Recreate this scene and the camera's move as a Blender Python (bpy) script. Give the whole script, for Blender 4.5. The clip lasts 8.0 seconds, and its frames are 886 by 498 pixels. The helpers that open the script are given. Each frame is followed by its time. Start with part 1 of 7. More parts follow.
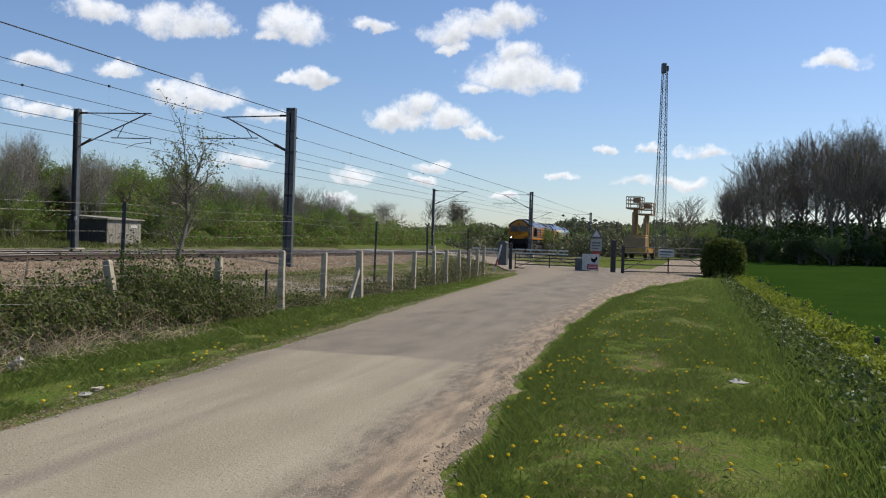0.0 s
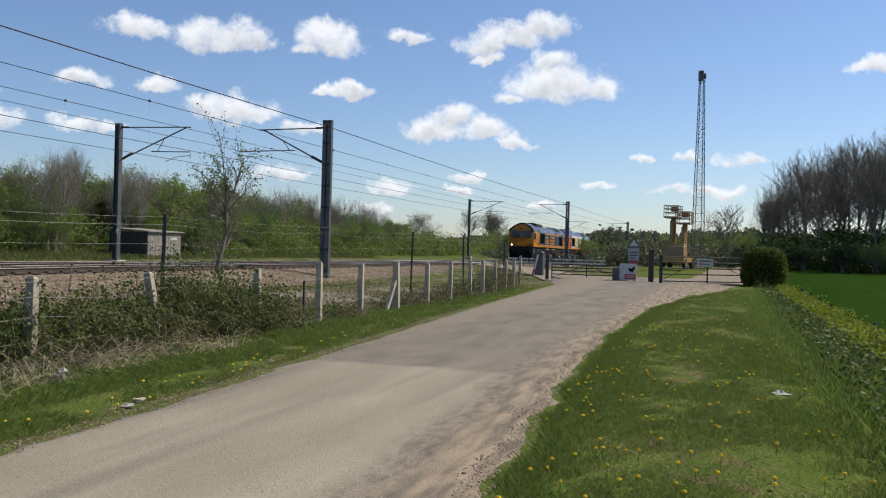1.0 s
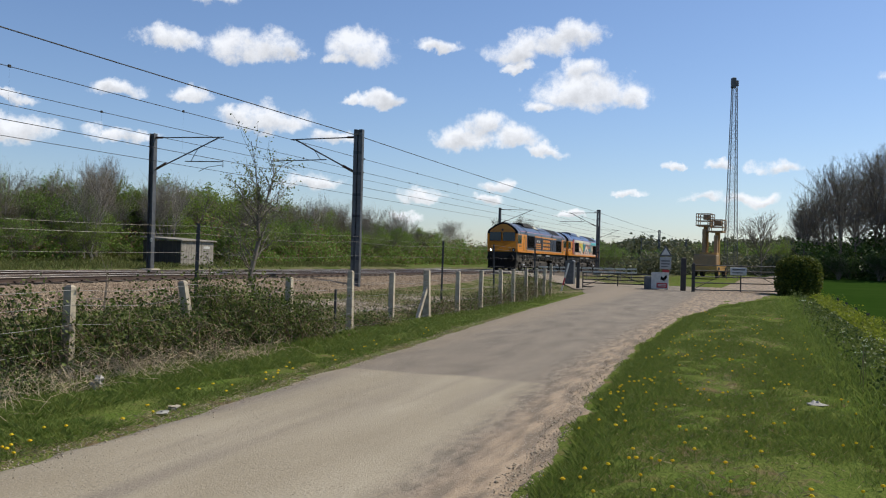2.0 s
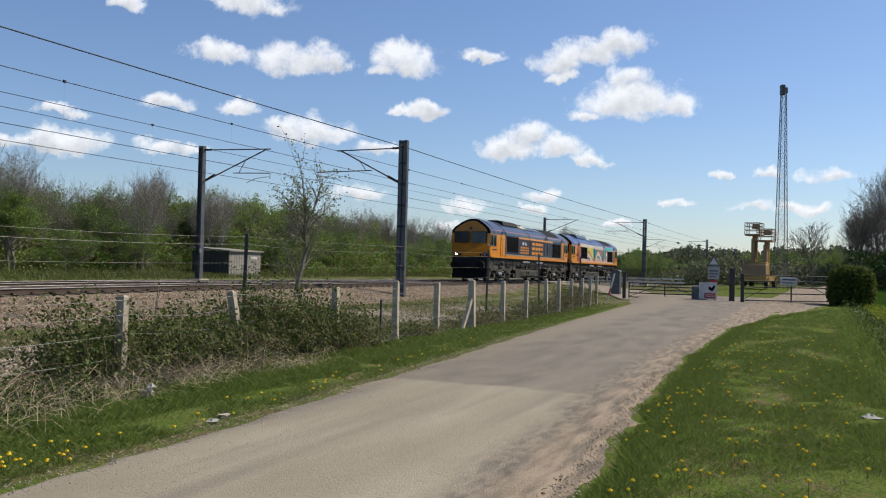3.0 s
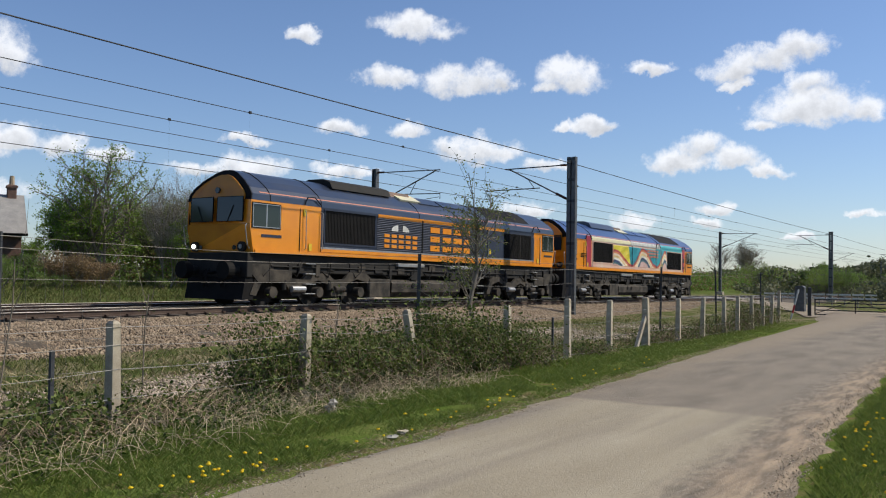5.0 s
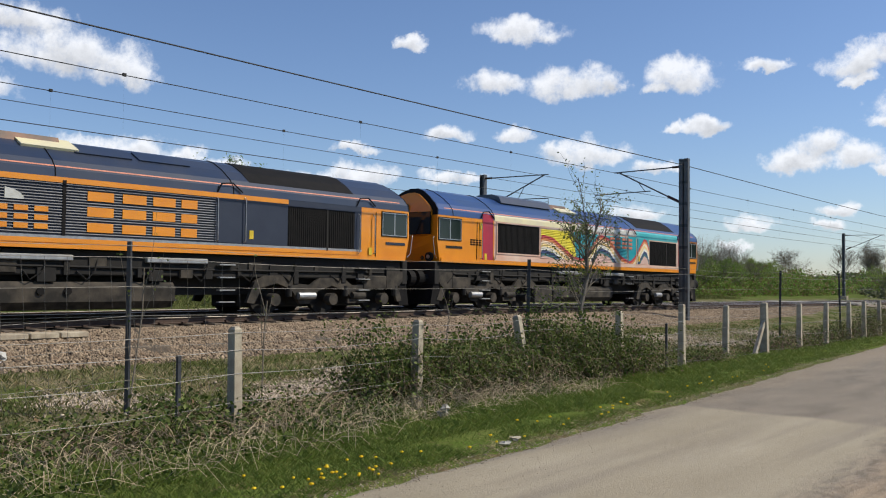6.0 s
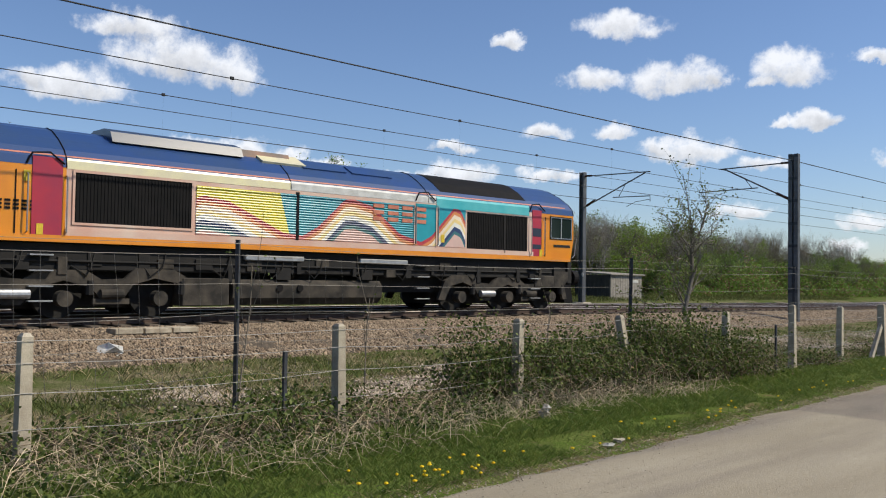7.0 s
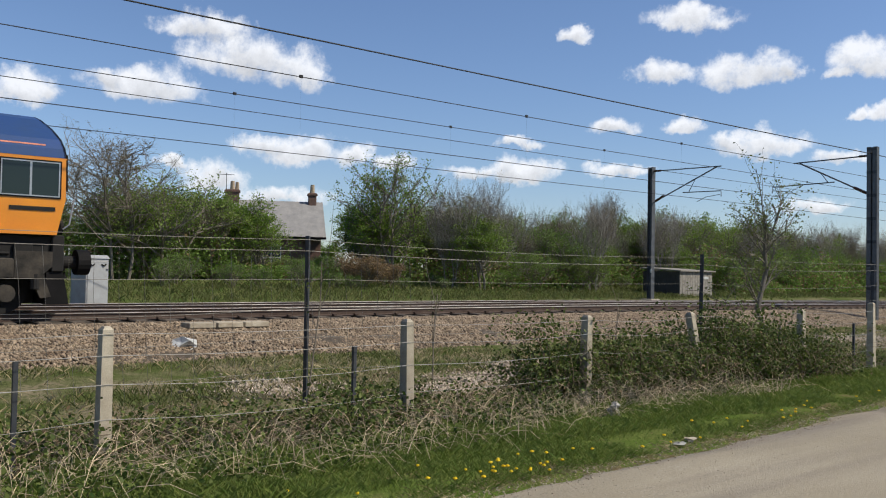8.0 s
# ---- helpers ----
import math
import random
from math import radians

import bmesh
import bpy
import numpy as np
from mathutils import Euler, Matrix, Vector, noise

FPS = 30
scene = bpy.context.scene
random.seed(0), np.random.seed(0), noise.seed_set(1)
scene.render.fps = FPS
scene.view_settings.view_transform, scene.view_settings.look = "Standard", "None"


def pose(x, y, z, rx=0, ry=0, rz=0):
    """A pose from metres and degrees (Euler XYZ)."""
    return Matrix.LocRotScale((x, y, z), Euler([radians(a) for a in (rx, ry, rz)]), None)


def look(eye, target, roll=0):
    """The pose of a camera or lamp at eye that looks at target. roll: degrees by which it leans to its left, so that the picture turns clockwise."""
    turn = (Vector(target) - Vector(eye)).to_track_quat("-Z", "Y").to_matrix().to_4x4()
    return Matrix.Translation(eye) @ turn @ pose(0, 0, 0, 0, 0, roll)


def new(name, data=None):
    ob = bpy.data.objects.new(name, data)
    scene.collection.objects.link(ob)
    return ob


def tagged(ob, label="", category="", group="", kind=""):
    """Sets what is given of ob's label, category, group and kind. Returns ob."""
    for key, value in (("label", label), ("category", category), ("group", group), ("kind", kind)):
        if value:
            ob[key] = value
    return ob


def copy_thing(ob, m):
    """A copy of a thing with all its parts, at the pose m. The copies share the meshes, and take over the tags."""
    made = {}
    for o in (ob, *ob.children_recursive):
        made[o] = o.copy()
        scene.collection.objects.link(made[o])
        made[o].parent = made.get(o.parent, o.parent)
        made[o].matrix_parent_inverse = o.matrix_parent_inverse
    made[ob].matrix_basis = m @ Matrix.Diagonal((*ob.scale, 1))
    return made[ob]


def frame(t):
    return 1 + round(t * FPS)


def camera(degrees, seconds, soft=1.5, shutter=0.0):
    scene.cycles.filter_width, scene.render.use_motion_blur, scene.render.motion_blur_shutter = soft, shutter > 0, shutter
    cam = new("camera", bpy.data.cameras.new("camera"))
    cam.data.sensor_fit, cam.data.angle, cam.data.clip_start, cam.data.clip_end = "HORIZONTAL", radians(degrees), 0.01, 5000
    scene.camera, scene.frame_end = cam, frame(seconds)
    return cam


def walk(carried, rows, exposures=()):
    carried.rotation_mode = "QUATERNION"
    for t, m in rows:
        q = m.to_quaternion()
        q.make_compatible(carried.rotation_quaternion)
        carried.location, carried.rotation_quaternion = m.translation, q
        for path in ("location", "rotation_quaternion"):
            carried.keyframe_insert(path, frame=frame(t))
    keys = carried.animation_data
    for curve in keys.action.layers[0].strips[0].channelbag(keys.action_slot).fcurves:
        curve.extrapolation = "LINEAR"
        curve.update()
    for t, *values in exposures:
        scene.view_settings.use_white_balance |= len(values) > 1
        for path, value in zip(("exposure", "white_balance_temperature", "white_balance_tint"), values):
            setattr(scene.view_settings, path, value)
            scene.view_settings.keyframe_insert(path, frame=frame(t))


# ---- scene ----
# World: y runs along the railway, x to its right, road surface at z = 0.
cam = camera(52.65, 8.0, soft=1.1, shutter=0.0)
CAM_ROWS = [
    (0.0, (0.0, 0.0, 1.6), (-2.589, 9.658, 1.47), 1.802),
    (0.5, (-0.004, -0.002, 1.601), (-2.774, 9.606, 1.526), 1.59),
    (1.0, (-0.01, -0.001, 1.609), (-2.988, 9.545, 1.582), 1.48),
    (2.5, (-0.019, -0.042, 1.612), (-3.514, 9.326, 1.718), 1.461),
    (3.0, (-0.02, -0.054, 1.614), (-3.786, 9.208, 1.774), 1.396),
    (3.5, (-0.042, -0.046, 1.616), (-4.125, 9.08, 1.835), 1.145),
    (4.0, (-0.059, -0.048, 1.619), (-4.524, 8.895, 1.9), 0.951),
    (4.5, (-0.072, -0.057, 1.619), (-4.997, 8.641, 1.918), 0.994),
    (6.0, (-0.088, -0.117, 1.633), (-6.478, 7.566, 1.996), 0.608),
    (6.5, (-0.115, -0.12, 1.631), (-6.926, 7.194, 1.985), 0.734),
    (7.0, (-0.14, -0.121, 1.632), (-7.33, 6.821, 1.964), 0.882),
    (7.5, (-0.136, -0.143, 1.633), (-7.66, 6.437, 1.925), 1.006),
    (8.0, (-0.149, -0.146, 1.632), (-7.829, 6.252, 1.907), 1.027),
]
walk(cam, [(t, look(eye, aim, roll)) for t, eye, aim, roll in CAM_ROWS], exposures=[(0.0, 0.0), (8.0, 0.0)])

# ---- world, sun ----
SUN_AZ, SUN_EL = 48.0, 46.0   # degrees; azimuth clockwise from +y
world = bpy.data.worlds.new("sky")
scene.world = world
world.use_nodes = True
WT = world.node_tree
WT.nodes.clear()


def wmath(op, a, b=None, c=None, clamp=False):
    n = WT.nodes.new("ShaderNodeMath")
    n.operation, n.use_clamp = op, clamp
    for i, v in enumerate((a, b, c)):
        if v is None:
            continue
        if isinstance(v, (int, float)):
            n.inputs[i].default_value = v
        else:
            WT.links.new(v, n.inputs[i])
    return n.outputs[0]


def build_sky():
    sky = WT.nodes.new("ShaderNodeTexSky")
    sky.sky_type, sky.sun_disc = "NISHITA", False
    sky.sun_elevation, sky.sun_rotation = radians(SUN_EL), radians(SUN_AZ)
    sky.altitude, sky.air_density, sky.dust_density, sky.ozone_density = 50, 1.0, 0.4, 3.0
    co = WT.nodes.new("ShaderNodeTexCoord")
    sep = WT.nodes.new("ShaderNodeSeparateXYZ")
    WT.links.new(co.outputs["Generated"], sep.inputs[0])
    az = wmath("MULTIPLY", wmath("ARCTAN2", sep.outputs[0], sep.outputs[1]), 57.2958)
    el = wmath("MULTIPLY", wmath("ARCSINE", sep.outputs[2]), 57.2958)

    def noise_tex(scale, detail, rough=0.55):
        n = WT.nodes.new("ShaderNodeTexNoise")
        n.inputs["Scale"].default_value, n.inputs["Detail"].default_value = scale, detail
        n.inputs["Roughness"].default_value = rough
        WT.links.new(co.outputs["Generated"], n.inputs["Vector"])
        s = WT.nodes.new("ShaderNodeSeparateColor")
        WT.links.new(n.outputs["Color"], s.inputs[0])
        return s.outputs
    n1, n2 = noise_tex(24.0, 6, 0.6), noise_tex(38.0, 9, 0.66)
    azw = wmath("ADD", az, wmath("MULTIPLY", wmath("SUBTRACT", n1[0], 0.5), 3.0))
    elw = wmath("ADD", el, wmath("MULTIPLY", wmath("SUBTRACT", n1[1], 0.5), 2.4))
    # heaps of rounded lobes: azimuth, elevation, half width, half height in degrees
    ahead = [(-10.3, 10.5, 3.4, 1.3), (-13.1, 9.6, 1.2, 0.5), (-10.5, 11.8, 1.4, 0.8), (-7.6, 10.1, 1.3, 0.9), (-14.9, 12.8, 1.7, 1.1), (-13.1, 13.3, 2.1, 1.0), (-11.0, 13.9, 1.7, 1.0),
             (-14.8, 11.7, 1.0, 0.4), (-18.1, 7.5, 2.2, 0.9), (-16.7, 8.2, 1.6, 0.9), (-14.9, 7.5, 1.5, 1.0), (-12.9, 6.7, 1.2, 0.5)]
    beside = [(-24.9, 12.8, 2.2, 1.3), (-26.2, 12.0, 1.0, 0.5), (-20.1, 13.0, 1.6, 0.5), (-31.7, 12.6, 3.1, 1.2), (-36.7, 12.5, 1.9, 0.8), (-29.3, 12.6, 1.0, 0.8), (-25.1, 9.7, 0.8, 0.5),
              (-23.2, 9.7, 1.4, 0.6), (-34.6, 15.7, 2.6, 0.9), (-30.6, 8.2, 2.9, 1.0), (-32.6, 8.4, 1.1, 0.6), (-26.4, 7.2, 1.8, 0.5), (-35.2, 9.5, 1.2, 0.6), (-39.5, 9.4, 1.6, 0.6), (8.3, 10.9, 1.6, 0.6)]
    low = [(-16.0, 4.4, 1.1, 0.5), (-21.1, 3.8, 1.4, 0.7), (-16.5, 3.4, 1.1, 0.4), (-5.0, 5.8, 0.6, 0.3), (-2.2, 5.9, 1.1, 0.4), (1.2, 5.9, 1.4, 0.5), (-7.6, 4.0, 0.9, 0.3), (-3.1, 3.9, 1.3, 0.4),
           (-0.3, 3.8, 1.6, 0.5), (-39.1, 6.6, 2.0, 0.5), (-27.7, 4.4, 1.9, 0.6), (-21.7, 2.3, 1.2, 0.4), (-11.5, 2.8, 0.9, 0.3), (-35.7, 3.3, 0.8, 0.3)]
    abeam = [(-65.5, 14.9, 2.9, 1.0), (-63.1, 13.3, 3.6, 1.5), (-59.9, 12.6, 2.4, 1.4), (-68.9, 11.2, 3.1, 1.3), (-71.0, 11.5, 1.3, 0.7), (-75.5, 10.3, 1.9, 1.2), (-59.1, 7.6, 3.5, 1.1), (-61.6, 7.9, 2.0, 0.8),
             (-56.1, 7.6, 1.4, 0.7), (-64.8, 5.8, 2.0, 1.1), (-61.1, 4.7, 3.4, 0.8), (-41.9, 15.0, 0.9, 0.6), (-45.0, 6.7, 2.5, 0.9), (-48.3, 6.5, 2.0, 0.5), (-53.3, 7.2, 1.4, 0.6), (-45.4, 8.3, 1.4, 0.4), (-67.3, 6.6, 1.2, 0.5)]
    clouds = [(a, e, w * 1.18, h * 1.25) for a, e, w, h in ahead + beside + low + abeam]
    dens = under = 0.0
    for a, e, w, h in clouds:
        dx = wmath("MULTIPLY_ADD", azw, 1 / w, -a / w)
        dy = wmath("MULTIPLY_ADD", elw, 1 / h, -e / h + 0.15)
        low = wmath("MULTIPLY", wmath("MINIMUM", dy, 0.0), 0.7)
        dy = wmath("ADD", dy, low)
        r2 = wmath("ADD", wmath("MULTIPLY", dx, dx), wmath("MULTIPLY", dy, dy))
        d = wmath("MULTIPLY_ADD", r2, -1.0, 1.0)
        u = wmath("SUBTRACT", d, wmath("MULTIPLY", dy, 0.9))
        under = u if isinstance(under, float) else wmath("SMOOTH_MAX", under, u, 0.25)
        dens = d if isinstance(dens, float) else wmath("SMOOTH_MAX", dens, d, 0.25)
    # scattered small clouds all round the sky, beyond the named ones
    n3 = noise_tex(5.0, 6)
    rest = wmath("MULTIPLY_ADD", n3[2], 7.0, -4.6)
    away = wmath("MULTIPLY", wmath("SUBTRACT", wmath("ABSOLUTE", wmath("ADD", az, 33.0)), 46.0), 0.3, clamp=True)
    dens = wmath("MAXIMUM", dens, wmath("MULTIPLY_ADD", away, wmath("ADD", rest, 3.0), -3.0))
    dens = wmath("MAXIMUM", dens, -1.2)
    mask = WT.nodes.new("ShaderNodeMapRange")
    mask.interpolation_type = "SMOOTHSTEP"
    mask.inputs["From Min"].default_value, mask.inputs["From Max"].default_value = -0.1, 0.95
    WT.links.new(wmath("ADD", dens, wmath("MULTIPLY", wmath("SUBTRACT", n2[0], 0.5), 2.4)), mask.inputs["Value"])
    up = wmath("GREATER_THAN", sep.outputs[2], 0.0)
    shade = WT.nodes.new("ShaderNodeMapRange")
    shade.inputs["From Min"].default_value, shade.inputs["From Max"].default_value = 0.2, 1.6
    shade.inputs["To Min"].default_value, shade.inputs["To Max"].default_value = 1.06, 0.62
    WT.links.new(wmath("ADD", under, wmath("MULTIPLY", wmath("SUBTRACT", n2[2], 0.5), 2.2)), shade.inputs["Value"])
    tone = WT.nodes.new("ShaderNodeMix")
    tone.data_type = "RGBA"
    tone.inputs[6].default_value, tone.inputs[7].default_value = (0, 0, 0, 1), CLOUD_WHITE
    WT.links.new(shade.outputs[0], tone.inputs[0])
    mix = WT.nodes.new("ShaderNodeMix")
    mix.data_type = "RGBA"
    WT.links.new(wmath("MULTIPLY", mask.outputs[0], wmath("MULTIPLY", up, 0.93)), mix.inputs[0])
    tint = WT.nodes.new("ShaderNodeMix")
    tint.data_type, tint.blend_type = "RGBA", "MULTIPLY"
    tint.inputs[0].default_value = 1.0
    tint.inputs[7].default_value = SKY_TINT
    WT.links.new(sky.outputs[0], tint.inputs[6])
    WT.links.new(tint.outputs[2], mix.inputs[6])
    WT.links.new(tone.outputs[2], mix.inputs[7])
    bg = WT.nodes.new("ShaderNodeBackground")
    bg.inputs["Strength"].default_value = SKY_STRENGTH
    WT.links.new(mix.outputs[2], bg.inputs["Color"])
    out = WT.nodes.new("ShaderNodeOutputWorld")
    WT.links.new(bg.outputs[0], out.inputs[0])


SKY_STRENGTH = 0.105
CLOUD_WHITE = (9.3, 9.5, 9.95, 1)
SKY_TINT = (0.95, 1.0, 1.14, 1)
build_sky()
sun = new("sun", bpy.data.lights.new("sun", "SUN"))
sun.data.energy, sun.data.angle, sun.data.color = 4.6, radians(0.53), (1.0, 0.92, 0.77)
sun_way = Vector((math.sin(radians(SUN_AZ)) * math.cos(radians(SUN_EL)), math.cos(radians(SUN_AZ)) * math.cos(radians(SUN_EL)), math.sin(radians(SUN_EL))))
sun.matrix_world = look(sun_way * 200, (0, 0, 0))


# ---- materials ----
def mat(name, c1, c2=None, scale=3.0, rough=0.8, metal=0.0, bump=0.0, bscale=30.0, mottle=0.25, coat=0.0, island=0.0, rand=0.0, spec=0.5):
    """Principled surface: two colours mixed by a broad noise, fine mottling on top, and a fine relief."""
    m = bpy.data.materials.new(name)
    m.use_nodes = True
    nt = m.node_tree
    b = nt.nodes["Principled BSDF"]
    c2 = c2 or tuple(min(1, c * 0.72) for c in c1)
    co = nt.nodes.new("ShaderNodeTexCoord")
    n1, n2 = nt.nodes.new("ShaderNodeTexNoise"), nt.nodes.new("ShaderNodeTexNoise")
    n1.inputs["Scale"].default_value, n1.inputs["Detail"].default_value = scale, 6
    n2.inputs["Scale"].default_value, n2.inputs["Detail"].default_value = bscale, 5
    for n in (n1, n2):
        nt.links.new(co.outputs["Object"], n.inputs["Vector"])
    ramp = nt.nodes.new("ShaderNodeMapRange")
    ramp.inputs["From Min"].default_value, ramp.inputs["From Max"].default_value = 0.35, 0.65
    nt.links.new(n1.outputs["Fac"], ramp.inputs["Value"])
    mix = nt.nodes.new("ShaderNodeMix")
    mix.data_type = "RGBA"
    mix.inputs[6].default_value, mix.inputs[7].default_value = (*c1, 1), (*c2, 1)
    nt.links.new(ramp.outputs[0], mix.inputs[0])
    hsv = nt.nodes.new("ShaderNodeHueSaturation")
    nt.links.new(mix.outputs[2], hsv.inputs["Color"])
    val = nt.nodes.new("ShaderNodeMath")
    val.operation = "MULTIPLY_ADD"
    nt.links.new(n2.outputs["Fac"], val.inputs[0])
    val.inputs[1].default_value, val.inputs[2].default_value = mottle * 2, 1 - mottle
    last = val.outputs[0]
    for amount, src in ((island, "g"), (rand, "o")):
        if amount:
            info = nt.nodes.new("ShaderNodeNewGeometry" if src == "g" else "ShaderNodeObjectInfo")
            add = nt.nodes.new("ShaderNodeMath")
            add.operation = "MULTIPLY_ADD"
            nt.links.new(info.outputs["Random Per Island" if src == "g" else "Random"], add.inputs[0])
            add.inputs[1].default_value = amount
            nt.links.new(last, add.inputs[2])
            last = add.outputs[0]
            sub = nt.nodes.new("ShaderNodeMath")
            sub.operation = "SUBTRACT"
            nt.links.new(last, sub.inputs[0])
            sub.inputs[1].default_value = amount / 2
            last = sub.outputs[0]
    nt.links.new(last, hsv.inputs["Value"])
    nt.links.new(hsv.outputs[0], b.inputs["Base Color"])
    b.inputs["Roughness"].default_value, b.inputs["Metallic"].default_value = rough, metal
    b.inputs["Specular IOR Level"].default_value = spec
    b.inputs["Coat Weight"].default_value = coat
    b.inputs["Coat Roughness"].default_value = 0.12
    if bump:
        bp = nt.nodes.new("ShaderNodeBump")
        bp.inputs["Strength"].default_value, bp.inputs["Distance"].default_value = bump, 0.02
        nt.links.new(n2.outputs["Fac"], bp.inputs["Height"])
        nt.links.new(bp.outputs[0], b.inputs["Normal"])
    return m


def leaf_mat(name, c, c2, light=0.45):
    """Leaf: diffuse and light let through, each leaf a little different."""
    m = bpy.data.materials.new(name)
    m.use_nodes = True
    nt = m.node_tree
    nt.nodes.clear()
    geo = nt.nodes.new("ShaderNodeNewGeometry")
    mix = nt.nodes.new("ShaderNodeMix")
    mix.data_type = "RGBA"
    mix.inputs[6].default_value, mix.inputs[7].default_value = (*c, 1), (*c2, 1)
    nt.links.new(geo.outputs["Random Per Island"], mix.inputs[0])
    d, tr, ms, out = (nt.nodes.new("ShaderNode" + k) for k in ("BsdfPrincipled", "BsdfTranslucent", "MixShader", "OutputMaterial"))
    d.inputs["Roughness"].default_value = 0.6
    d.inputs["Specular IOR Level"].default_value = 0.18
    nt.links.new(mix.outputs[2], d.inputs["Base Color"])
    nt.links.new(mix.outputs[2], tr.inputs["Color"])
    ms.inputs[0].default_value = light
    nt.links.new(d.outputs[0], ms.inputs[1])
    nt.links.new(tr.outputs[0], ms.inputs[2])
    nt.links.new(ms.outputs[0], out.inputs[0])
    return m


def glow_mat(name, c, s):
    m = bpy.data.materials.new(name)
    m.use_nodes = True
    b = m.node_tree.nodes["Principled BSDF"]
    b.inputs["Base Color"].default_value = b.inputs["Emission Color"].default_value = (*c, 1)
    b.inputs["Emission Strength"].default_value = s
    return m


def glass_mat(name, c=(0.02, 0.03, 0.04)):
    m = bpy.data.materials.new(name)
    m.use_nodes = True
    b = m.node_tree.nodes["Principled BSDF"]
    b.inputs["Base Color"].default_value = (*c, 1)
    b.inputs["Roughness"].default_value = 0.06
    b.inputs["Specular IOR Level"].default_value = 0.4
    return m


def ground_mat():
    """Soil and grass: green and dry straw by two noises, bare earth patches, a dark crop field beyond the bank."""
    m = bpy.data.materials.new("grass_ground")
    m.use_nodes = True
    nt = m.node_tree
    b = nt.nodes["Principled BSDF"]
    co = nt.nodes.new("ShaderNodeTexCoord")

    def nz(scale, detail, lo, hi):
        n = nt.nodes.new("ShaderNodeTexNoise")
        n.inputs["Scale"].default_value, n.inputs["Detail"].default_value = scale, detail
        nt.links.new(co.outputs["Object"], n.inputs["Vector"])
        r = nt.nodes.new("ShaderNodeMapRange")
        r.inputs["From Min"].default_value, r.inputs["From Max"].default_value = lo, hi
        nt.links.new(n.outputs["Fac"], r.inputs["Value"])
        return r.outputs[0]

    def mixc(f, a, c):
        n = nt.nodes.new("ShaderNodeMix")
        n.data_type = "RGBA"
        if isinstance(f, float):
            n.inputs[0].default_value = f
        else:
            nt.links.new(f, n.inputs[0])
        for i, v in ((6, a), (7, c)):
            if isinstance(v, tuple):
                n.inputs[i].default_value = (*v, 1)
            else:
                nt.links.new(v, n.inputs[i])
        return n.outputs[2]

    def rng(v, lo, hi):
        r = nt.nodes.new("ShaderNodeMapRange")
        r.inputs["From Min"].default_value, r.inputs["From Max"].default_value = lo, hi
        nt.links.new(v, r.inputs["Value"])
        return r.outputs[0]
    sep = nt.nodes.new("ShaderNodeSeparateXYZ")
    nt.links.new(co.outputs["Object"], sep.inputs[0])
    grass = mixc(nz(1.3, 6, 0.35, 0.65), (0.1, 0.145, 0.029), (0.15, 0.165, 0.05))
    grass = mixc(nz(30.0, 4, 0.4, 0.75), grass, (0.065, 0.1, 0.02))
    grass = mixc(nz(2.4, 6, 0.56, 0.68), grass, (0.17, 0.125, 0.07))
    rough_side = mixc(nz(0.9, 7, 0.42, 0.62), (0.085, 0.105, 0.033), (0.23, 0.19, 0.125))
    rough_side = mixc(nz(14.0, 5, 0.45, 0.7), rough_side, (0.06, 0.075, 0.025))
    crop = mixc(nz(0.25, 6, 0.3, 0.7), (0.022, 0.05, 0.008), (0.03, 0.06, 0.011))
    c = mixc(rng(sep.outputs[0], -8.2, -8.9), grass, rough_side)
    c = mixc(rng(sep.outputs[0], 3.3, 3.8), c, crop)
    c = mixc(rng(sep.outputs[0], -27.0, -28.5), c, mixc(nz(0.8, 6, 0.35, 0.65), (0.085, 0.13, 0.03), (0.12, 0.13, 0.05)))
    nt.links.new(c, b.inputs["Base Color"])
    b.inputs["Roughness"].default_value = 0.95
    b.inputs["Specular IOR Level"].default_value = 0.0
    n = nt.nodes.new("ShaderNodeTexNoise")
    n.inputs["Scale"].default_value, n.inputs["Detail"].default_value = 25, 6
    nt.links.new(co.outputs["Object"], n.inputs["Vector"])
    bp = nt.nodes.new("ShaderNodeBump")
    bp.inputs["Strength"].default_value, bp.inputs["Distance"].default_value = 0.8, 0.04
    nt.links.new(n.outputs["Fac"], bp.inputs["Height"])
    nt.links.new(bp.outputs[0], b.inputs["Normal"])
    return m


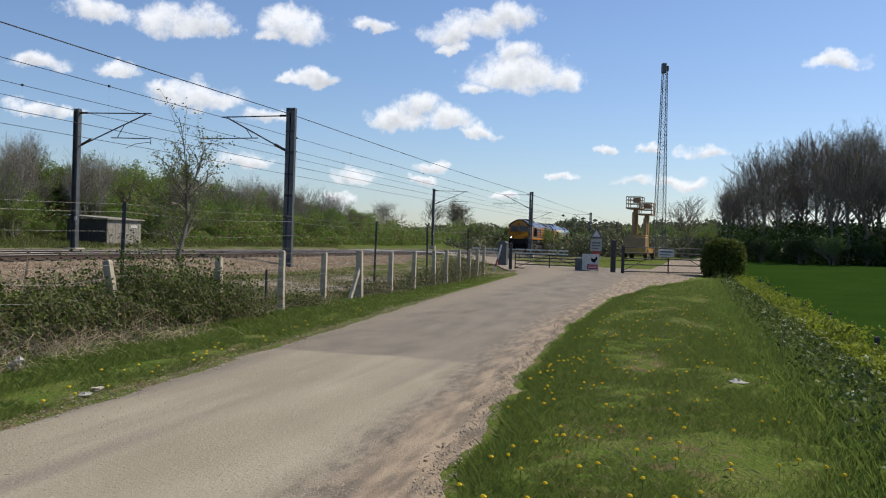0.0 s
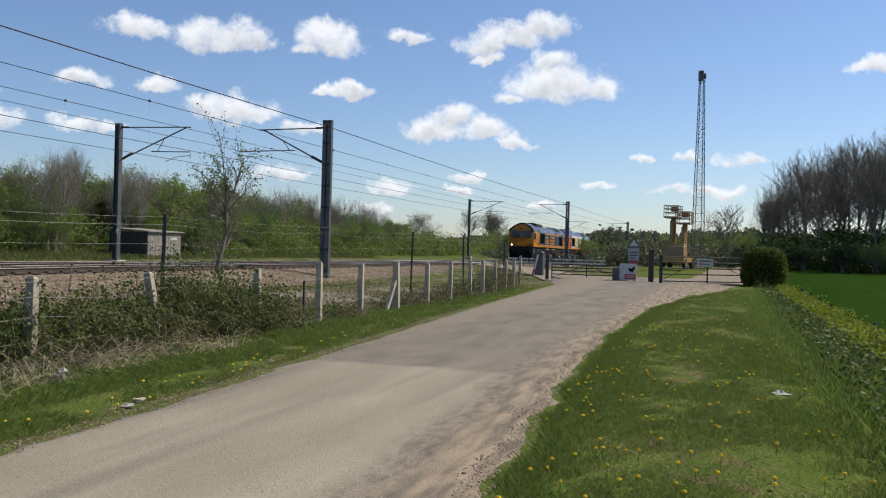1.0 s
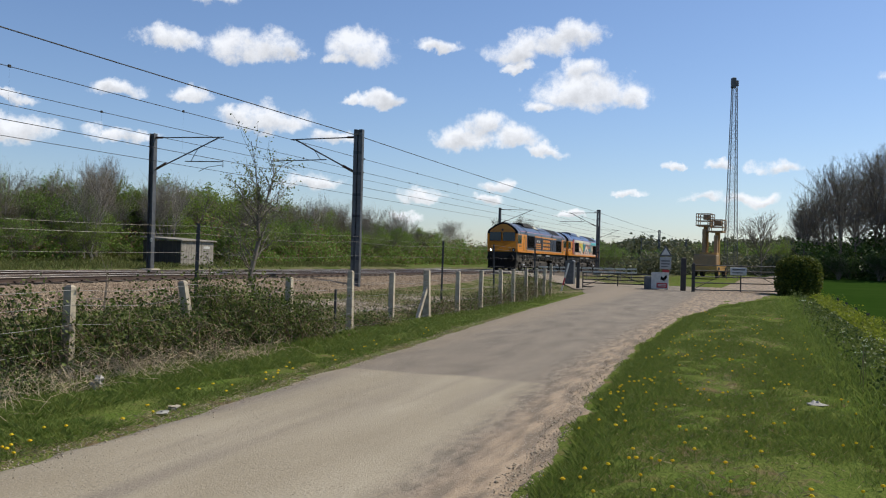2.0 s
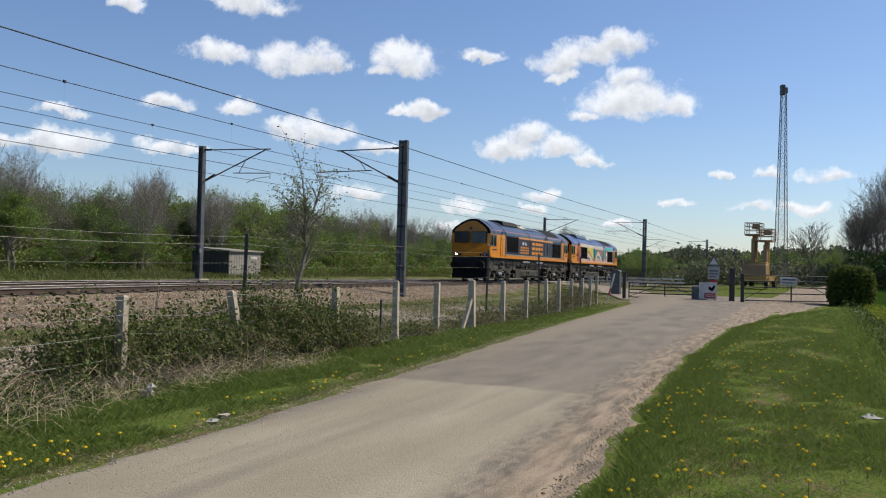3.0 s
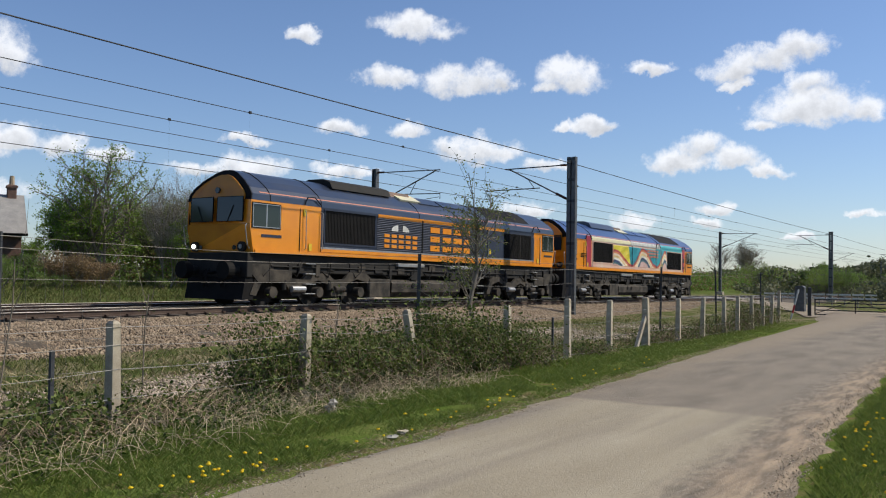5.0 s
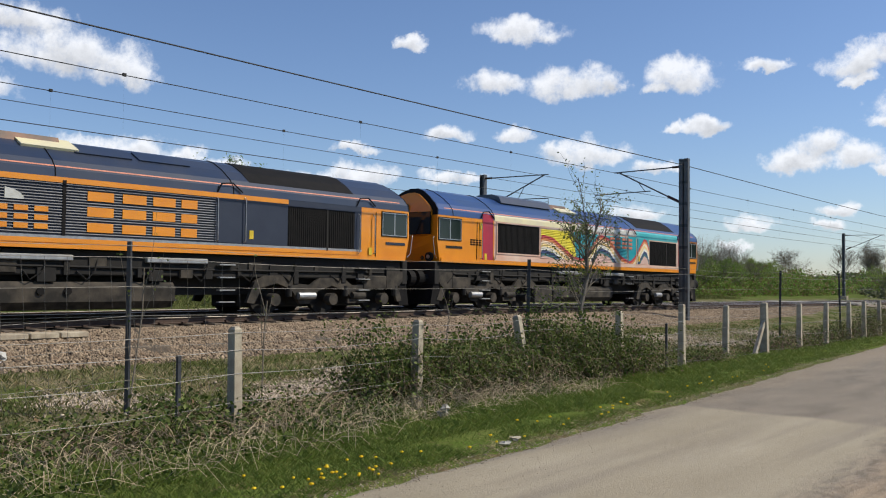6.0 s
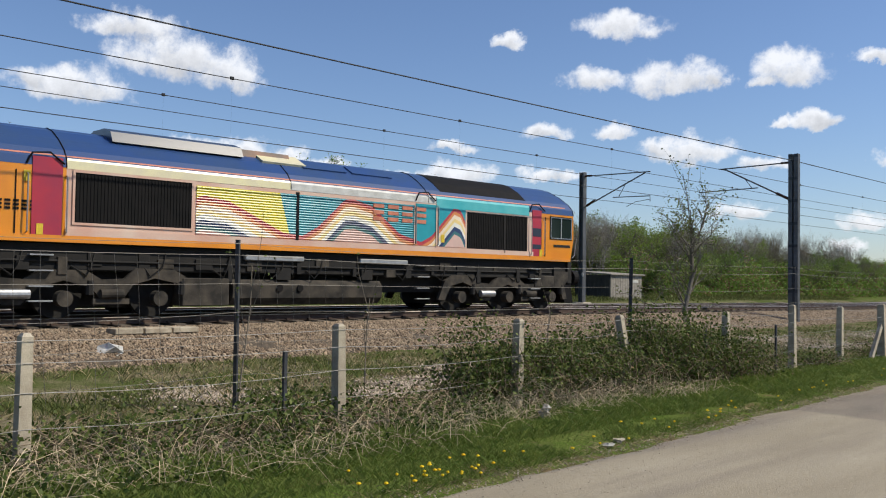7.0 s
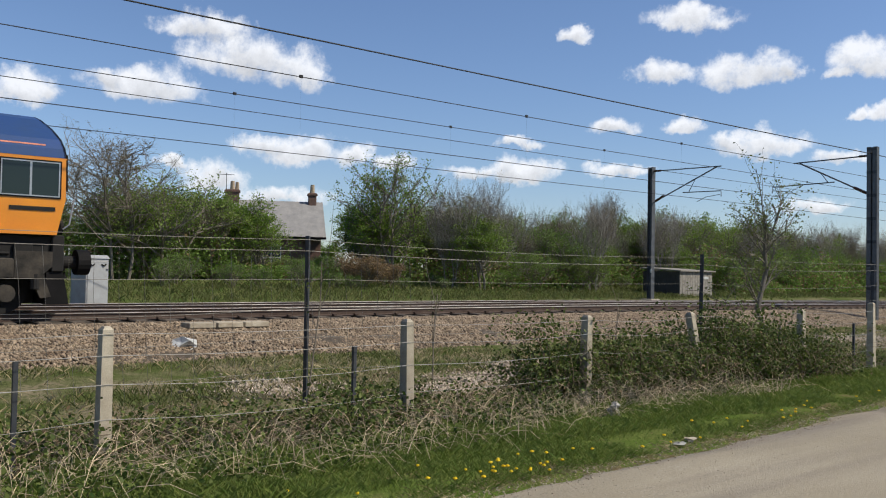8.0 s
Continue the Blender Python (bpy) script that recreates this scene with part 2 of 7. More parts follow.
def road_mat():
    """Worn tarmac, pale and dusty, with darker wheel-lane patches, a transverse patch joint and a gravelly right margin."""
    m = bpy.data.materials.new("worn_tarmac")
    m.use_nodes = True
    nt = m.node_tree
    b = nt.nodes["Principled BSDF"]
    co = nt.nodes.new("ShaderNodeTexCoord")
    sep = nt.nodes.new("ShaderNodeSeparateXYZ")
    nt.links.new(co.outputs["Object"], sep.inputs[0])

    def nz(scale, detail, sx=1.0, sy=1.0):
        mp = nt.nodes.new("ShaderNodeMapping")
        mp.inputs["Scale"].default_value = (sx, sy, 1)
        nt.links.new(co.outputs["Object"], mp.inputs[0])
        n = nt.nodes.new("ShaderNodeTexNoise")
        n.inputs["Scale"].default_value, n.inputs["Detail"].default_value = scale, detail
        nt.links.new(mp.outputs[0], n.inputs["Vector"])
        return n.outputs["Fac"]

    def rng(v, lo, hi):
        r = nt.nodes.new("ShaderNodeMapRange")
        r.inputs["From Min"].default_value, r.inputs["From Max"].default_value = lo, hi
        nt.links.new(v, r.inputs["Value"])
        return r.outputs[0]

    def mixc(f, a, c):
        n = nt.nodes.new("ShaderNodeMix")
        n.data_type = "RGBA"
        nt.links.new(f, n.inputs[0])
        for i, v in ((6, a), (7, c)):
            if isinstance(v, tuple):
                n.inputs[i].default_value = (*v, 1)
            else:
                nt.links.new(v, n.inputs[i])
        return n.outputs[2]

    def mth(op, a, c):
        n = nt.nodes.new("ShaderNodeMath")
        n.operation = op
        for i, v in enumerate((a, c)):
            if isinstance(v, (int, float)):
                n.inputs[i].default_value = v
            else:
                nt.links.new(v, n.inputs[i])
        return n.outputs[0]
    c = mixc(rng(nz(1.2, 6, 1.0, 0.22), 0.35, 0.65), (0.285, 0.24, 0.165), (0.36, 0.31, 0.222))
    wob = mth("MULTIPLY", mth("SUBTRACT", nz(0.9, 5), 0.5), 1.2)
    old = rng(mth("ADD", sep.outputs[1], wob), 10.9, 11.1)
    c = mixc(old, c, mixc(rng(nz(2.0, 6, 1.0, 0.3), 0.3, 0.7), (0.14, 0.116, 0.088), (0.24, 0.2, 0.15)))
    c = mixc(rng(nz(0.55, 7, 2.2, 0.12), 0.52, 0.66), c, (0.22, 0.185, 0.14))
    edge = mth("ADD", mth("ADD", sep.outputs[0], mth("MULTIPLY", mth("MINIMUM", sep.outputs[1], 15.0), 0.05)), mth("MULTIPLY", wob, 0.35))
    c = mixc(rng(edge, -2.2, -1.85), c, mixc(rng(nz(14.0, 8, 1.0, 0.35), 0.4, 0.62), (0.26, 0.208, 0.15), (0.12, 0.097, 0.072)))
    c = mixc(rng(edge, -1.9, -1.62), c, mixc(rng(nz(9.0, 9, 1.0, 0.16), 0.38, 0.62), (0.34, 0.255, 0.17), (0.15, 0.115, 0.08)))
    c = mixc(rng(mth("ADD", sep.outputs[0], wob), -5.0, -5.7), c, (0.25, 0.2, 0.14))
    sp = nz(75.0, 5)
    c = mixc(rng(sp, 0.58, 0.7), c, (0.13, 0.11, 0.085))
    c = mixc(rng(nz(110.0, 3), 0.6, 0.7), c, (0.5, 0.45, 0.37))
    nt.links.new(c, b.inputs["Base Color"])
    b.inputs["Roughness"].default_value = 0.85
    b.inputs["Specular IOR Level"].default_value = 0.3
    bp = nt.nodes.new("ShaderNodeBump")
    bp.inputs["Strength"].default_value, bp.inputs["Distance"].default_value = 0.6, 0.012
    nt.links.new(mth("ADD", sp, nz(35.0, 5)), bp.inputs["Height"])
    nt.links.new(bp.outputs[0], b.inputs["Normal"])
    return m


def mural_mat():
    """Painted side panel: yellow field turning turquoise, with a rainbow of bands that runs up and down like hills."""
    m = bpy.data.materials.new("painted_mural")
    m.use_nodes = True
    nt = m.node_tree
    b = nt.nodes["Principled BSDF"]
    co = nt.nodes.new("ShaderNodeTexCoord")
    sep = nt.nodes.new("ShaderNodeSeparateXYZ")
    nt.links.new(co.outputs["Object"], sep.inputs[0])

    def mth(op, a, c):
        n = nt.nodes.new("ShaderNodeMath")
        n.operation = op
        for i, v in enumerate((a, c)):
            if isinstance(v, (int, float)):
                n.inputs[i].default_value = v
            else:
                nt.links.new(v, n.inputs[i])
        return n.outputs[0]

    def ramp(v, stops, mode="LINEAR"):
        r = nt.nodes.new("ShaderNodeValToRGB")
        r.color_ramp.interpolation = mode
        els = r.color_ramp.elements
        while len(els) < len(stops):
            els.new(0.5)
        for e, (p, col) in zip(els, stops):
            e.position, e.color = p, (*col, 1) if isinstance(col, tuple) else (col, col, col, 1)
        nt.links.new(v, r.inputs[0])
        return r.outputs[0]
    s = mth("DIVIDE", mth("SUBTRACT", 10.1, sep.outputs[0]), 20.2)      # 0 at the leading end, 1 at the trailing end
    hill = ramp(s, [(0.15, 0.1), (0.27, 0.28), (0.31, 0.74), (0.345, 0.68), (0.42, 0.2), (0.45, 0.16), (0.475, 0.36), (0.515, 0.88), (0.53, 0.9), (0.56, 0.8), (0.61, 0.3), (0.65, 0.16), (0.67, 0.3), (0.715, 0.92), (0.728, 0.86), (0.76, 0.1)])
    z = mth("DIVIDE", mth("SUBTRACT", sep.outputs[2], 1.75), 1.4)
    d = mth("ADD", mth("SUBTRACT", z, hill), 0.62)
    k = "CONSTANT"
    bands = ramp(d, [(0.0, (0.62, 0.42, 0.36)), (0.06, (0.05, 0.16, 0.17)), (0.13, (0.03, 0.05, 0.13)), (0.22, (0.75, 0.73, 0.66)), (0.31, (0.78, 0.6, 0.25)), (0.39, (0.8, 0.66, 0.5)), (0.47, (0.62, 0.24, 0.08)), (0.54, (0.45, 0.05, 0.06)), (0.62, (0, 0, 0))], k)
    field = ramp(mth("ADD", s, mth("MULTIPLY", z, 0.02)), [(0.0, (0.72, 0.62, 0.05)), (0.424, (0.72, 0.62, 0.05)), (0.43, (0.02, 0.3, 0.36)), (0.69, (0.02, 0.3, 0.36))], k)
    over = mth("GREATER_THAN", d, 0.62)
    mix = nt.nodes.new("ShaderNodeMix")
    mix.data_type = "RGBA"
    nt.links.new(over, mix.inputs[0])
    nt.links.new(bands, mix.inputs[6])
    nt.links.new(field, mix.inputs[7])
    n = nt.nodes.new("ShaderNodeTexNoise")
    n.inputs["Scale"].default_value, n.inputs["Detail"].default_value = 2.5, 6
    nt.links.new(co.outputs["Object"], n.inputs["Vector"])
    hsv = nt.nodes.new("ShaderNodeHueSaturation")
    nt.links.new(mth("MULTIPLY_ADD", n.outputs["Fac"], 0.5), hsv.inputs["Value"])
    hsv.inputs["Value"].links[0].from_node.inputs[2].default_value = 0.72
    nt.links.new(mix.outputs[2], hsv.inputs["Color"])
    nt.links.new(hsv.outputs[0], b.inputs["Base Color"])
    b.inputs["Roughness"].default_value = 0.35
    return m


M = dict(
    ground=ground_mat(), road=road_mat(), mural=mural_mat(),
    ballast=mat("ballast_bed", (0.055, 0.043, 0.03), (0.1, 0.078, 0.054), 6, 0.95, 0, 1.0, 22, 0.45),
    stone=mat("ballast_stone", (0.16, 0.112, 0.072), (0.3, 0.23, 0.155), 4, 0.9, 0, 0.3, 40, 0.2, island=0.75),
    rubble=mat("pale_rubble", (0.27, 0.215, 0.155), (0.42, 0.35, 0.27), 4, 0.9, 0, 0.2, 40, 0.2, island=0.7),
    gravel=mat("lane_gravel", (0.3, 0.245, 0.178), (0.4, 0.335, 0.25), 4, 0.9, 0, 0.2, 40, 0.2, island=0.6),
    rail=mat("rusty_rail", (0.06, 0.037, 0.027), (0.095, 0.064, 0.048), 3, 0.85, 0.2, 0.2, 40, 0.3),
    railhead=mat("polished_rail", (0.5, 0.45, 0.4), (0.32, 0.27, 0.23), 3, 0.35, 1.0, 0, 40, 0.1),
    concrete=mat("weathered_concrete", (0.46, 0.4, 0.3), (0.3, 0.25, 0.18), 5, 0.9, 0, 0.25, 90, 0.3, rand=0.2),
    sleeper=mat("concrete_sleeper", (0.11, 0.085, 0.062), (0.075, 0.058, 0.043), 4, 0.95, 0, 0.4, 40, 0.3, rand=0.2),
    steel=mat("galvanised_steel", (0.13, 0.135, 0.14), (0.09, 0.094, 0.1), 4, 0.55, 0.5, 0.1, 60, 0.15),
    stake=mat("painted_stake", (0.06, 0.065, 0.07), (0.04, 0.04, 0.045), 5, 0.6, 0.3, 0.1, 60, 0.2),
    galv=mat("galvanised_wire", (0.27, 0.265, 0.25), (0.19, 0.175, 0.15), 6, 0.55, 0.2, 0, 60, 0.15),
    wire=mat("fence_wire", (0.2, 0.19, 0.17), (0.12, 0.105, 0.09), 6, 0.6, 0.3, 0, 60, 0.15),
    cable=mat("contact_wire", (0.02, 0.02, 0.022), (0.015, 0.015, 0.015), 6, 0.8, 0.0, 0, 60, 0.1),
    porcelain=mat("brown_insulator", (0.06, 0.03, 0.02), None, 6, 0.25, 0, 0, 60, 0.1),
    navy=mat("navy_paint", (0.014, 0.021, 0.042), (0.02, 0.028, 0.05), 1.5, 0.5, 0, 0.02, 50, 0.15),
    roofnavy=mat("navy_roof", (0.022, 0.033, 0.062), (0.035, 0.042, 0.062), 1.2, 0.33, 0, 0.03, 50, 0.2, coat=0.3),
    blue=mat("blue_roof", (0.022, 0.06, 0.19), (0.03, 0.065, 0.16), 1.2, 0.35, 0, 0.03, 50, 0.2, coat=0.3),
    orange=mat("orange_paint", (0.74, 0.27, 0.012), (0.66, 0.225, 0.012), 1.5, 0.32, 0, 0.02, 50, 0.12, coat=0.3),
    yellow=mat("warning_yellow", (0.5, 0.2, 0.01), (0.4, 0.145, 0.01), 1.5, 0.4, 0, 0.02, 40, 0.18),
    red=mat("crimson_paint", (0.42, 0.03, 0.05), (0.33, 0.03, 0.06), 2, 0.35, 0, 0, 50, 0.15),
    cream=mat("cream_paint", (0.75, 0.69, 0.42), (0.66, 0.6, 0.42), 2, 0.3, 0, 0, 50, 0.12),
    teal=mat("turquoise_paint", (0.05, 0.4, 0.44), (0.12, 0.48, 0.5), 1.5, 0.35, 0, 0, 50, 0.12),
    pink=mat("pale_pink_paint", (0.6, 0.36, 0.27), (0.66, 0.5, 0.4), 1.2, 0.4, 0, 0, 50, 0.15),
    pinkline=mat("pink_line_paint", (0.62, 0.22, 0.13), None, 4, 0.4),
    black=mat("black_grille", (0.006, 0.006, 0.006), (0.01, 0.009, 0.009), 4, 0.75, 0, 0, 60, 0.2, spec=0.15),
    under=mat("grimy_underframe", (0.007, 0.0065, 0.006), (0.014, 0.012, 0.01), 3, 0.85, 0.1, 0.2, 40, 0.3),
    bogie=mat("dusty_bogie", (0.07, 0.058, 0.044), (0.018, 0.016, 0.013), 3, 0.9, 0.1, 0.3, 30, 0.3),
    exhaust=mat("rusty_exhaust", (0.16, 0.085, 0.055), (0.08, 0.06, 0.05), 2, 0.6, 0.3, 0.1, 40, 0.3),
    alu=mat("window_frame", (0.55, 0.55, 0.54), None, 6, 0.35, 0.7),
    handrail=mat("handrail_metal", (0.42, 0.42, 0.42), None, 6, 0.4, 0.6),
    white=mat("white_paint", (0.6, 0.6, 0.57), (0.46, 0.46, 0.43), 5, 0.5, 0, 0.05, 50, 0.15),
    signred=mat("sign_red", (0.45, 0.03, 0.04), None, 5, 0.5),
    signyellow=mat("sign_yellow", (0.7, 0.5, 0.03), None, 5, 0.5),
    lamp=glow_mat("headlight_glow", (1.0, 0.97, 0.9), 9.0),
    glass=glass_mat("window_glass"), glass2=glass_mat("tinted_glass", (0.015, 0.025, 0.022)),
    timber=mat("grey_timber", (0.3, 0.275, 0.235), (0.2, 0.18, 0.15), 5, 0.9, 0, 0.4, 30, 0.3),
    # creosoted posts, and the painted-in shade on the hut
    dark_timber=mat("creosote_and_shaded_boards", (0.045, 0.042, 0.042), (0.06, 0.055, 0.05), 5, 0.85, 0, 0.3, 30, 0.3),
    gate=mat("dark_gate_paint", (0.03, 0.032, 0.034), (0.05, 0.045, 0.04), 6, 0.6, 0.3, 0.1, 50, 0.2),
    cabinet=mat("grey_cabinet", (0.36, 0.37, 0.37), (0.3, 0.3, 0.29), 4, 0.55, 0.1, 0.05, 50, 0.12),
    slate=mat("grey_slate", (0.3, 0.285, 0.265), (0.23, 0.22, 0.21), 2, 0.7, 0, 0.5, 12, 0.25),
    brick=mat("dark_brick", (0.16, 0.09, 0.065), (0.11, 0.07, 0.055), 6, 0.9, 0, 0.5, 25, 0.3),
    pot=mat("clay_pot", (0.4, 0.31, 0.21), None, 6, 0.8),
    machine=mat("machine_yellow", (0.42, 0.24, 0.06), (0.34, 0.2, 0.07), 2, 0.45, 0, 0.05, 40, 0.2),
    machine2=mat("machine_ochre", (0.32, 0.2, 0.1), (0.25, 0.17, 0.1), 2, 0.6, 0.1, 0.05, 40, 0.2),
    tyre=mat("tyre_rubber", (0.02, 0.02, 0.02), None, 5, 0.85),
    bark=mat("grey_bark", (0.14, 0.118, 0.092), (0.21, 0.18, 0.145), 3, 0.95, 0, 0.5, 20, 0.3),
    darkbark=mat("dark_bark", (0.18, 0.148, 0.108), (0.25, 0.205, 0.155), 3, 0.95, 0, 0.5, 20, 0.3),
    birch=mat("pale_birch_bark", (0.33, 0.3, 0.26), (0.2, 0.175, 0.15), 3, 0.9, 0, 0.4, 20, 0.3),
    palestem=mat("bleached_stem", (0.5, 0.41, 0.27), (0.36, 0.28, 0.17), 3, 0.9, 0, 0, 20, 0.2, island=0.5),
    stem=mat("dry_bramble_stem", (0.085, 0.058, 0.034), (0.26, 0.195, 0.12), 3, 0.9, 0, 0, 20, 0.2, island=0.5),
    leaf=leaf_mat("spring_leaf", (0.12, 0.21, 0.03), (0.22, 0.31, 0.055)),
    willow=leaf_mat("fresh_leaf", (0.16, 0.24, 0.04), (0.25, 0.32, 0.08)),
    dullleaf=leaf_mat("dull_leaf", (0.12, 0.165, 0.04), (0.21, 0.225, 0.08)),
    # leaf colour paled and greyed to carry the haze of distance
    farleaf=leaf_mat("hazed_distant_leaf", (0.1, 0.115, 0.06), (0.15, 0.155, 0.085), 0.3),
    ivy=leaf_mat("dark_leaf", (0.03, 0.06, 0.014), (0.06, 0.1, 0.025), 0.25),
    bramble=leaf_mat("bramble_leaf", (0.03, 0.06, 0.01), (0.16, 0.19, 0.05), 0.3),
    brown=leaf_mat("brown_leaf", (0.2, 0.13, 0.07), (0.29, 0.21, 0.115), 0.3),
    bud=leaf_mat("bud_leaf", (0.17, 0.14, 0.09), (0.2, 0.18, 0.1), 0.35),
    bush=leaf_mat("evergreen_leaf", (0.04, 0.065, 0.014), (0.15, 0.17, 0.03), 0.35),
    fresh=leaf_mat("young_leaf", (0.13, 0.215, 0.04), (0.2, 0.29, 0.07), 0.45),
    twig=mat("brown_twig_bark", (0.13, 0.108, 0.09), (0.2, 0.17, 0.14), 3, 0.95, 0, 0.3, 20, 0.3),
    privet=leaf_mat("privet_leaf", (0.12, 0.165, 0.02), (0.26, 0.29, 0.035), 0.5),
    grass=leaf_mat("grass_blade", (0.105, 0.165, 0.028), (0.2, 0.235, 0.062), 0.4),
    grass2=leaf_mat("rank_grass_blade", (0.125, 0.19, 0.034), (0.23, 0.28, 0.07), 0.4),
    straw=leaf_mat("straw_blade", (0.26, 0.215, 0.11), (0.4, 0.33, 0.19), 0.3),
    petal=leaf_mat("dandelion_petal", (0.75, 0.5, 0.01), (0.8, 0.6, 0.02), 0.3),
    turf=leaf_mat("dull_turf_blade", (0.07, 0.1, 0.025), (0.19, 0.185, 0.07), 0.35),
    umbel=leaf_mat("white_umbel", (0.55, 0.6, 0.45), (0.45, 0.52, 0.36), 0.4),
    paper=mat("pale_litter", (0.4, 0.38, 0.34), (0.28, 0.26, 0.22), 8, 0.8, 0, 0.2, 40, 0.2),
)


# ---- mesh helpers ----
class Build:
    """Vertices and faces of one mesh, put together from simple shaped pieces."""

    def __init__(self):
        self.v, self.f = [], []

    def add(self, vs, fs):
        k = len(self.v)
        self.v += [tuple(p) for p in vs]
        self.f += [tuple(i + k for i in q) for q in fs]
        return self

    def box(self, x0, x1, y0, y1, z0, z1, m=None):
        vs = [Vector((x, y, z)) for z in (z0, z1) for y in (y0, y1) for x in (x0, x1)]
        if m is not None:
            vs = [m @ p for p in vs]
        return self.add(vs, [(0, 2, 3, 1), (4, 5, 7, 6), (0, 1, 5, 4), (2, 6, 7, 3), (0, 4, 6, 2), (1, 3, 7, 5)])

    def slab(self, x0, x1, y0, y1, z0, z1, c=0.01):
        """A box with chamfered edges: the eight corners cut on three sides."""
        vs, ix = [], {}
        for sx in (0, 1):
            for sy in (0, 1):
                for sz in (0, 1):
                    p = ((x0, x1)[sx], (y0, y1)[sy], (z0, z1)[sz])
                    s = (c if sx == 0 else -c, c if sy == 0 else -c, c if sz == 0 else -c)
                    for a in range(3):
                        q = [p[i] + (0 if i == a else s[i]) for i in range(3)]
                        ix[sx, sy, sz, a] = len(vs)
                        vs.append(q)
        fs = []
        for a in range(3):
            b, d = (a + 1) % 3, (a + 2) % 3

            def key(va, vb, vd, ax):
                k = [0, 0, 0]
                k[a], k[b], k[d] = va, vb, vd
                return ix[(*k, ax)]
            for va in (0, 1):
                q = [key(va, 0, 0, a), key(va, 1, 0, a), key(va, 1, 1, a), key(va, 0, 1, a)]
                fs.append(q if va else q[::-1])
            for vb in (0, 1):
                for vd in (0, 1):
                    q = [key(0, vb, vd, b), key(1, vb, vd, b), key(1, vb, vd, d), key(0, vb, vd, d)]
                    fs.append(q if vb != vd else q[::-1])
        for sx in (0, 1):
            for sy in (0, 1):
                for sz in (0, 1):
                    q = [ix[sx, sy, sz, a] for a in range(3)]
                    fs.append(q if (sx + sy + sz) % 2 else q[::-1])
        return self.add(vs, fs)

    def tube(self, pts, r, n=6, r1=None, caps=True):
        pts = [Vector(p) for p in pts]
        r1 = r if r1 is None else r1
        vs, fs = [], []
        for i, p in enumerate(pts):
            way = (pts[min(i + 1, len(pts) - 1)] - pts[max(i - 1, 0)])
            way = way.normalized() if way.length > 1e-9 else Vector((0, 0, 1))
            side = way.cross(Vector((0.31, 0.17, 0.94)) if abs(way.z) < 0.9 else Vector((0.95, 0.2, 0.1))).normalized()
            up = side.cross(way)
            rr = r + (r1 - r) * i / max(1, len(pts) - 1)
            for k in range(n):
                a = 2 * math.pi * k / n
                vs.append(p + side * (rr * math.cos(a)) + up * (rr * math.sin(a)))
        for i in range(len(pts) - 1):
            for k in range(n):
                fs.append((i * n + k, i * n + (k + 1) % n, (i + 1) * n + (k + 1) % n, (i + 1) * n + k))
        if caps:
            fs += [tuple(range(n))[::-1], tuple(range((len(pts) - 1) * n, len(pts) * n))]
        return self.add(vs, fs)

    def prism(self, poly, a0, a1, axis=1):
        """A polygon, given in the two other axes, drawn out along an axis."""
        def at(p, a):
            q = list(p)
            q.insert(axis, a)
            return q
        n = len(poly)
        vs = [at(p, a0) for p in poly] + [at(p, a1) for p in poly]
        fs = [tuple(range(n))[::-1], tuple(range(n, 2 * n))] + [(i, (i + 1) % n, n + (i + 1) % n, n + i) for i in range(n)]
        return self.add(vs, fs)

    def mesh(self, name, material, smooth=False):
        me = bpy.data.meshes.new(name)
        me.from_pydata(self.v, [], self.f)
        me.materials.append(material)
        if smooth:
            me.polygons.foreach_set("use_smooth", [True] * len(me.polygons))
        bm = bmesh.new()
        bm.from_mesh(me)
        bmesh.ops.recalc_face_normals(bm, faces=bm.faces)
        bm.to_mesh(me)
        bm.free()
        me.update()
        return me


def part(name, b, material, parent, label="", smooth=False):
    ob = new(name, b.mesh(name, material, smooth))
    ob.parent = parent
    if label:
        ob["label"] = label
    return ob


def thing(name, label, category, m=None, group="", kind=""):
    ob = new(name)
    ob.empty_display_size = 0.2
    if m is not None:
        ob.matrix_world = m
    return tagged(ob, label, category, group, kind)


def solo(name, b, material, label, category, group="", kind="", smooth=False):
    return tagged(new(name, b.mesh(name, material, smooth)), label, category, group, kind)


def raw_mesh(name, verts, faces_flat, per, material):
    """A large mesh straight from arrays: faces of equal size."""
    me = bpy.data.meshes.new(name)
    nv, nf = len(verts), len(faces_flat) // per
    me.vertices.add(nv)
    me.vertices.foreach_set("co", np.asarray(verts, dtype=np.float32).ravel())
    me.loops.add(nf * per)
    me.loops.foreach_set("vertex_index", np.asarray(faces_flat, dtype=np.int32))
    me.polygons.add(nf)
    me.polygons.foreach_set("loop_start", np.arange(0, nf * per, per, dtype=np.int32))
    me.update(calc_edges=True)
    me.materials.append(material)
    return me


# ---- ground, road, railway ----
GX = [-3000, -60, -36, -30, -28, -27, -26, -18, -15.8, -13, -10, -8.6, -7.4, -5.7, -5.2, -1.5, -1.2, 0.9, 1.8, 2.6, 3.4, 4.5, 60, 3000]
GZ = [2.0, 1.6, 1.15, 0.68, 0.58, 0.45, 0.15, 0.1, -0.05, -0.2, -0.24, -0.22, -0.12, -0.02, -0.02, -0.03, 0.03, 0.02, -0.1, -0.55, -0.85, -1.0, -1.0, -1.0]


def track_drop(y):
    """The line falls gently beyond the nearest masts."""
    return np.maximum(0.0, np.asarray(y, float) - 25.0) * 0.0062


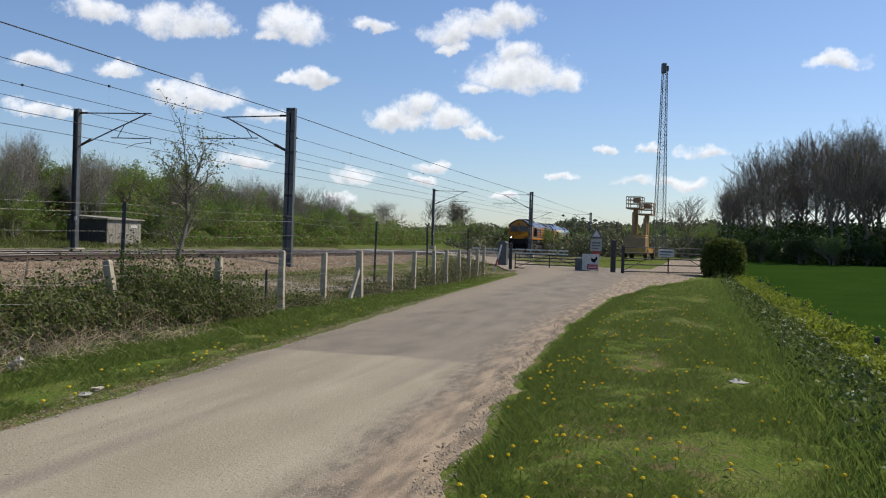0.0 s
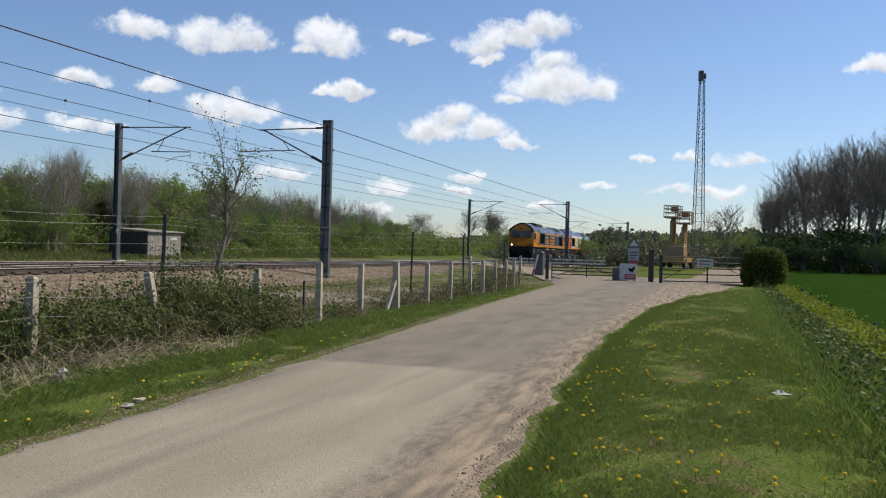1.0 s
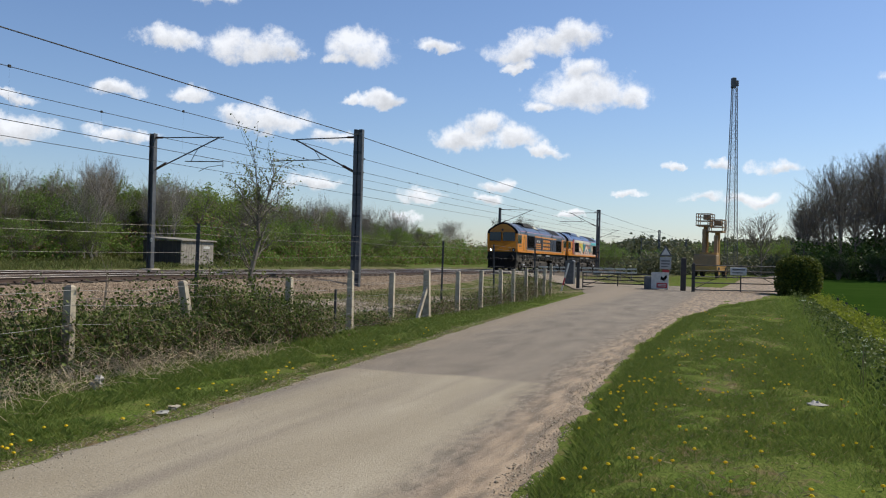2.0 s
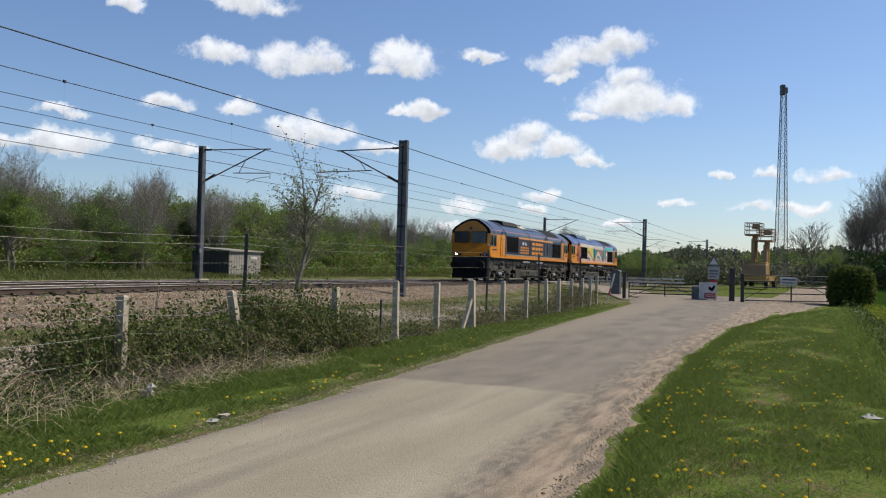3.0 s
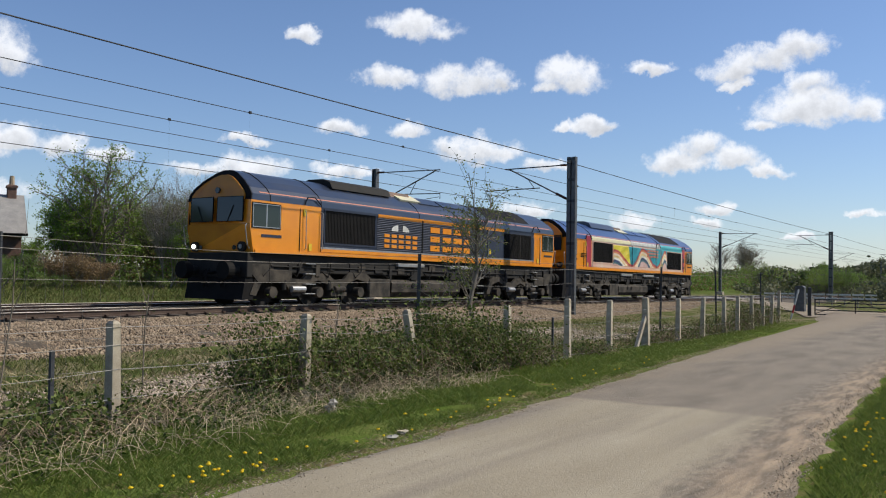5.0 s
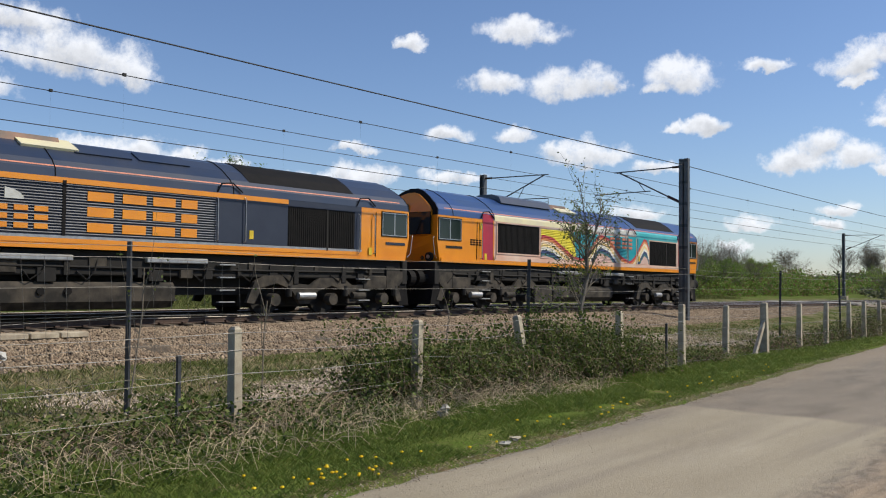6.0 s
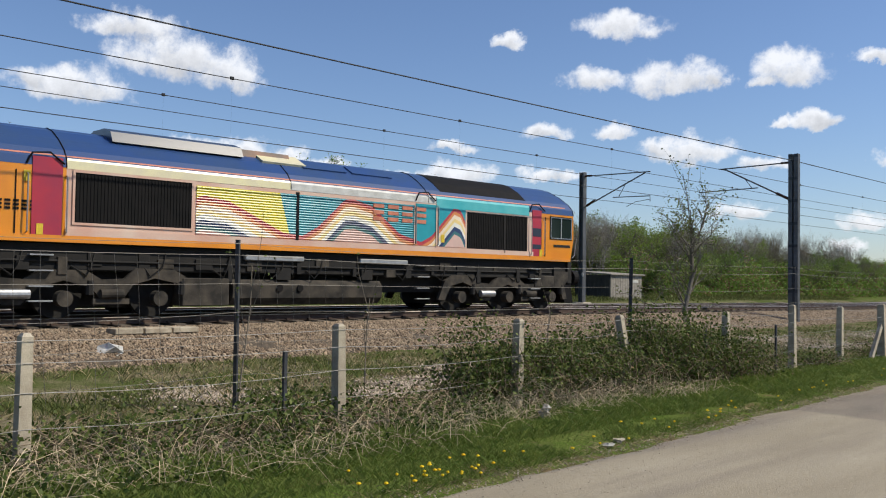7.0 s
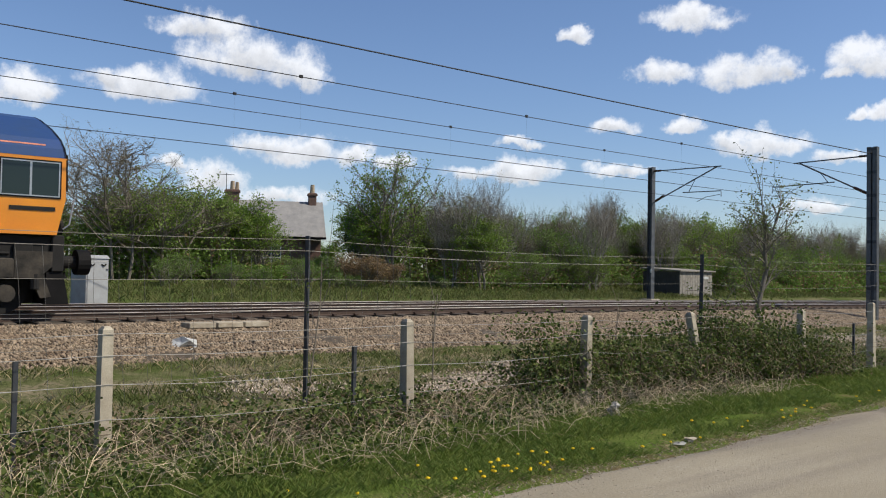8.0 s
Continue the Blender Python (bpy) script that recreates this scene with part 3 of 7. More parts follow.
def ground_z(x, y):
    x, y = np.asarray(x, float), np.asarray(y, float)
    z = np.interp(x, GX, GZ)
    # the field climbs gently towards the wood, and the bank dies out by the gates
    f = np.clip((y - 35) / 75, 0, 1)
    z = z + np.where(x > 1.0, np.clip((x - 1.0) / 2.5, 0, 1) * f * 1.25, 0)
    # ramp up to the level crossing
    k = np.clip(1 - np.abs(y - 68) / 16, 0, 1) * np.clip((-8 - x) / 9, 0, 1) * np.clip((x + 30) / 6, 0, 1)
    z = np.where((x < -8) & (x > -18.5), np.maximum(z, z + k * (0.36 - z)), z)
    z = z - np.clip((-12 - x) / 3, 0, 1) * np.clip((x + 34) / 5, 0, 1) * np.maximum(0.0, y - 58) * 0.0066
    return z


def ground():
    xs = np.unique(np.concatenate([[-3000, -1200, -500, -250, -140, -90, -60, -45, -36], np.arange(-32, -9, 1.0), np.arange(-9, 5.01, 0.2), np.arange(5.5, 12, 1.0), [15, 20, 30, 45, 70, 120, 250, 600, 1500, 3000]]))
    ys = np.unique(np.concatenate([[-3000, -800, -200, -60, -30, -15], np.arange(-10, 2, 1.0), np.arange(2, 30, 0.25), np.arange(30, 60, 1.0), np.arange(60, 130, 3.0), [140, 170, 220, 300, 450, 800, 1600, 3000]]))
    X, Y = np.meshgrid(xs, ys)
    Z = ground_z(X, Y)
    rng = np.random.RandomState(3)
    bump = rng.normal(0, 0.018, X.shape)
    near = (X > -16) & (X < 5) & (Y < 60) & ((X < -5.6) | (X > -1.2))
    Z = Z + np.where(near, bump, 0)
    n, m = X.shape
    v = np.stack([X, Y, Z], -1).reshape(-1, 3)
    i = np.arange(n * m).reshape(n, m)
    q = np.stack([i[:-1, :-1], i[:-1, 1:], i[1:, 1:], i[1:, :-1]], -1).reshape(-1)
    ob = new("ground", raw_mesh("ground", v, q, 4, M["ground"]))
    tagged(ob, "uneven grassy ground with verges, bank and crop field", "ground", kind="structure")


def ragged(y, seed, amp):
    return amp * (noise.noise(Vector((y * 0.9, seed, 0))) + 0.6 * noise.noise(Vector((y * 3.1, seed, 4))))


def road():
    """The lane, widening to the two gates; its edges are broken and its crown slightly raised."""
    ly, lx = [-40, 0, 4, 7.4, 11.3, 21.5, 44, 52, 56], [-5.0, -5.1, -5.15, -5.3, -5.6, -6.45, -8.1, -9.6, -10.2]
    ry, rx = [-40, 0, 5, 11, 17, 27, 33.5, 42.3, 56], [-1.1, -1.2, -1.3, -1.75, -1.95, -1.85, -0.9, 0.85, 2.2]
    ys = np.concatenate([np.arange(-40, 2, 2.0), np.arange(2, 30, 0.12), np.arange(30, 56.1, 0.4)])
    v, q, n = [], [], 13
    for y in ys:
        a = float(np.interp(y, ly, lx)) + ragged(y, 1, 0.12)
        b = float(np.interp(y, ry, rx)) + ragged(y, 7, 0.13)
        for k in range(n):
            s = k / (n - 1)
            x = a + (b - a) * s
            z = max(0.0, float(ground_z(x, y))) + 0.012 + 0.03 * math.sin(math.pi * s)
            if 0 < k < n - 1:
                z += 0.012 * noise.noise(Vector((x * 1.6, y * 1.1, 2)))
            else:
                z = float(ground_z(x, y)) - 0.03
            v.append((x, y, z))
    for i in range(len(ys) - 1):
        for k in range(n - 1):
            q += [i * n + k, i * n + k + 1, (i + 1) * n + k + 1, (i + 1) * n + k]
    ob = new("road", raw_mesh("road", v, q, 4, M["road"]))
    tagged(ob, "pale worn tarmac lane with broken gravelly edges", "road", kind="structure")
    # track beyond the right-hand gate and over the crossing
    for nm, path in (("road_yard", [(-0.4, 48), (0.0, 58), (0.5, 75), (0.9, 100)]), ("road_crossing", [(-7.6, 52), (-9.5, 58), (-13, 64), (-18.6, 69.5)])):
        v, q = [], []
        for i in range(40):
            s = i / 39 * (len(path) - 1)
            j = min(int(s), len(path) - 2)
            x = path[j][0] + (path[j + 1][0] - path[j][0]) * (s - j)
            y = path[j][1] + (path[j + 1][1] - path[j][1]) * (s - j)
            for k in range(5):
                w = (k / 4 - 0.5) * (4.6 if nm == "road_crossing" else 4.2)
                px_, py_ = x + w * 0.9, y + w * (0.5 if nm == "road_crossing" else -0.1)
                v.append((px_ + ragged(i, k, 0.06), py_, float(ground_z(px_, py_)) + 0.05))
        for i in range(39):
            for k in range(4):
                q += [i * 5 + k, i * 5 + k + 1, (i + 1) * 5 + k + 1, (i + 1) * 5 + k]
        ob = new(nm, raw_mesh(nm, v, q, 4, M["road"]))
        tagged(ob, "worn gravelly track surface beyond the gate", "road", kind="structure")


RAIL_Z, TRACKS = 0.68, (-20.08, -23.55)


# bare stony patches in the rough strip: x, y, half width, half length
BARE = [(-11.8, 10.7, 0.8, 1.2), (-12.8, 12.7, 0.7, 0.9), (-11.0, 9.1, 0.5, 0.7), (-11.7, 27.2, 1.3, 2.2), (-13.6, 27.6, 1.0, 2.0), (-12.5, 6.8, 0.8, 0.7), (-12.0, 34.0, 1.5, 2.5)]


def ballast():
    xs = [-27.0, -26.2, -25.3, -24.8, -22.0, -21.6, -21.2, -18.4, -18.1, -17.6, -17.1, -16.6, -16.1, -15.7]
    zs = [0.2, 0.5, 0.57, 0.52, 0.52, 0.55, 0.5, 0.47, 0.47, 0.4, 0.3, 0.18, 0.05, -0.12]
    ys = np.concatenate([np.arange(-60, -6, 6.0), np.arange(-6, 60, 0.5), np.arange(60, 400, 8.0), [400]])
    rng = np.random.RandomState(5)
    v, q, n = [], [], len(xs)
    for y in ys:
        for x, z in zip(xs, zs):
            v.append((x + (rng.normal(0, 0.05) if x > -18 else 0), y, z + rng.normal(0, 0.012) - float(track_drop(y))))
    for i in range(len(ys) - 1):
        for k in range(n - 1):
            q += [i * n + k, i * n + k + 1, (i + 1) * n + k + 1, (i + 1) * n + k]
    bed = new("ballast_bed", raw_mesh("ballast_bed", v, q, 4, M["ballast"]))
    tagged(bed, "pinkish grey crushed stone track bed", "ballast", kind="structure")
    # loose stones on the shoulder and round the sleepers
    count = 84000
    y = -4 + 66 * rng.beta(1.0, 1.45, count)
    x = rng.uniform(-18.5, -15.6, count)
    x[:5000] = rng.uniform(-26.6, -25.2, 5000)
    y[:5000] = rng.uniform(-2, 60, 5000)
    z = np.interp(x, xs, zs) + 0.01 - track_drop(y)
    stones("ballast_stone", x, y, z, rng.uniform(0.026, 0.056, count), M["stone"], "loose pinkish grey ballast stones on the shoulder", rng)
    # rubble patches in the rough strip between fence and track
    count = 11000
    pick = rng.randint(0, len(BARE), count)
    spots = np.array(BARE)[pick]
    x = spots[:, 0] + rng.normal(0, 1, count) * spots[:, 2] * 0.6
    y = spots[:, 1] + rng.normal(0, 1, count) * spots[:, 3] * 0.6
    x = np.clip(x, -15.4, -9.2)
    stones("rubble", x, y, ground_z(x, y) + 0.012, 0.012 + 0.05 * rng.beta(1.0, 2.5, count), M["rubble"], "scattered rubble and spilt ballast on rough ground", rng)


def stones(name, x, y, z, r, material, label, rng):
    base = np.array([(1, 0, 0), (-1, 0, 0), (0, 1, 0), (0, -1, 0), (0, 0, 0.8), (0, 0, -0.8)], float)
    tri = np.array([(0, 2, 4), (2, 1, 4), (1, 3, 4), (3, 0, 4), (2, 0, 5), (1, 2, 5), (3, 1, 5), (0, 3, 5)])
    n = len(x)
    v = base[None] * (r[:, None, None] * rng.uniform(0.55, 1.3, (n, 6, 1)))
    a = rng.uniform(0, 6.28, n)
    t = rng.normal(0, 0.5, (n, 2))
    c, s = np.cos(a)[:, None], np.sin(a)[:, None]
    vx, vy, vz = v[..., 0] * c - v[..., 1] * s, v[..., 0] * s + v[..., 1] * c, v[..., 2]
    vz = vz + vx * t[:, :1] * 0.5 + vy * t[:, 1:] * 0.5
    v = np.stack([vx + x[:, None], vy + y[:, None], vz + z[:, None]], -1).reshape(-1, 3)
    f = (tri[None] + (np.arange(n) * 6)[:, None, None]).reshape(-1)
    tagged(new(name, raw_mesh(name, v, f, 3, material)), label, "stones", kind="stuff")


def settle(b):
    """Lay a piece of track down on the falling line."""
    b.v = [(x, y, z - float(track_drop(y))) for x, y, z in b.v]
    return b


def railway():
    prof = [(-0.07, 0), (0.07, 0), (0.07, 0.012), (0.012, 0.03), (0.012, 0.115), (0.035, 0.124), (0.022, 0.15), (-0.022, 0.15), (-0.035, 0.124), (-0.012, 0.115), (-0.012, 0.03), (-0.07, 0.012)]
    sl = Build().slab(-1.25, 1.25, -0.13, 0.13, -0.16, 0.0, 0.02).mesh("sleeper", M["sleeper"])
    for k, cx in enumerate(TRACKS):
        t = thing("railway_track", "rusty steel rails with bright heads on concrete sleepers", "railway track", pose(cx, 0, 0), "railway tracks", "structure")
        for side in (-1, 1):
            o = side * (0.7175 + 0.035)
            foot = [(o + p[0], RAIL_Z - 0.152 + p[1]) for p in prof]
            rail = part("rail", settle(Build().prism(foot, -80, 25, 1).prism(foot, 25, 420, 1)), M["rail"], t, "rusty brown rail")
            crown = [(o - 0.037, RAIL_Z - 0.016), (o + 0.037, RAIL_Z - 0.016), (o + 0.037, RAIL_Z - 0.009), (o + 0.03, RAIL_Z - 0.001), (o - 0.03, RAIL_Z - 0.001), (o - 0.037, RAIL_Z - 0.009)]
            part("rail_head", settle(Build().prism(crown, -80, 25, 1).prism(crown, 25, 420, 1)), M["railhead"], rail, "polished bright rail head")
            clips = Build()
            for i in range(110):
                y = -4 + i * 0.65
                for e in (-1, 1):
                    clips.box(o + e * 0.07 - 0.05, o + e * 0.07 + 0.05, y - 0.05, y + 0.05, RAIL_Z - 0.15, RAIL_Z - 0.11)
            part("rail_clip", settle(clips), M["rail"], rail)
        rest = Build()
        for i in range(-100, 600):
            y = i * 0.65
            if -4 < y < 62:
                ob = new("sleeper", sl)
                ob.parent = t
                ob.location = (0, y, RAIL_Z - 0.155 - float(track_drop(y)))
            else:
                rest.box(-1.25, 1.25, y - 0.13, y + 0.13, RAIL_Z - 0.3, RAIL_Z - 0.155)
        ob = part("far_sleeper", settle(rest), M["sleeper"], t)
        ob["kind"] = "stuff"
    # timber deck of the crossing
    d = thing("crossing_deck", "weathered timber panels between the rails at the crossing", "crossing deck", pose(0, 69.5, -float(track_drop(69.5))), kind="structure")
    for cx in TRACKS:
        for a, b in ((-0.66, 0.66), (-2.2, -0.83), (0.83, 2.2)):
            part("panel", Build().slab(cx + a, cx + b, -2.6, 2.6, RAIL_Z - 0.15, RAIL_Z - 0.01, 0.01), M["timber"], d)
    # concrete trough lids beside the ballast
    tr = thing("cable_trough", "grey concrete cable trough lids beside the track", "cable trough", pose(0, 0, 0))
    for i in range(3):
        part("lid", Build().slab(-17.9, -17.45, 7.6 + i * 0.62, 8.18 + i * 0.62, 0.42, 0.53, 0.012), M["concrete"], tr)


# ---- overhead line ----
def mast_near():
    """Built-up mast of two channels with batten plates, cantilever reaching over the near track."""
    t = thing("overhead_line_mast", "dark galvanised twin-channel mast with a cantilever arm", "mast", group="overhead line masts")
    h = 7.0
    for s in (-1, 1):
        part("channel", Build().box(s * 0.115 - 0.085, s * 0.115 + 0.085, -0.11, -0.095, -0.3, h).box(s * 0.115 - 0.085, s * 0.115 + 0.085, 0.095, 0.11, -0.3, h).box(s * 0.2 - 0.008, s * 0.2 + 0.008, -0.095, 0.095, -0.3, h), M["steel"], t)
    for i in range(8):
        z = 0.35 + i * 0.93
        for y0 in (-0.118, 0.11):
            part("batten", Build().box(-0.2, 0.2, y0, y0 + 0.008, z, z + 0.12), M["stake"], t)
    part("base", Build().slab(-0.45, 0.45, -0.4, 0.4, -0.6, -0.02, 0.03), M["concrete"], t, "concrete foundation block")
    return t


def mast_far():
    """Rolled H-section mast."""
    t = thing("overhead_line_mast", "dark steel H-section mast with a cantilever arm", "mast", group="overhead line masts")
    h = 6.45
    part("column", Build().prism([(-0.13, -0.13), (-0.115, -0.13), (-0.115, -0.008), (0.115, -0.008), (0.115, -0.13), (0.13, -0.13), (0.13, 0.13), (0.115, 0.13), (0.115, 0.008), (-0.115, 0.008), (-0.115, 0.13), (-0.13, 0.13)], -0.3, h, 2), M["steel"], t)
    part("base", Build().slab(-0.35, 0.35, -0.35, 0.35, -0.6, -0.02, 0.03), M["concrete"], t)
    part("plate", Build().prism([(0.14 + 0.06 * math.cos(a * math.pi / 3), 1.35 + 0.12 * math.sin(a * math.pi / 3)) for a in range(6)], -0.16, -0.14, 1), M["white"], t, "small white number plate")
    return t


def cantilever(t, sgn, reach, top, foot, wire_z, past=1.0):
    """Top tie, raking strut, register tube with dropper arm; reaching by sgn along x."""
    s = sgn
    part("tie_tube", Build().tube([(s * 0.12, 0, top), (s * reach, 0, top - 0.05)], 0.028, 8), M["steel"], t)
    part("insulator", Build().tube([(s * 0.15, 0, top), (s * 0.55, 0, top)], 0.05, 8), M["porcelain"], t)
    part("strut", Build().tube([(s * 0.12, 0, foot), (s * (reach - 0.25), 0, top - 0.07)], 0.032, 8), M["steel"], t)
    part("insulator", Build().tube([(s * 0.25, 0, foot + 0.07), (s * 0.75, 0, foot + 0.32)], 0.06, 8), M["porcelain"], t)
    mid = 0.55 * reach
    zr = foot + (top - foot) * 0.5
    part("register_tube", Build().tube([(s * mid * 0.85, 0, wire_z + 0.5), (s * (reach + past), 0, wire_z + 0.46), (s * (reach + past), 0, wire_z + 0.2)], 0.024, 8), M["steel"], t)
    part("register_arm", Build().tube([(s * (reach + past - 0.05), 0, wire_z + 0.3), (s * (reach + past - 0.8), 0, wire_z + 0.22), (s * (reach + past - 1.3), 0, wire_z + 0.02)], 0.014, 6), M["steel"], t)
    part("brace", Build().tube([(s * mid, 0, wire_z + 0.5), (s * mid * 1.18, 0, zr + 0.25)], 0.018, 6), M["steel"], t)


NEAR_X, FAR_X = -16.6, -27.4
SPANS = [-29.0, 35.85, 99.5, 166.0, 232.0]


def overhead():
    a, b = mast_near(), mast_far()
    a.matrix_world = pose(NEAR_X, SPANS[1], 0.0)
    cantilever(a, -1, 3.35, 6.67, 5.1, 5.2)
    b.matrix_world = pose(FAR_X, SPANS[1], 0.6)
    cantilever(b, 1, 3.9, 6.25, 4.7, 4.6, 0.0)
    for y in SPANS[2:] + SPANS[:1]:
        copy_thing(a, pose(NEAR_X, y, 0.0))
        copy_thing(b, pose(FAR_X, y - 2, 0.6))
    lines = [("earth_wire", NEAR_X, 6.72, 0.13, 0.017), ("catenary_wire", TRACKS[0] + 0.15, 6.62, 0.05, 0.012), ("contact_wire", TRACKS[0], 5.13, 0.04, 0.011),
             ("catenary_wire", TRACKS[1] - 0.05, 6.72, 0.06, 0.012), ("contact_wire", TRACKS[1], 5.2, 0.06, 0.011), ("earth_wire", FAR_X, 6.95, -0.02, 0.012)]
    for nm, x, z, sag, r in lines:
        w, pts = Build(), []
        for y0, y1 in zip(SPANS, SPANS[1:] + [300.0]):
            for i in range(12):
                s = i / 12
                pts.append((x, y0 + (y1 - y0) * s, z - 4 * sag * s * (1 - s)))
        w.tube(pts + [(x, 300.0, z)], r, 5, caps=False)
        wire = solo(nm, w, M["cable"], "thin dark overhead wire strung between masts", "overhead wire", "overhead wires")
        if nm == "catenary_wire":
            for y0, y1 in zip(SPANS[:3], SPANS[1:4]):
                for i in range(1, 8):
                    s = i / 8
                    part("dropper", Build().tube([(x, y0 + (y1 - y0) * s, z - 4 * sag * s * (1 - s)), (x, y0 + (y1 - y0) * s, 5.2)], 0.0012, 4), M["cable"], wire)
                    part("clamp", Build().slab(x - 0.025, x + 0.025, y0 + (y1 - y0) * s - 0.05, y0 + (y1 - y0) * s + 0.05, z - 4 * sag * s * (1 - s) - 0.03, z - 4 * sag * s * (1 - s) + 0.05, 0.008), M["cable"], wire)


# ---- locomotives ----
def nose_x(z):
    """Half length of the body at height z: the cab front leans in below the lamps and above the eaves."""
    return float(np.interp(z, [1.5, 2.2, 3.2, 3.6, 4.05], [9.92, 10.1, 10.08, 9.95, 9.66]))


ROOF = [(1.325, 3.12), (1.305, 3.3), (1.15, 3.5), (0.83, 3.75), (0.45, 3.97), (0.17, 4.06)]


def hull(profile, closed_ends=True):
    """Skin drawn along the whole length from a half profile, ends following the nose line."""
    b = Build()
    ring = profile + [(-y, z) for y, z in reversed(profile)]
    n = len(ring)
    for xs in ("front", 9.2, -9.2, "rear"):
        for y, z in ring:
            bow = 0.1 * (abs(y) / 1.33) ** 3
            x = nose_x(z) - bow if xs == "front" else -(nose_x(z) - bow) if xs == "rear" else xs
            b.v.append((x, y, z))
    for i in range(3):
        for k in range(n - 1):
            b.f.append((i * n + k, i * n + k + 1, (i + 1) * n + k + 1, (i + 1) * n + k))
    return b, n


def side_panel(b, s0, s1, z0, z1, out=1.333, side=1, thick=0.05):
    b.box(10.1 - s1, 10.1 - s0, *sorted((side * (out - thick), side * out)), z0, z1)
    return b


def ribs(s0, s1, z0, z1, pitch, side=1):
    """Corrugated sheet: rounded ridges along the length."""
    b = Build()
    n = int((z1 - z0) / pitch)
    pts = []
    for i in range(n):
        z = z0 + i * pitch
        pts += [(1.322, z), (1.34, z + pitch * 0.2), (1.345, z + pitch * 0.45), (1.338, z + pitch * 0.7), (1.322, z + pitch * 0.82)]
    pts.append((1.322, z1))
    k = len(pts)
    for s in (s0, s1):
        b.v += [(10.1 - s, side * y, z) for y, z in pts]
    b.f += [(i, i + 1, k + i + 1, k + i) for i in range(k - 1)]
    return b


def fins(s0, s1, z0, z1, side=1):
    """Radiator opening: a dark back and upright fins before it."""
    b = side_panel(Build(), s0, s1, z0, z1, 1.325, side, 0.03)
    for x in np.arange(s0 + 0.03, s1 - 0.02, 0.075):
        side_panel(b, x, x + 0.018, z0 + 0.02, z1 - 0.02, 1.336, side, 0.03)
    return b


def rim(s0, s1, z0, z1, w, side=1, out=1.345):
    b = Build()
    side_panel(b, s0 - w, s1 + w, z0 - w, z0, out, side)
    side_panel(b, s0 - w, s1 + w, z1, z1 + w, out, side)
    side_panel(b, s0 - w, s0, z0, z1, out, side)
    side_panel(b, s1, s1 + w, z0, z1, out, side)
    return b


def bogie(parent, cx):
    t = new("bogie")
    t.parent = parent
    for side in (-1, 1):
        y0, y1 = sorted((side * 1.12, side * 1.22))
        arch = [(-2.95, 0.35), (-2.75, 0.32), (-2.55, 0.75), (-2.0, 0.86), (-1.5, 0.72), (-1.2, 0.3), (-0.9, 0.3), (-0.55, 0.66), (0.0, 0.8), (0.5, 0.66), (0.85, 0.3), (1.2, 0.3), (1.5, 0.7), (2.0, 0.86), (2.5, 0.75), (2.75, 0.32), (3.0, 0.35),
                (2.75, 0.9), (2.45, 1.06), (1.55, 1.08), (1.3, 0.85), (0.8, 0.82), (0.45, 1.02), (-0.45, 1.02), (-0.8, 0.82), (-1.3, 0.85), (-1.55, 1.08), (-2.45, 1.06), (-2.75, 0.9)]
        part("side_frame", Build().prism([(cx + x, z) for x, z in arch], y0, y1, 1), M["bogie"], t, "dusty grey cast bogie side frame")
        for ax in (-2.1, 0.0, 2.1):
            part("axlebox", Build().tube([(cx + ax, side * 1.05, 0.42), (cx + ax, side * 1.3, 0.42)], 0.17, 14), M["bogie"], t)
            part("spring", Build().tube([(cx + ax - 0.55, side * 1.17, 0.5), (cx + ax - 0.55, side * 1.17, 0.8)], 0.09, 10), M["under"], t)
        part("brake_cylinder", Build().tube([(cx - 1.25, side * 1.26, 0.52), (cx - 0.75, side * 1.26, 0.52)], 0.1, 12).box(cx - 1.4, cx - 0.6, *sorted((side * 1.2, side * 1.25)), 0.3, 0.42), M["bogie"], t)
        part("brake_cylinder", Build().tube([(cx + 0.7, side * 1.26, 0.52), (cx + 1.3, side * 1.26, 0.52)], 0.1, 12), M["handrail"], t)
    # plain dark block added against light leaking between the wheels, in the motors' place
    part("traction_gear", Build().slab(cx - 2.8, cx + 2.8, -0.62, 0.62, 0.2, 1.0, 0.05), M["under"], t, "added dark block for motors, closing off light between the wheels")
    for ax in (-2.1, 0.0, 2.1):
        for side in (-1, 1):
            part("wheel", Build().tube([(cx + ax, side * 0.68, 0.53), (cx + ax, side * 0.82, 0.53)], 0.53, 28), M["under"], t)
        part("axle", Build().tube([(cx + ax, -0.7, 0.53), (cx + ax, 0.7, 0.53)], 0.09, 10), M["under"], t)
    return t


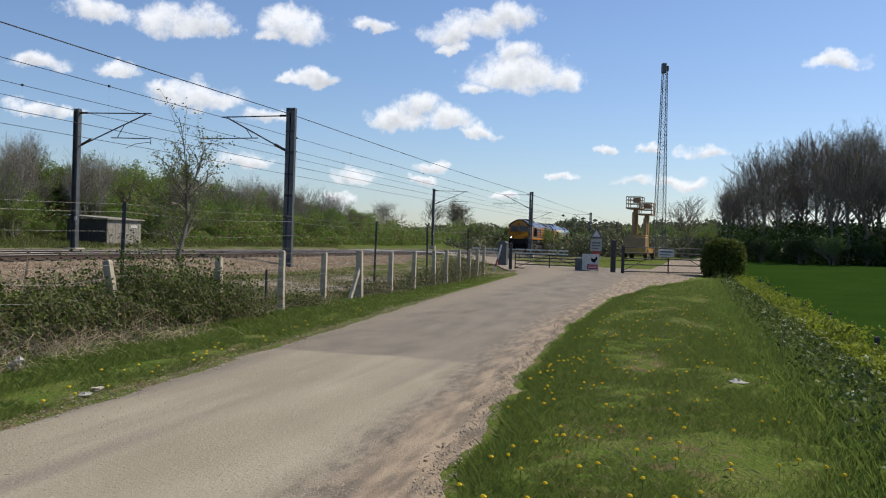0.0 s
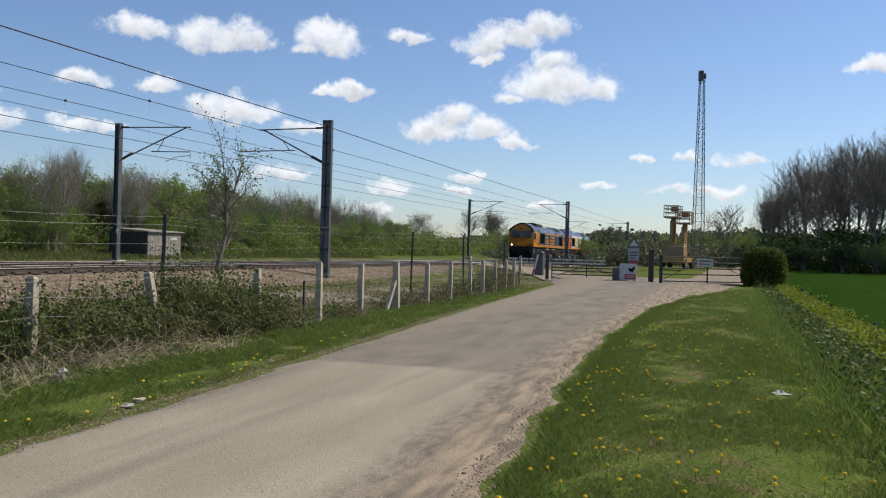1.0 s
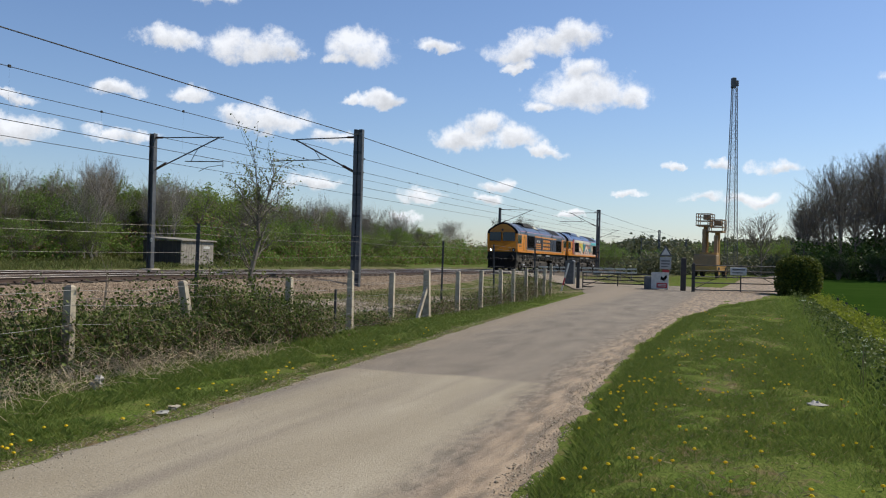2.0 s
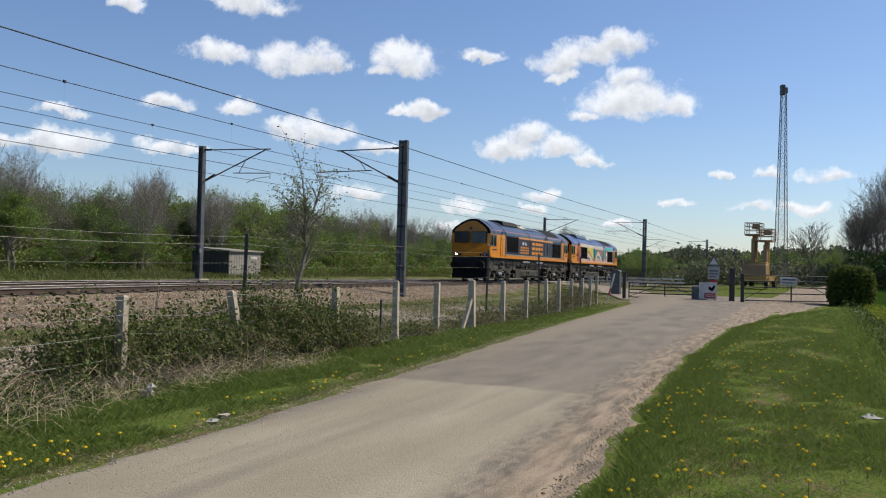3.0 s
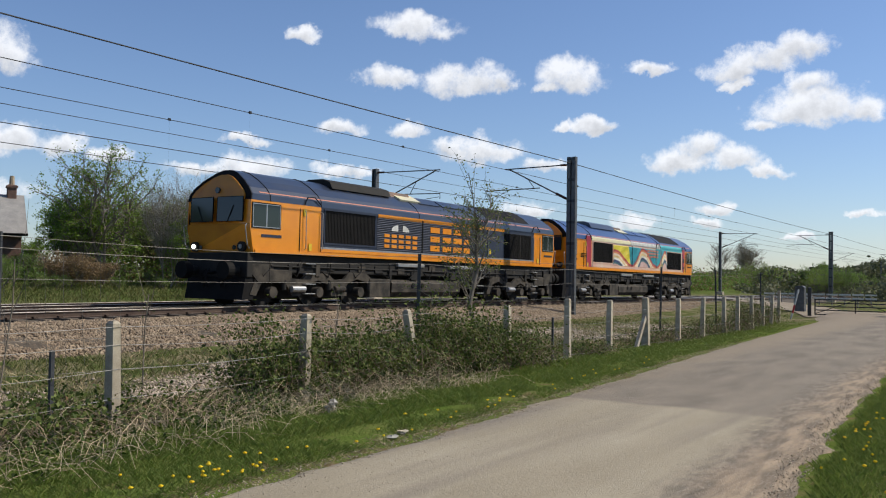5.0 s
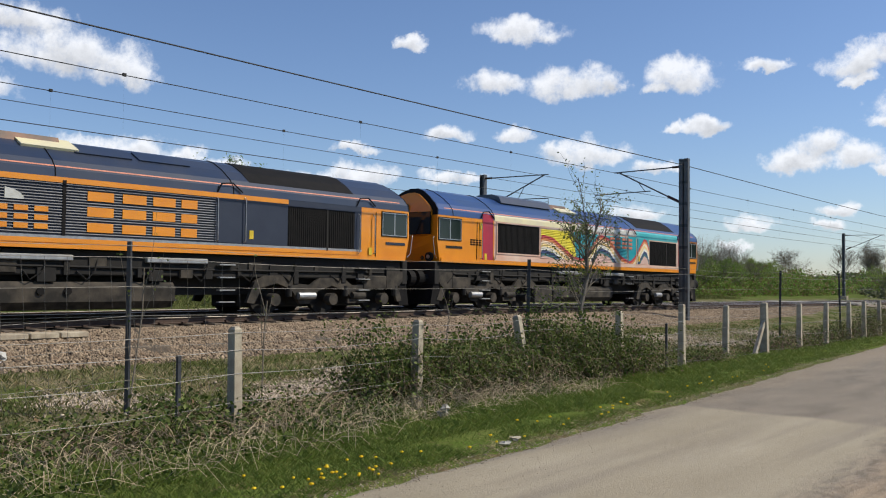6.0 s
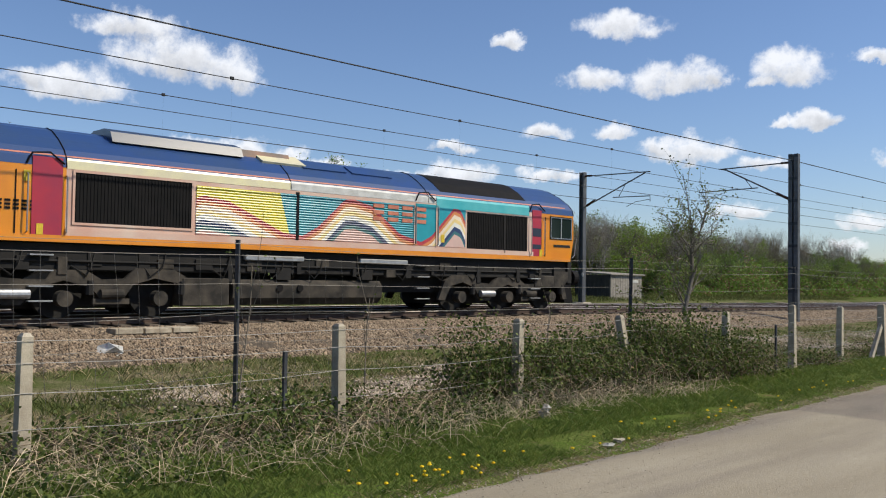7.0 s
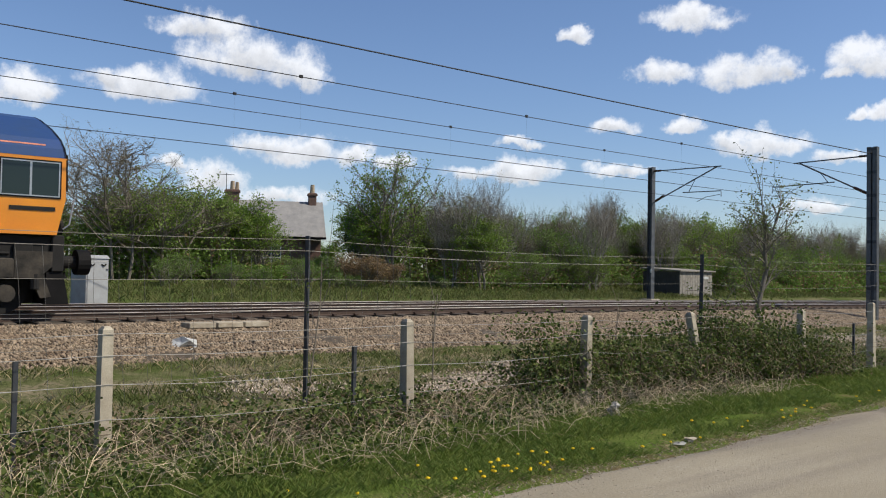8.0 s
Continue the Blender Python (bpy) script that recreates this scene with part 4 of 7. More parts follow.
def cab_end(loco, e, front_face, lit):
    """One cab end: windscreens, lamps, nose plate, buffers, plough. e = 1 at the leading end, -1 at the trailing."""
    def X(z, out=0.0):
        return e * (nose_x(z) + out)

    def plate(y0, y1, z0, z1, out, th=0.03):
        b = Build()
        vs = []
        for o in (out - th, out):
            for y, z in ((y0, z0), (y1, z0), (y1, z1), (y0, z1)):
                bow = 0.1 * (abs(y) / 1.33) ** 3
                vs.append((e * (nose_x(z) - bow + o), y, z))
        return b.add(vs, [(0, 1, 2, 3), (4, 7, 6, 5), (0, 4, 5, 1), (1, 5, 6, 2), (2, 6, 7, 3), (3, 7, 4, 0)])
    part("nose", plate(-1.3, 1.3, 1.58, 2.42, 0.0, 0.1), front_face, loco, "yellow-orange cab nose panel")
    for s in (-1, 1):
        w = part("windscreen", plate(*sorted((s * 0.1, s * 1.08)), 2.5, 3.2, 0.055), M["glass"], loco, "dark windscreen pane")
        for a0, a1, z0, z1 in ((0.09, 1.1, 2.48, 2.5), (0.09, 1.1, 3.2, 3.22), (0.08, 0.1, 2.5, 3.2), (1.08, 1.1, 2.5, 3.2)):
            part("seal", plate(*sorted((s * a0, s * a1)), z0, z1, 0.06), M["black"], w)
        part("wiper", Build().tube([(X(2.5, 0.04), s * 0.5, 2.46), (X(2.9, 0.04), s * 0.75, 2.95)], 0.012, 5), M["black"], loco)
        lampb = part("lamp_housing", Build().tube([(X(1.75, -0.05), s * 0.98, 1.75), (X(1.75, 0.05), s * 0.98, 1.75)], 0.15, 16), M["under"], loco)
        part("headlight", Build().tube([(X(1.75, 0.02), s * 0.98, 1.75), (X(1.75, 0.075), s * 0.98, 1.75)], 0.065, 14), M["lamp"] if lit and s < 0 else M["handrail"], lampb, "round headlight lens")
        part("headlight", Build().tube([(X(1.75, 0.02), s * 0.7, 1.72), (X(1.75, 0.04), s * 0.7, 1.72)], 0.07, 12), M["glass"], lampb)
        part("handrail", Build().tube([(X(2.3, 0.0), s * 1.27, 2.4), (X(2.3, 0.08), s * 1.3, 2.35), (X(1.75, 0.1), s * 1.3, 1.8), (X(1.7, 0), s * 1.27, 1.7)], 0.016, 6), M["handrail"], loco)
        buf = part("buffer", Build().tube([(e * 9.85, s * 0.87, 1.05), (e * 10.35, s * 0.87, 1.05)], 0.13, 14), M["under"], loco)
        part("buffer_head", Build().tube([(e * 10.35, s * 0.87, 1.05), (e * 10.52, s * 0.87, 1.05), (e * 10.6, s * 0.87, 1.05)], 0.26, 18), M["black"], buf)
        part("sandbox", Build().prism([(e * 9.1, 0.72), (e * 9.55, 0.72), (e * 9.8, 0.95), (e * 9.8, 1.25), (e * 9.1, 1.25)], *sorted((s * 1.0, s * 1.25)), 1), M["bogie"], loco)
    def gable(k, out):
        half = [(y * k, 3.12 + (z - 3.12) * k) for y, z in ROOF]
        ring = half + [(-y, z) for y, z in reversed(half)]
        n = len(ring)
        vs = [(e * (nose_x(z) - 0.1 * (abs(y) / 1.33) ** 3 + o), y, z) for o in (out - 0.05, out) for y, z in ring]
        return Build().add(vs, [tuple(range(n)), tuple(range(n, 2 * n))] + [(q, (q + 1) % n, n + (q + 1) % n, n + q) for q in range(n)])
    part("hood", gable(1.0, 0.02), M["black"], loco, "black painted brow round the cab roof")
    part("gable_panel", gable(0.84, 0.045), front_face, loco, "yellow-orange panel over the windscreens")
    part("marker_lamp", Build().tube([(X(3.4, 0.0), 0, 3.42), (X(3.4, 0.06), 0, 3.42)], 0.09, 14), M["glass"], loco)
    part("headstock", Build().slab(e * 9.9 - 0.12, e * 9.9 + 0.12, -1.25, 1.25, 0.85, 1.58, 0.02), M["under"], loco)
    part("plough", Build().prism([(e * 9.7, 0.2), (e * 10.15, 0.2), (e * 10.02, 0.85), (e * 9.7, 0.85)], -1.2, 1.2, 1), M["black"], loco, "black obstacle deflector")
    for y in (-0.45, -0.3, 0.3, 0.45):
        part("hose", Build().tube([(e * 10.0, y, 1.1), (e * 10.16, y, 0.95), (e * 10.12, y, 0.55)], 0.025, 6), M["black"], loco)
    part("coupling", Build().tube([(e * 10.0, 0, 1.0), (e * 10.4, 0, 0.95), (e * 10.42, 0, 0.7)], 0.05, 8), M["black"], loco)


def plain_marks(loco, name, cells, z0, z1, material, label, side=1, out=1.352):
    """Lettering as plain stacked bars of its size and colour."""
    for s0, s1, _ in cells:
        e, h = s1 - (s1 - s0) * 0.1, (z1 - z0) * 0.23
        b = Build()
        for k in range(3):
            z = z0 + k * (z1 - z0 - h) / 2
            side_panel(b, s0, e, z, z + h, out, side, 0.012)
        part(name, b, material, loco, label)


def locomotive(label, mural):
    loco = thing("locomotive", label, "locomotive", group="coupled locomotives")
    roofmat = M["blue"] if mural else M["roofnavy"]
    b, n = hull([(1.31, 1.58), (1.32, 2.3), (1.32, 3.12)])
    for o in (0, 3 * n):
        b.f.append(tuple(range(o, o + n)))
    part("body", b, M["orange"], loco, "orange painted body shell")
    b, n = hull(ROOF)
    for o in (0, 3 * n):
        b.f.append(tuple(range(o, o + n)))
    part("roof", b, roofmat, loco, "curved dark blue roof")
    part("underframe", Build().slab(-9.8, 9.8, -1.18, 1.18, 1.0, 1.58, 0.03).box(-9.0, 9.0, -0.8, 0.8, 0.55, 1.0), M["under"], loco, "grimy black underframe")
    for side in (1, -1):
        # painted side between the cabs
        if mural:
            part("side_skin", side_panel(Build(), 3.2, 18.0, 1.86, 3.12, 1.321, side), M["pink"], loco)
            part("eaves_panel", Build().prism([(side * 1.328, 3.1), (side * 1.325, 3.27), (side * 1.3, 3.32), (side * 1.2, 3.1)], 1.4, 6.9, 0), M["cream"], loco, "cream upper side panel")
            part("eaves_panel", Build().prism([(side * 1.328, 3.1), (side * 1.325, 3.27), (side * 1.3, 3.32), (side * 1.2, 3.1)], -3.6, 1.38, 0), M["white"], loco)
            part("eaves_panel", Build().prism([(side * 1.328, 3.0), (side * 1.33, 3.25), (side * 1.3, 3.32), (side * 1.2, 3.0)], -7.7, -3.62, 0), M["teal"], loco)
            part("sill_strip", side_panel(Build(), 3.2, 18.0, 1.72, 1.86, 1.345, side), M["pink"], loco)
            part("sill_strip", side_panel(Build(), 0.3, 19.9, 1.58, 1.72, 1.345, side), M["orange"], loco)
            part("cab_door", side_panel(Build(), 2.52, 3.12, 1.62, 3.3, 1.338, side), M["red"], loco, "crimson door panel")
            part("cab_door", side_panel(Build(), 17.95, 18.4, 1.62, 3.2, 1.338, side), M["red"], loco, "crimson and violet door panel")
            part("stripe", side_panel(Build(), 17.97, 18.38, 2.35, 2.62, 1.342, side), M["navy"], loco)
            part("stripe", side_panel(Build(), 17.97, 18.38, 1.95, 2.1, 1.342, side), M["navy"], loco)
        else:
            part("side_skin", side_panel(Build(), 3.2, 18.0, 1.86, 3.12, 1.321, side), M["navy"], loco, "dark navy side panels")
            part("top_band", side_panel(Build(), 6.2, 15.2, 3.0, 3.12, 1.34, side), M["orange"], loco)
            part("sill_strip", side_panel(Build(), 0.3, 19.9, 1.58, 1.68, 1.345, side), M["orange"], loco)
            part("sill_strip", side_panel(Build(), 3.2, 18.0, 1.70, 1.8, 1.345, side), M["orange"], loco)
            part("sill_strip", side_panel(Build(), 3.2, 18.0, 1.8, 1.86, 1.342, side), M["handrail"], loco)
        part("grille", fins(3.38, 6.02, 2.0, 3.04, side), M["black"], loco, "black radiator grille")
        part("grille_rim", rim(3.38, 6.02, 2.0, 3.04, 0.05, side), M["pink"] if mural else M["navy"], loco)
        part("radiator_grille", fins(14.98 if mural else 15.2, 17.72, 1.78, 2.95, side), M["black"], loco, "tall black radiator grille")
        part("grille_post", side_panel(Build(), 16.6, 16.66, 1.78, 2.95, 1.345, side), M["under"], loco)
        pm = M["mural"] if mural else M["navy"]
        part("corrugated_panel", ribs(6.14, 8.88, 1.88, 3.0, 0.062, side), pm, loco, "corrugated painted panel")
        part("corrugated_panel", ribs(8.96, 12.86, 1.88, 3.0, 0.062, side), pm, loco, "corrugated painted panel")
        part("panel_joint", side_panel(Build(), 8.88, 8.96, 1.86, 3.06, 1.35, side), M["black"], loco)
        part("engine_door", side_panel(Build(), 12.92, 13.7, 1.88, 3.06, 1.338, side), pm, loco)
        part("engine_door", side_panel(Build(), 13.78, 14.9, 1.88, 3.0, 1.336, side), pm, loco)
        for s, z0, z1 in ((2.42, 1.75, 2.95), (3.2, 1.75, 2.95), (12.88, 1.9, 3.0), (13.74, 1.9, 3.05), (17.86, 1.75, 2.9), (18.5, 1.75, 2.9)):
            part("handrail", Build().tube([(10.1 - s, side * 1.33, z0), (10.1 - s, side * 1.4, z0 + 0.03), (10.1 - s, side * 1.4, z1 - 0.03), (10.1 - s, side * 1.33, z1)], 0.016, 6), M["handrail"], loco)
        for s in (2.75, 13.25, 18.15):
            part("gutter", Build().tube([(10.1 - s + 0.35, side * 1.34, 3.14), (10.1 - s + 0.25, side * 1.36, 3.36), (10.1 - s - 0.1, side * 1.35, 3.4), (10.1 - s - 0.4, side * 1.36, 3.18)], 0.02, 6), M["black"], loco)
            for z in (0.36, 0.66, 0.98, 1.3):
                part("step", Build().slab(10.1 - s - 0.24, 10.1 - s + 0.24, *sorted((side * 1.2, side * 1.34)), z, z + 0.03, 0.005), M["handrail"], loco, "pale worn footstep plate")
        # cab side windows
        for s0, s1 in ((0.2, 1.3), (18.9, 19.95)):
            w = part("cab_window", side_panel(Build(), s0, s1, 2.35, 3.0, 1.336, side, 0.02), M["glass2"], loco, "sliding cab side window")
            part("window_frame", rim(s0, s1, 2.35, 3.0, 0.022, side), M["alu"], w)
            part("seal", rim(s0 - 0.022, s1 + 0.022, 2.328, 3.022, 0.03, side, 1.34), M["black"], w)
            part("mullion", side_panel(Build(), (s0 + s1) / 2 - 0.02, (s0 + s1) / 2 + 0.02, 2.35, 3.0, 1.342, side), M["alu"], w)
        for s in (2.2, 18.6):
            part("door_seam", side_panel(Build(), s, s + 0.02, 1.65, 3.0, 1.336, side, 0.02), M["black"], loco)
        for s in (0.55, 19.05):
            part("name_mark", side_panel(Build(), s, s + 0.85, 2.05, 2.13, 1.334, side, 0.02), M["under"] if mural else M["navy"], loco, "plain dark lettering bar")
        for s, z in ((2.62, 1.72), (13.9, 2.0), (18.3, 1.72), (2.35, 2.78)):
            part("notice", side_panel(Build(), s, s + 0.13, z, z + 0.22, 1.35, side, 0.015), M["signyellow"], loco, "small yellow warning notice")
        part("roof_line", Build().prism([(side * 1.275, 3.345), (side * 1.25, 3.377), (side * 1.2, 3.35)], -9.6, 9.6, 0), M["pinkline"], loco, "thin pink line along the roof edge")
        if mural:
            plain_marks(loco, "number_mark", [(1.85 + i * 0.16, 1.97 + i * 0.16, i % 2) for i in range(5)], 2.2, 2.4, M["black"], "plain dark number blocks", side, 1.336)
            plain_marks(loco, "letter_mark", [(11.35 + i * 0.52, 11.77 + i * 0.52, i < 3) for i in range(4)], 2.5, 2.95, M["pinkline"], "plain faded orange block mark", side, 1.356)
        else:
            plain_marks(loco, "number_mark", [(6.55 + i * 0.43, 6.88 + i * 0.43, i % 2) for i in range(5)], 1.98, 2.46, M["orange"], "plain orange number blocks", side)
            plain_marks(loco, "letter_mark", [(9.45, 10.15, 1), (10.3, 10.97, 1), (11.08, 11.75, 0), (11.85, 12.35, 0)], 1.96, 2.86, M["orange"], "plain orange block mark", side)
            arch = [(10.1 - 7.5 + 0.55 * math.cos(math.pi * i / 12), 2.58 + 0.24 * math.sin(math.pi * i / 12)) for i in range(13)]
            for h in (arch[:6], arch[7:]):
                poly = h + [(h[-1][0], 2.58), (h[0][0], 2.58)]
                part("emblem", Build().prism(poly, *sorted((side * 1.344, side * 1.354)), 1), M["white"], loco, "white arched emblem")
        part("fuel_tank", Build().prism([(side * 0.5, 0.22), (side * 1.05, 0.26), (side * 1.22, 0.42), (side * 1.24, 0.72), (side * 1.12, 0.86), (side * 0.5, 0.86)], -1.7, 2.9, 0), M["bogie"], loco, "dusty fuel tank")
        for x in (1.6, 1.0):
            part("filler", Build().tube([(x, side * 1.2, 0.66), (x, side * 1.27, 0.66)], 0.09, 12), M["black"], loco)
        part("battery_box", Build().slab(3.0, 4.2, *sorted((side * 0.7, side * 1.24)), 0.24, 0.88, 0.02), M["bogie"], loco)
        part("air_filter", Build().slab(0.9, 2.6, *sorted((side * 1.1, side * 1.28)), 1.32, 1.45, 0.02), M["handrail"], loco)
        part("air_filter", Build().slab(-2.6, -0.9, *sorted((side * 1.1, side * 1.28)), 1.32, 1.45, 0.02), M["handrail"], loco)
        for x in (8.6, -8.6):
            part("equipment_box", Build().slab(x - 0.5, x + 0.5, *sorted((side * 0.9, side * 1.25)), 0.72, 1.1, 0.02), M["bogie"], loco)
        gear = random.Random(4 + side)
        for k in range(26):
            x = -9.3 + k * 0.73 + gear.uniform(-0.2, 0.2)
            w, z = gear.uniform(0.05, 0.22), gear.uniform(1.05, 1.35)
            part("bracket", Build().slab(x - w, x + w, *sorted((side * 1.15, side * (1.2 + gear.uniform(0, 0.05)))), z - gear.uniform(0.1, 0.3), z + 0.1, 0.01), M[("under", "bogie", "under")[k % 3]], loco)
            if k % 2:
                part("hose", Build().tube([(x, side * 1.2, 1.4), (x + 0.1, side * 1.26, 1.1), (x + gear.uniform(0.15, 0.4), side * 1.25, 0.9), (x + 0.5, side * 1.2, 1.1)], 0.018, 5), M["under" if k % 4 else "handrail"], loco)
        part("pipe", Build().tube([(-9, side * 1.2, 1.2), (-3, side * 1.22, 1.18), (3, side * 1.2, 1.2), (9, side * 1.22, 1.2)], 0.03, 6), M["under"], loco)
    # roof equipment
    part("silencer", Build().prism([(-0.75, 3.86), (-0.62, 4.1), (-0.3, 4.2), (0.3, 4.2), (0.62, 4.1), (0.75, 3.86)], 2.4, 5.7, 0), M["under"] if not mural else M["roofnavy"], loco, "raised grey exhaust silencer hump")
    part("silencer", Build().prism([(-0.55, 3.9), (-0.45, 4.1), (0.45, 4.1), (0.55, 3.9)], 0.9, 2.38, 0), M["exhaust"], loco, "rust-stained exhaust cover")
    part("hatch", Build().prism([(0.3, 4.02), (0.8, 3.77), (0.83, 3.82), (0.33, 4.08)], 0.6, 1.9, 0), M["cream"], loco)
    part("roof_grille", Build().prism([(1.165, 3.49), (0.842, 3.762), (0.458, 3.985), (0.17, 4.075), (-0.17, 4.075), (-0.458, 3.985), (-0.842, 3.762), (-1.165, 3.49)], -7.7, -3.9, 0), M["black"], loco, "black roof radiator cover")
    for x in (9.2, -3.3, 1.38, 6.9):
        seam = [(1.327, 3.12), (1.308, 3.3), (1.154, 3.504), (0.834, 3.755), (0.453, 3.976), (0.17, 4.067), (-0.17, 4.067)]
        part("roof_seam", Build().tube([(x, y, z) for y, z in seam], 0.014, 5), M["black"], loco)
    for x in (0.0, -1.6):
        part("roof_panel", Build().prism([(0.85, 3.735), (0.47, 3.955), (0.48, 3.99), (0.87, 3.765)], x - 0.7, x + 0.7, 0), roofmat, loco)
    bogie(loco, 6.85)
    bogie(loco, -6.85)
    cab_end(loco, 1, M["yellow"] if not mural else M["orange"], not mural)
    cab_end(loco, -1, M["orange"], False)
    return loco


# travel of the leading end along the track: the leading loco's cab passes these y at these times
FRONT = [(0.0, 111.5), (1.0, 91.5), (2.5, 63.0), (3.5, 44.95), (4.5, 27.35), (5.8, 4.15), (6.8, -13.85), (8.0, -35.95)]
LEAD = locomotive("dark navy and orange diesel locomotive running on the track", False)
SECOND = locomotive("orange diesel locomotive with a painted rainbow mural", True)


def motions():
    for loco, back in ((LEAD, 10.1), (SECOND, 31.45)):
        walk(loco, [(t, pose(TRACKS[0], y + back, RAIL_Z - float(track_drop(y + back)), 0, -0.355 if y + back > 25 else 0, -90)) for t, y in FRONT])


# ---- fences ----
def gz(x, y):
    return float(ground_z(x, y))


def concrete_fence():
    fence = thing("concrete_post_fence", "leaning grey concrete posts strung with rusty wire", "fence")
    spots = [(-3.9, -8.3, 1.3, 0, 0), (-0.6, -8.3, 1.3, 2, 0), (2.71, -8.32, 1.3, 1, 0), (6.18, -8.33, 1.3, 0, 1), (9.49, -8.55, 1.3, 0, -1), (12.45, -8.57, 1.32, -11, 7), (15.5, -8.6, 1.32, 0, 0), (18.3, -8.6, 1.42, 0, 0),
             (20.7, -8.6, 1.36, 1, 0), (23.3, -8.6, 1.4, 0, 2), (26.0, -8.6, 1.34, 0, 0), (28.55, -8.65, 1.34, 2, 1), (31.4, -8.75, 1.34, 0, 0), (33.6, -8.85, 1.34, 0, 1), (36.2, -9.0, 1.34, 0, 0),
             (38.6, -9.15, 1.34, 0, -5), (41.0, -9.35, 1.34, 2, -5), (43.6, -9.6, 1.5, 0, -5)]
    tops = []
    for i, (y, x, h, rx, ry) in enumerate(spots):
        b = Build()
        w = 0.075 if i != 9 else 0.1
        z0 = gz(x, y) - 0.3
        b.add([(-w, -w * 0.8, 0), (w, -w * 0.8, 0), (w, w * 0.8, 0), (-w, w * 0.8, 0),
               (-w * 0.8, -w * 0.65, h + 0.27), (w * 0.8, -w * 0.65, h + 0.27), (w * 0.8, w * 0.65, h + 0.27), (-w * 0.8, w * 0.65, h + 0.27),
               (-w * 0.45, -w * 0.35, h + 0.3), (w * 0.45, -w * 0.35, h + 0.3), (w * 0.45, w * 0.35, h + 0.3), (-w * 0.45, w * 0.35, h + 0.3)],
              [(0, 3, 2, 1), (0, 1, 5, 4), (1, 2, 6, 5), (2, 3, 7, 6), (3, 0, 4, 7), (4, 5, 9, 8), (5, 6, 10, 9), (6, 7, 11, 10), (7, 4, 8, 11), (8, 9, 10, 11)])
        p = part("post", b, M["concrete"], fence)
        p.matrix_basis = pose(x, y, z0, ry, rx * 0.6, 0)
        tops.append(p.matrix_basis)
        if i == 9:
            s = part("strut", Build().tube([(x, y + 0.05, gz(x, y) + 1.05), (x + 0.05, y - 1.0, gz(x, y) - 0.1)], 0.06, 4), M["concrete"], fence)
        if i in (2, 3, 6, 7):
            part("stay", Build().box(-0.02, 0.02, -0.02, 0.02, -0.3, 1.02), M["stake"], fence).matrix_basis = pose(x, y - 0.75, gz(x, y - 0.75))
    for k, f in enumerate((0.12, 0.36, 0.6, 0.8, 0.95)):
        for (y, x, h, rx, ry), m, m2 in zip(spots, tops, tops[1:]):
            a, c = m @ Vector((0.07, 0, 0.3 + h * f)), m2 @ Vector((0.07, 0, 0.3 + h * f))
            sag = random.uniform(0.01, 0.07)
            part("wire", Build().tube([a.lerp(c, t) - Vector((0, 0, 4 * sag * t * (1 - t))) for t in (0, 0.25, 0.5, 0.75, 1)], 0.003, 4, caps=False), M["galv"], fence)


def tall_fence():
    """Taller line of steel stakes with plain wires and square netting, nearer the track."""
    fence = thing("netting_fence", "dark steel stakes carrying sagging wires and wire netting", "fence")
    ys = [-6.5, 0.2, 6.55, 16.15, 24.0, 31.9, 39.1, 47.0]
    X = -11.2
    for y in ys:
        g = gz(X, y)
        p = part("stake", Build().box(-0.04, 0.04, -0.005, 0.005, -0.4, 2.36).box(-0.005, 0.005, 0.005, 0.05, -0.4, 2.36), M["stake"], fence)
        p.matrix_basis = pose(X, y, g, random.uniform(-1, 1), random.uniform(-1.5, 1.5), random.uniform(-20, 20))
    for z, r in ((2.08, 0.004), (1.92, 0.005), (1.52, 0.0035), (1.12, 0.0035), (0.7, 0.0035), (0.25, 0.0035)):
        for y0, y1 in zip(ys, ys[1:]):
            sag = random.uniform(0.03, 0.1)
            part("wire", Build().tube([(X + 0.05, y0 + (y1 - y0) * t, z - 4 * sag * t * (1 - t)) for t in np.linspace(0, 1, 9)], r * 0.85, 4, caps=False), M["wire"], fence)
    b = Build()
    y = -6.0
    while y < 8.6:
        w = 0.03 * math.sin(y * 3)
        b.tube([(X + 0.05, y + 0.06, 0.0), (X + 0.06, y + w, 0.8), (X + 0.05, y - 0.03 + w, 1.4), (X + 0.05, y - 0.06, 1.9)], 0.0025, 3, caps=False)
        y += 0.3
    part("netting", b, M["wire"], fence, "loose square wire netting")


def field_fence():
    fence = thing("field_fence", "short dark timber posts beside the crop field", "fence")
    for y in (16.5, 22.0, 26.0, 30.0, 33.5, 37.0, 40.5):
        x = 3.25
        p = part("post", Build().tube([(0, 0, -0.3), (0, 0, 0.9), (0, 0, 0.95)], 0.048, 8), M["dark_timber"], fence)
        p.matrix_basis = pose(x, y, gz(x, y), random.uniform(-3, 3), random.uniform(-3, 3), 0)


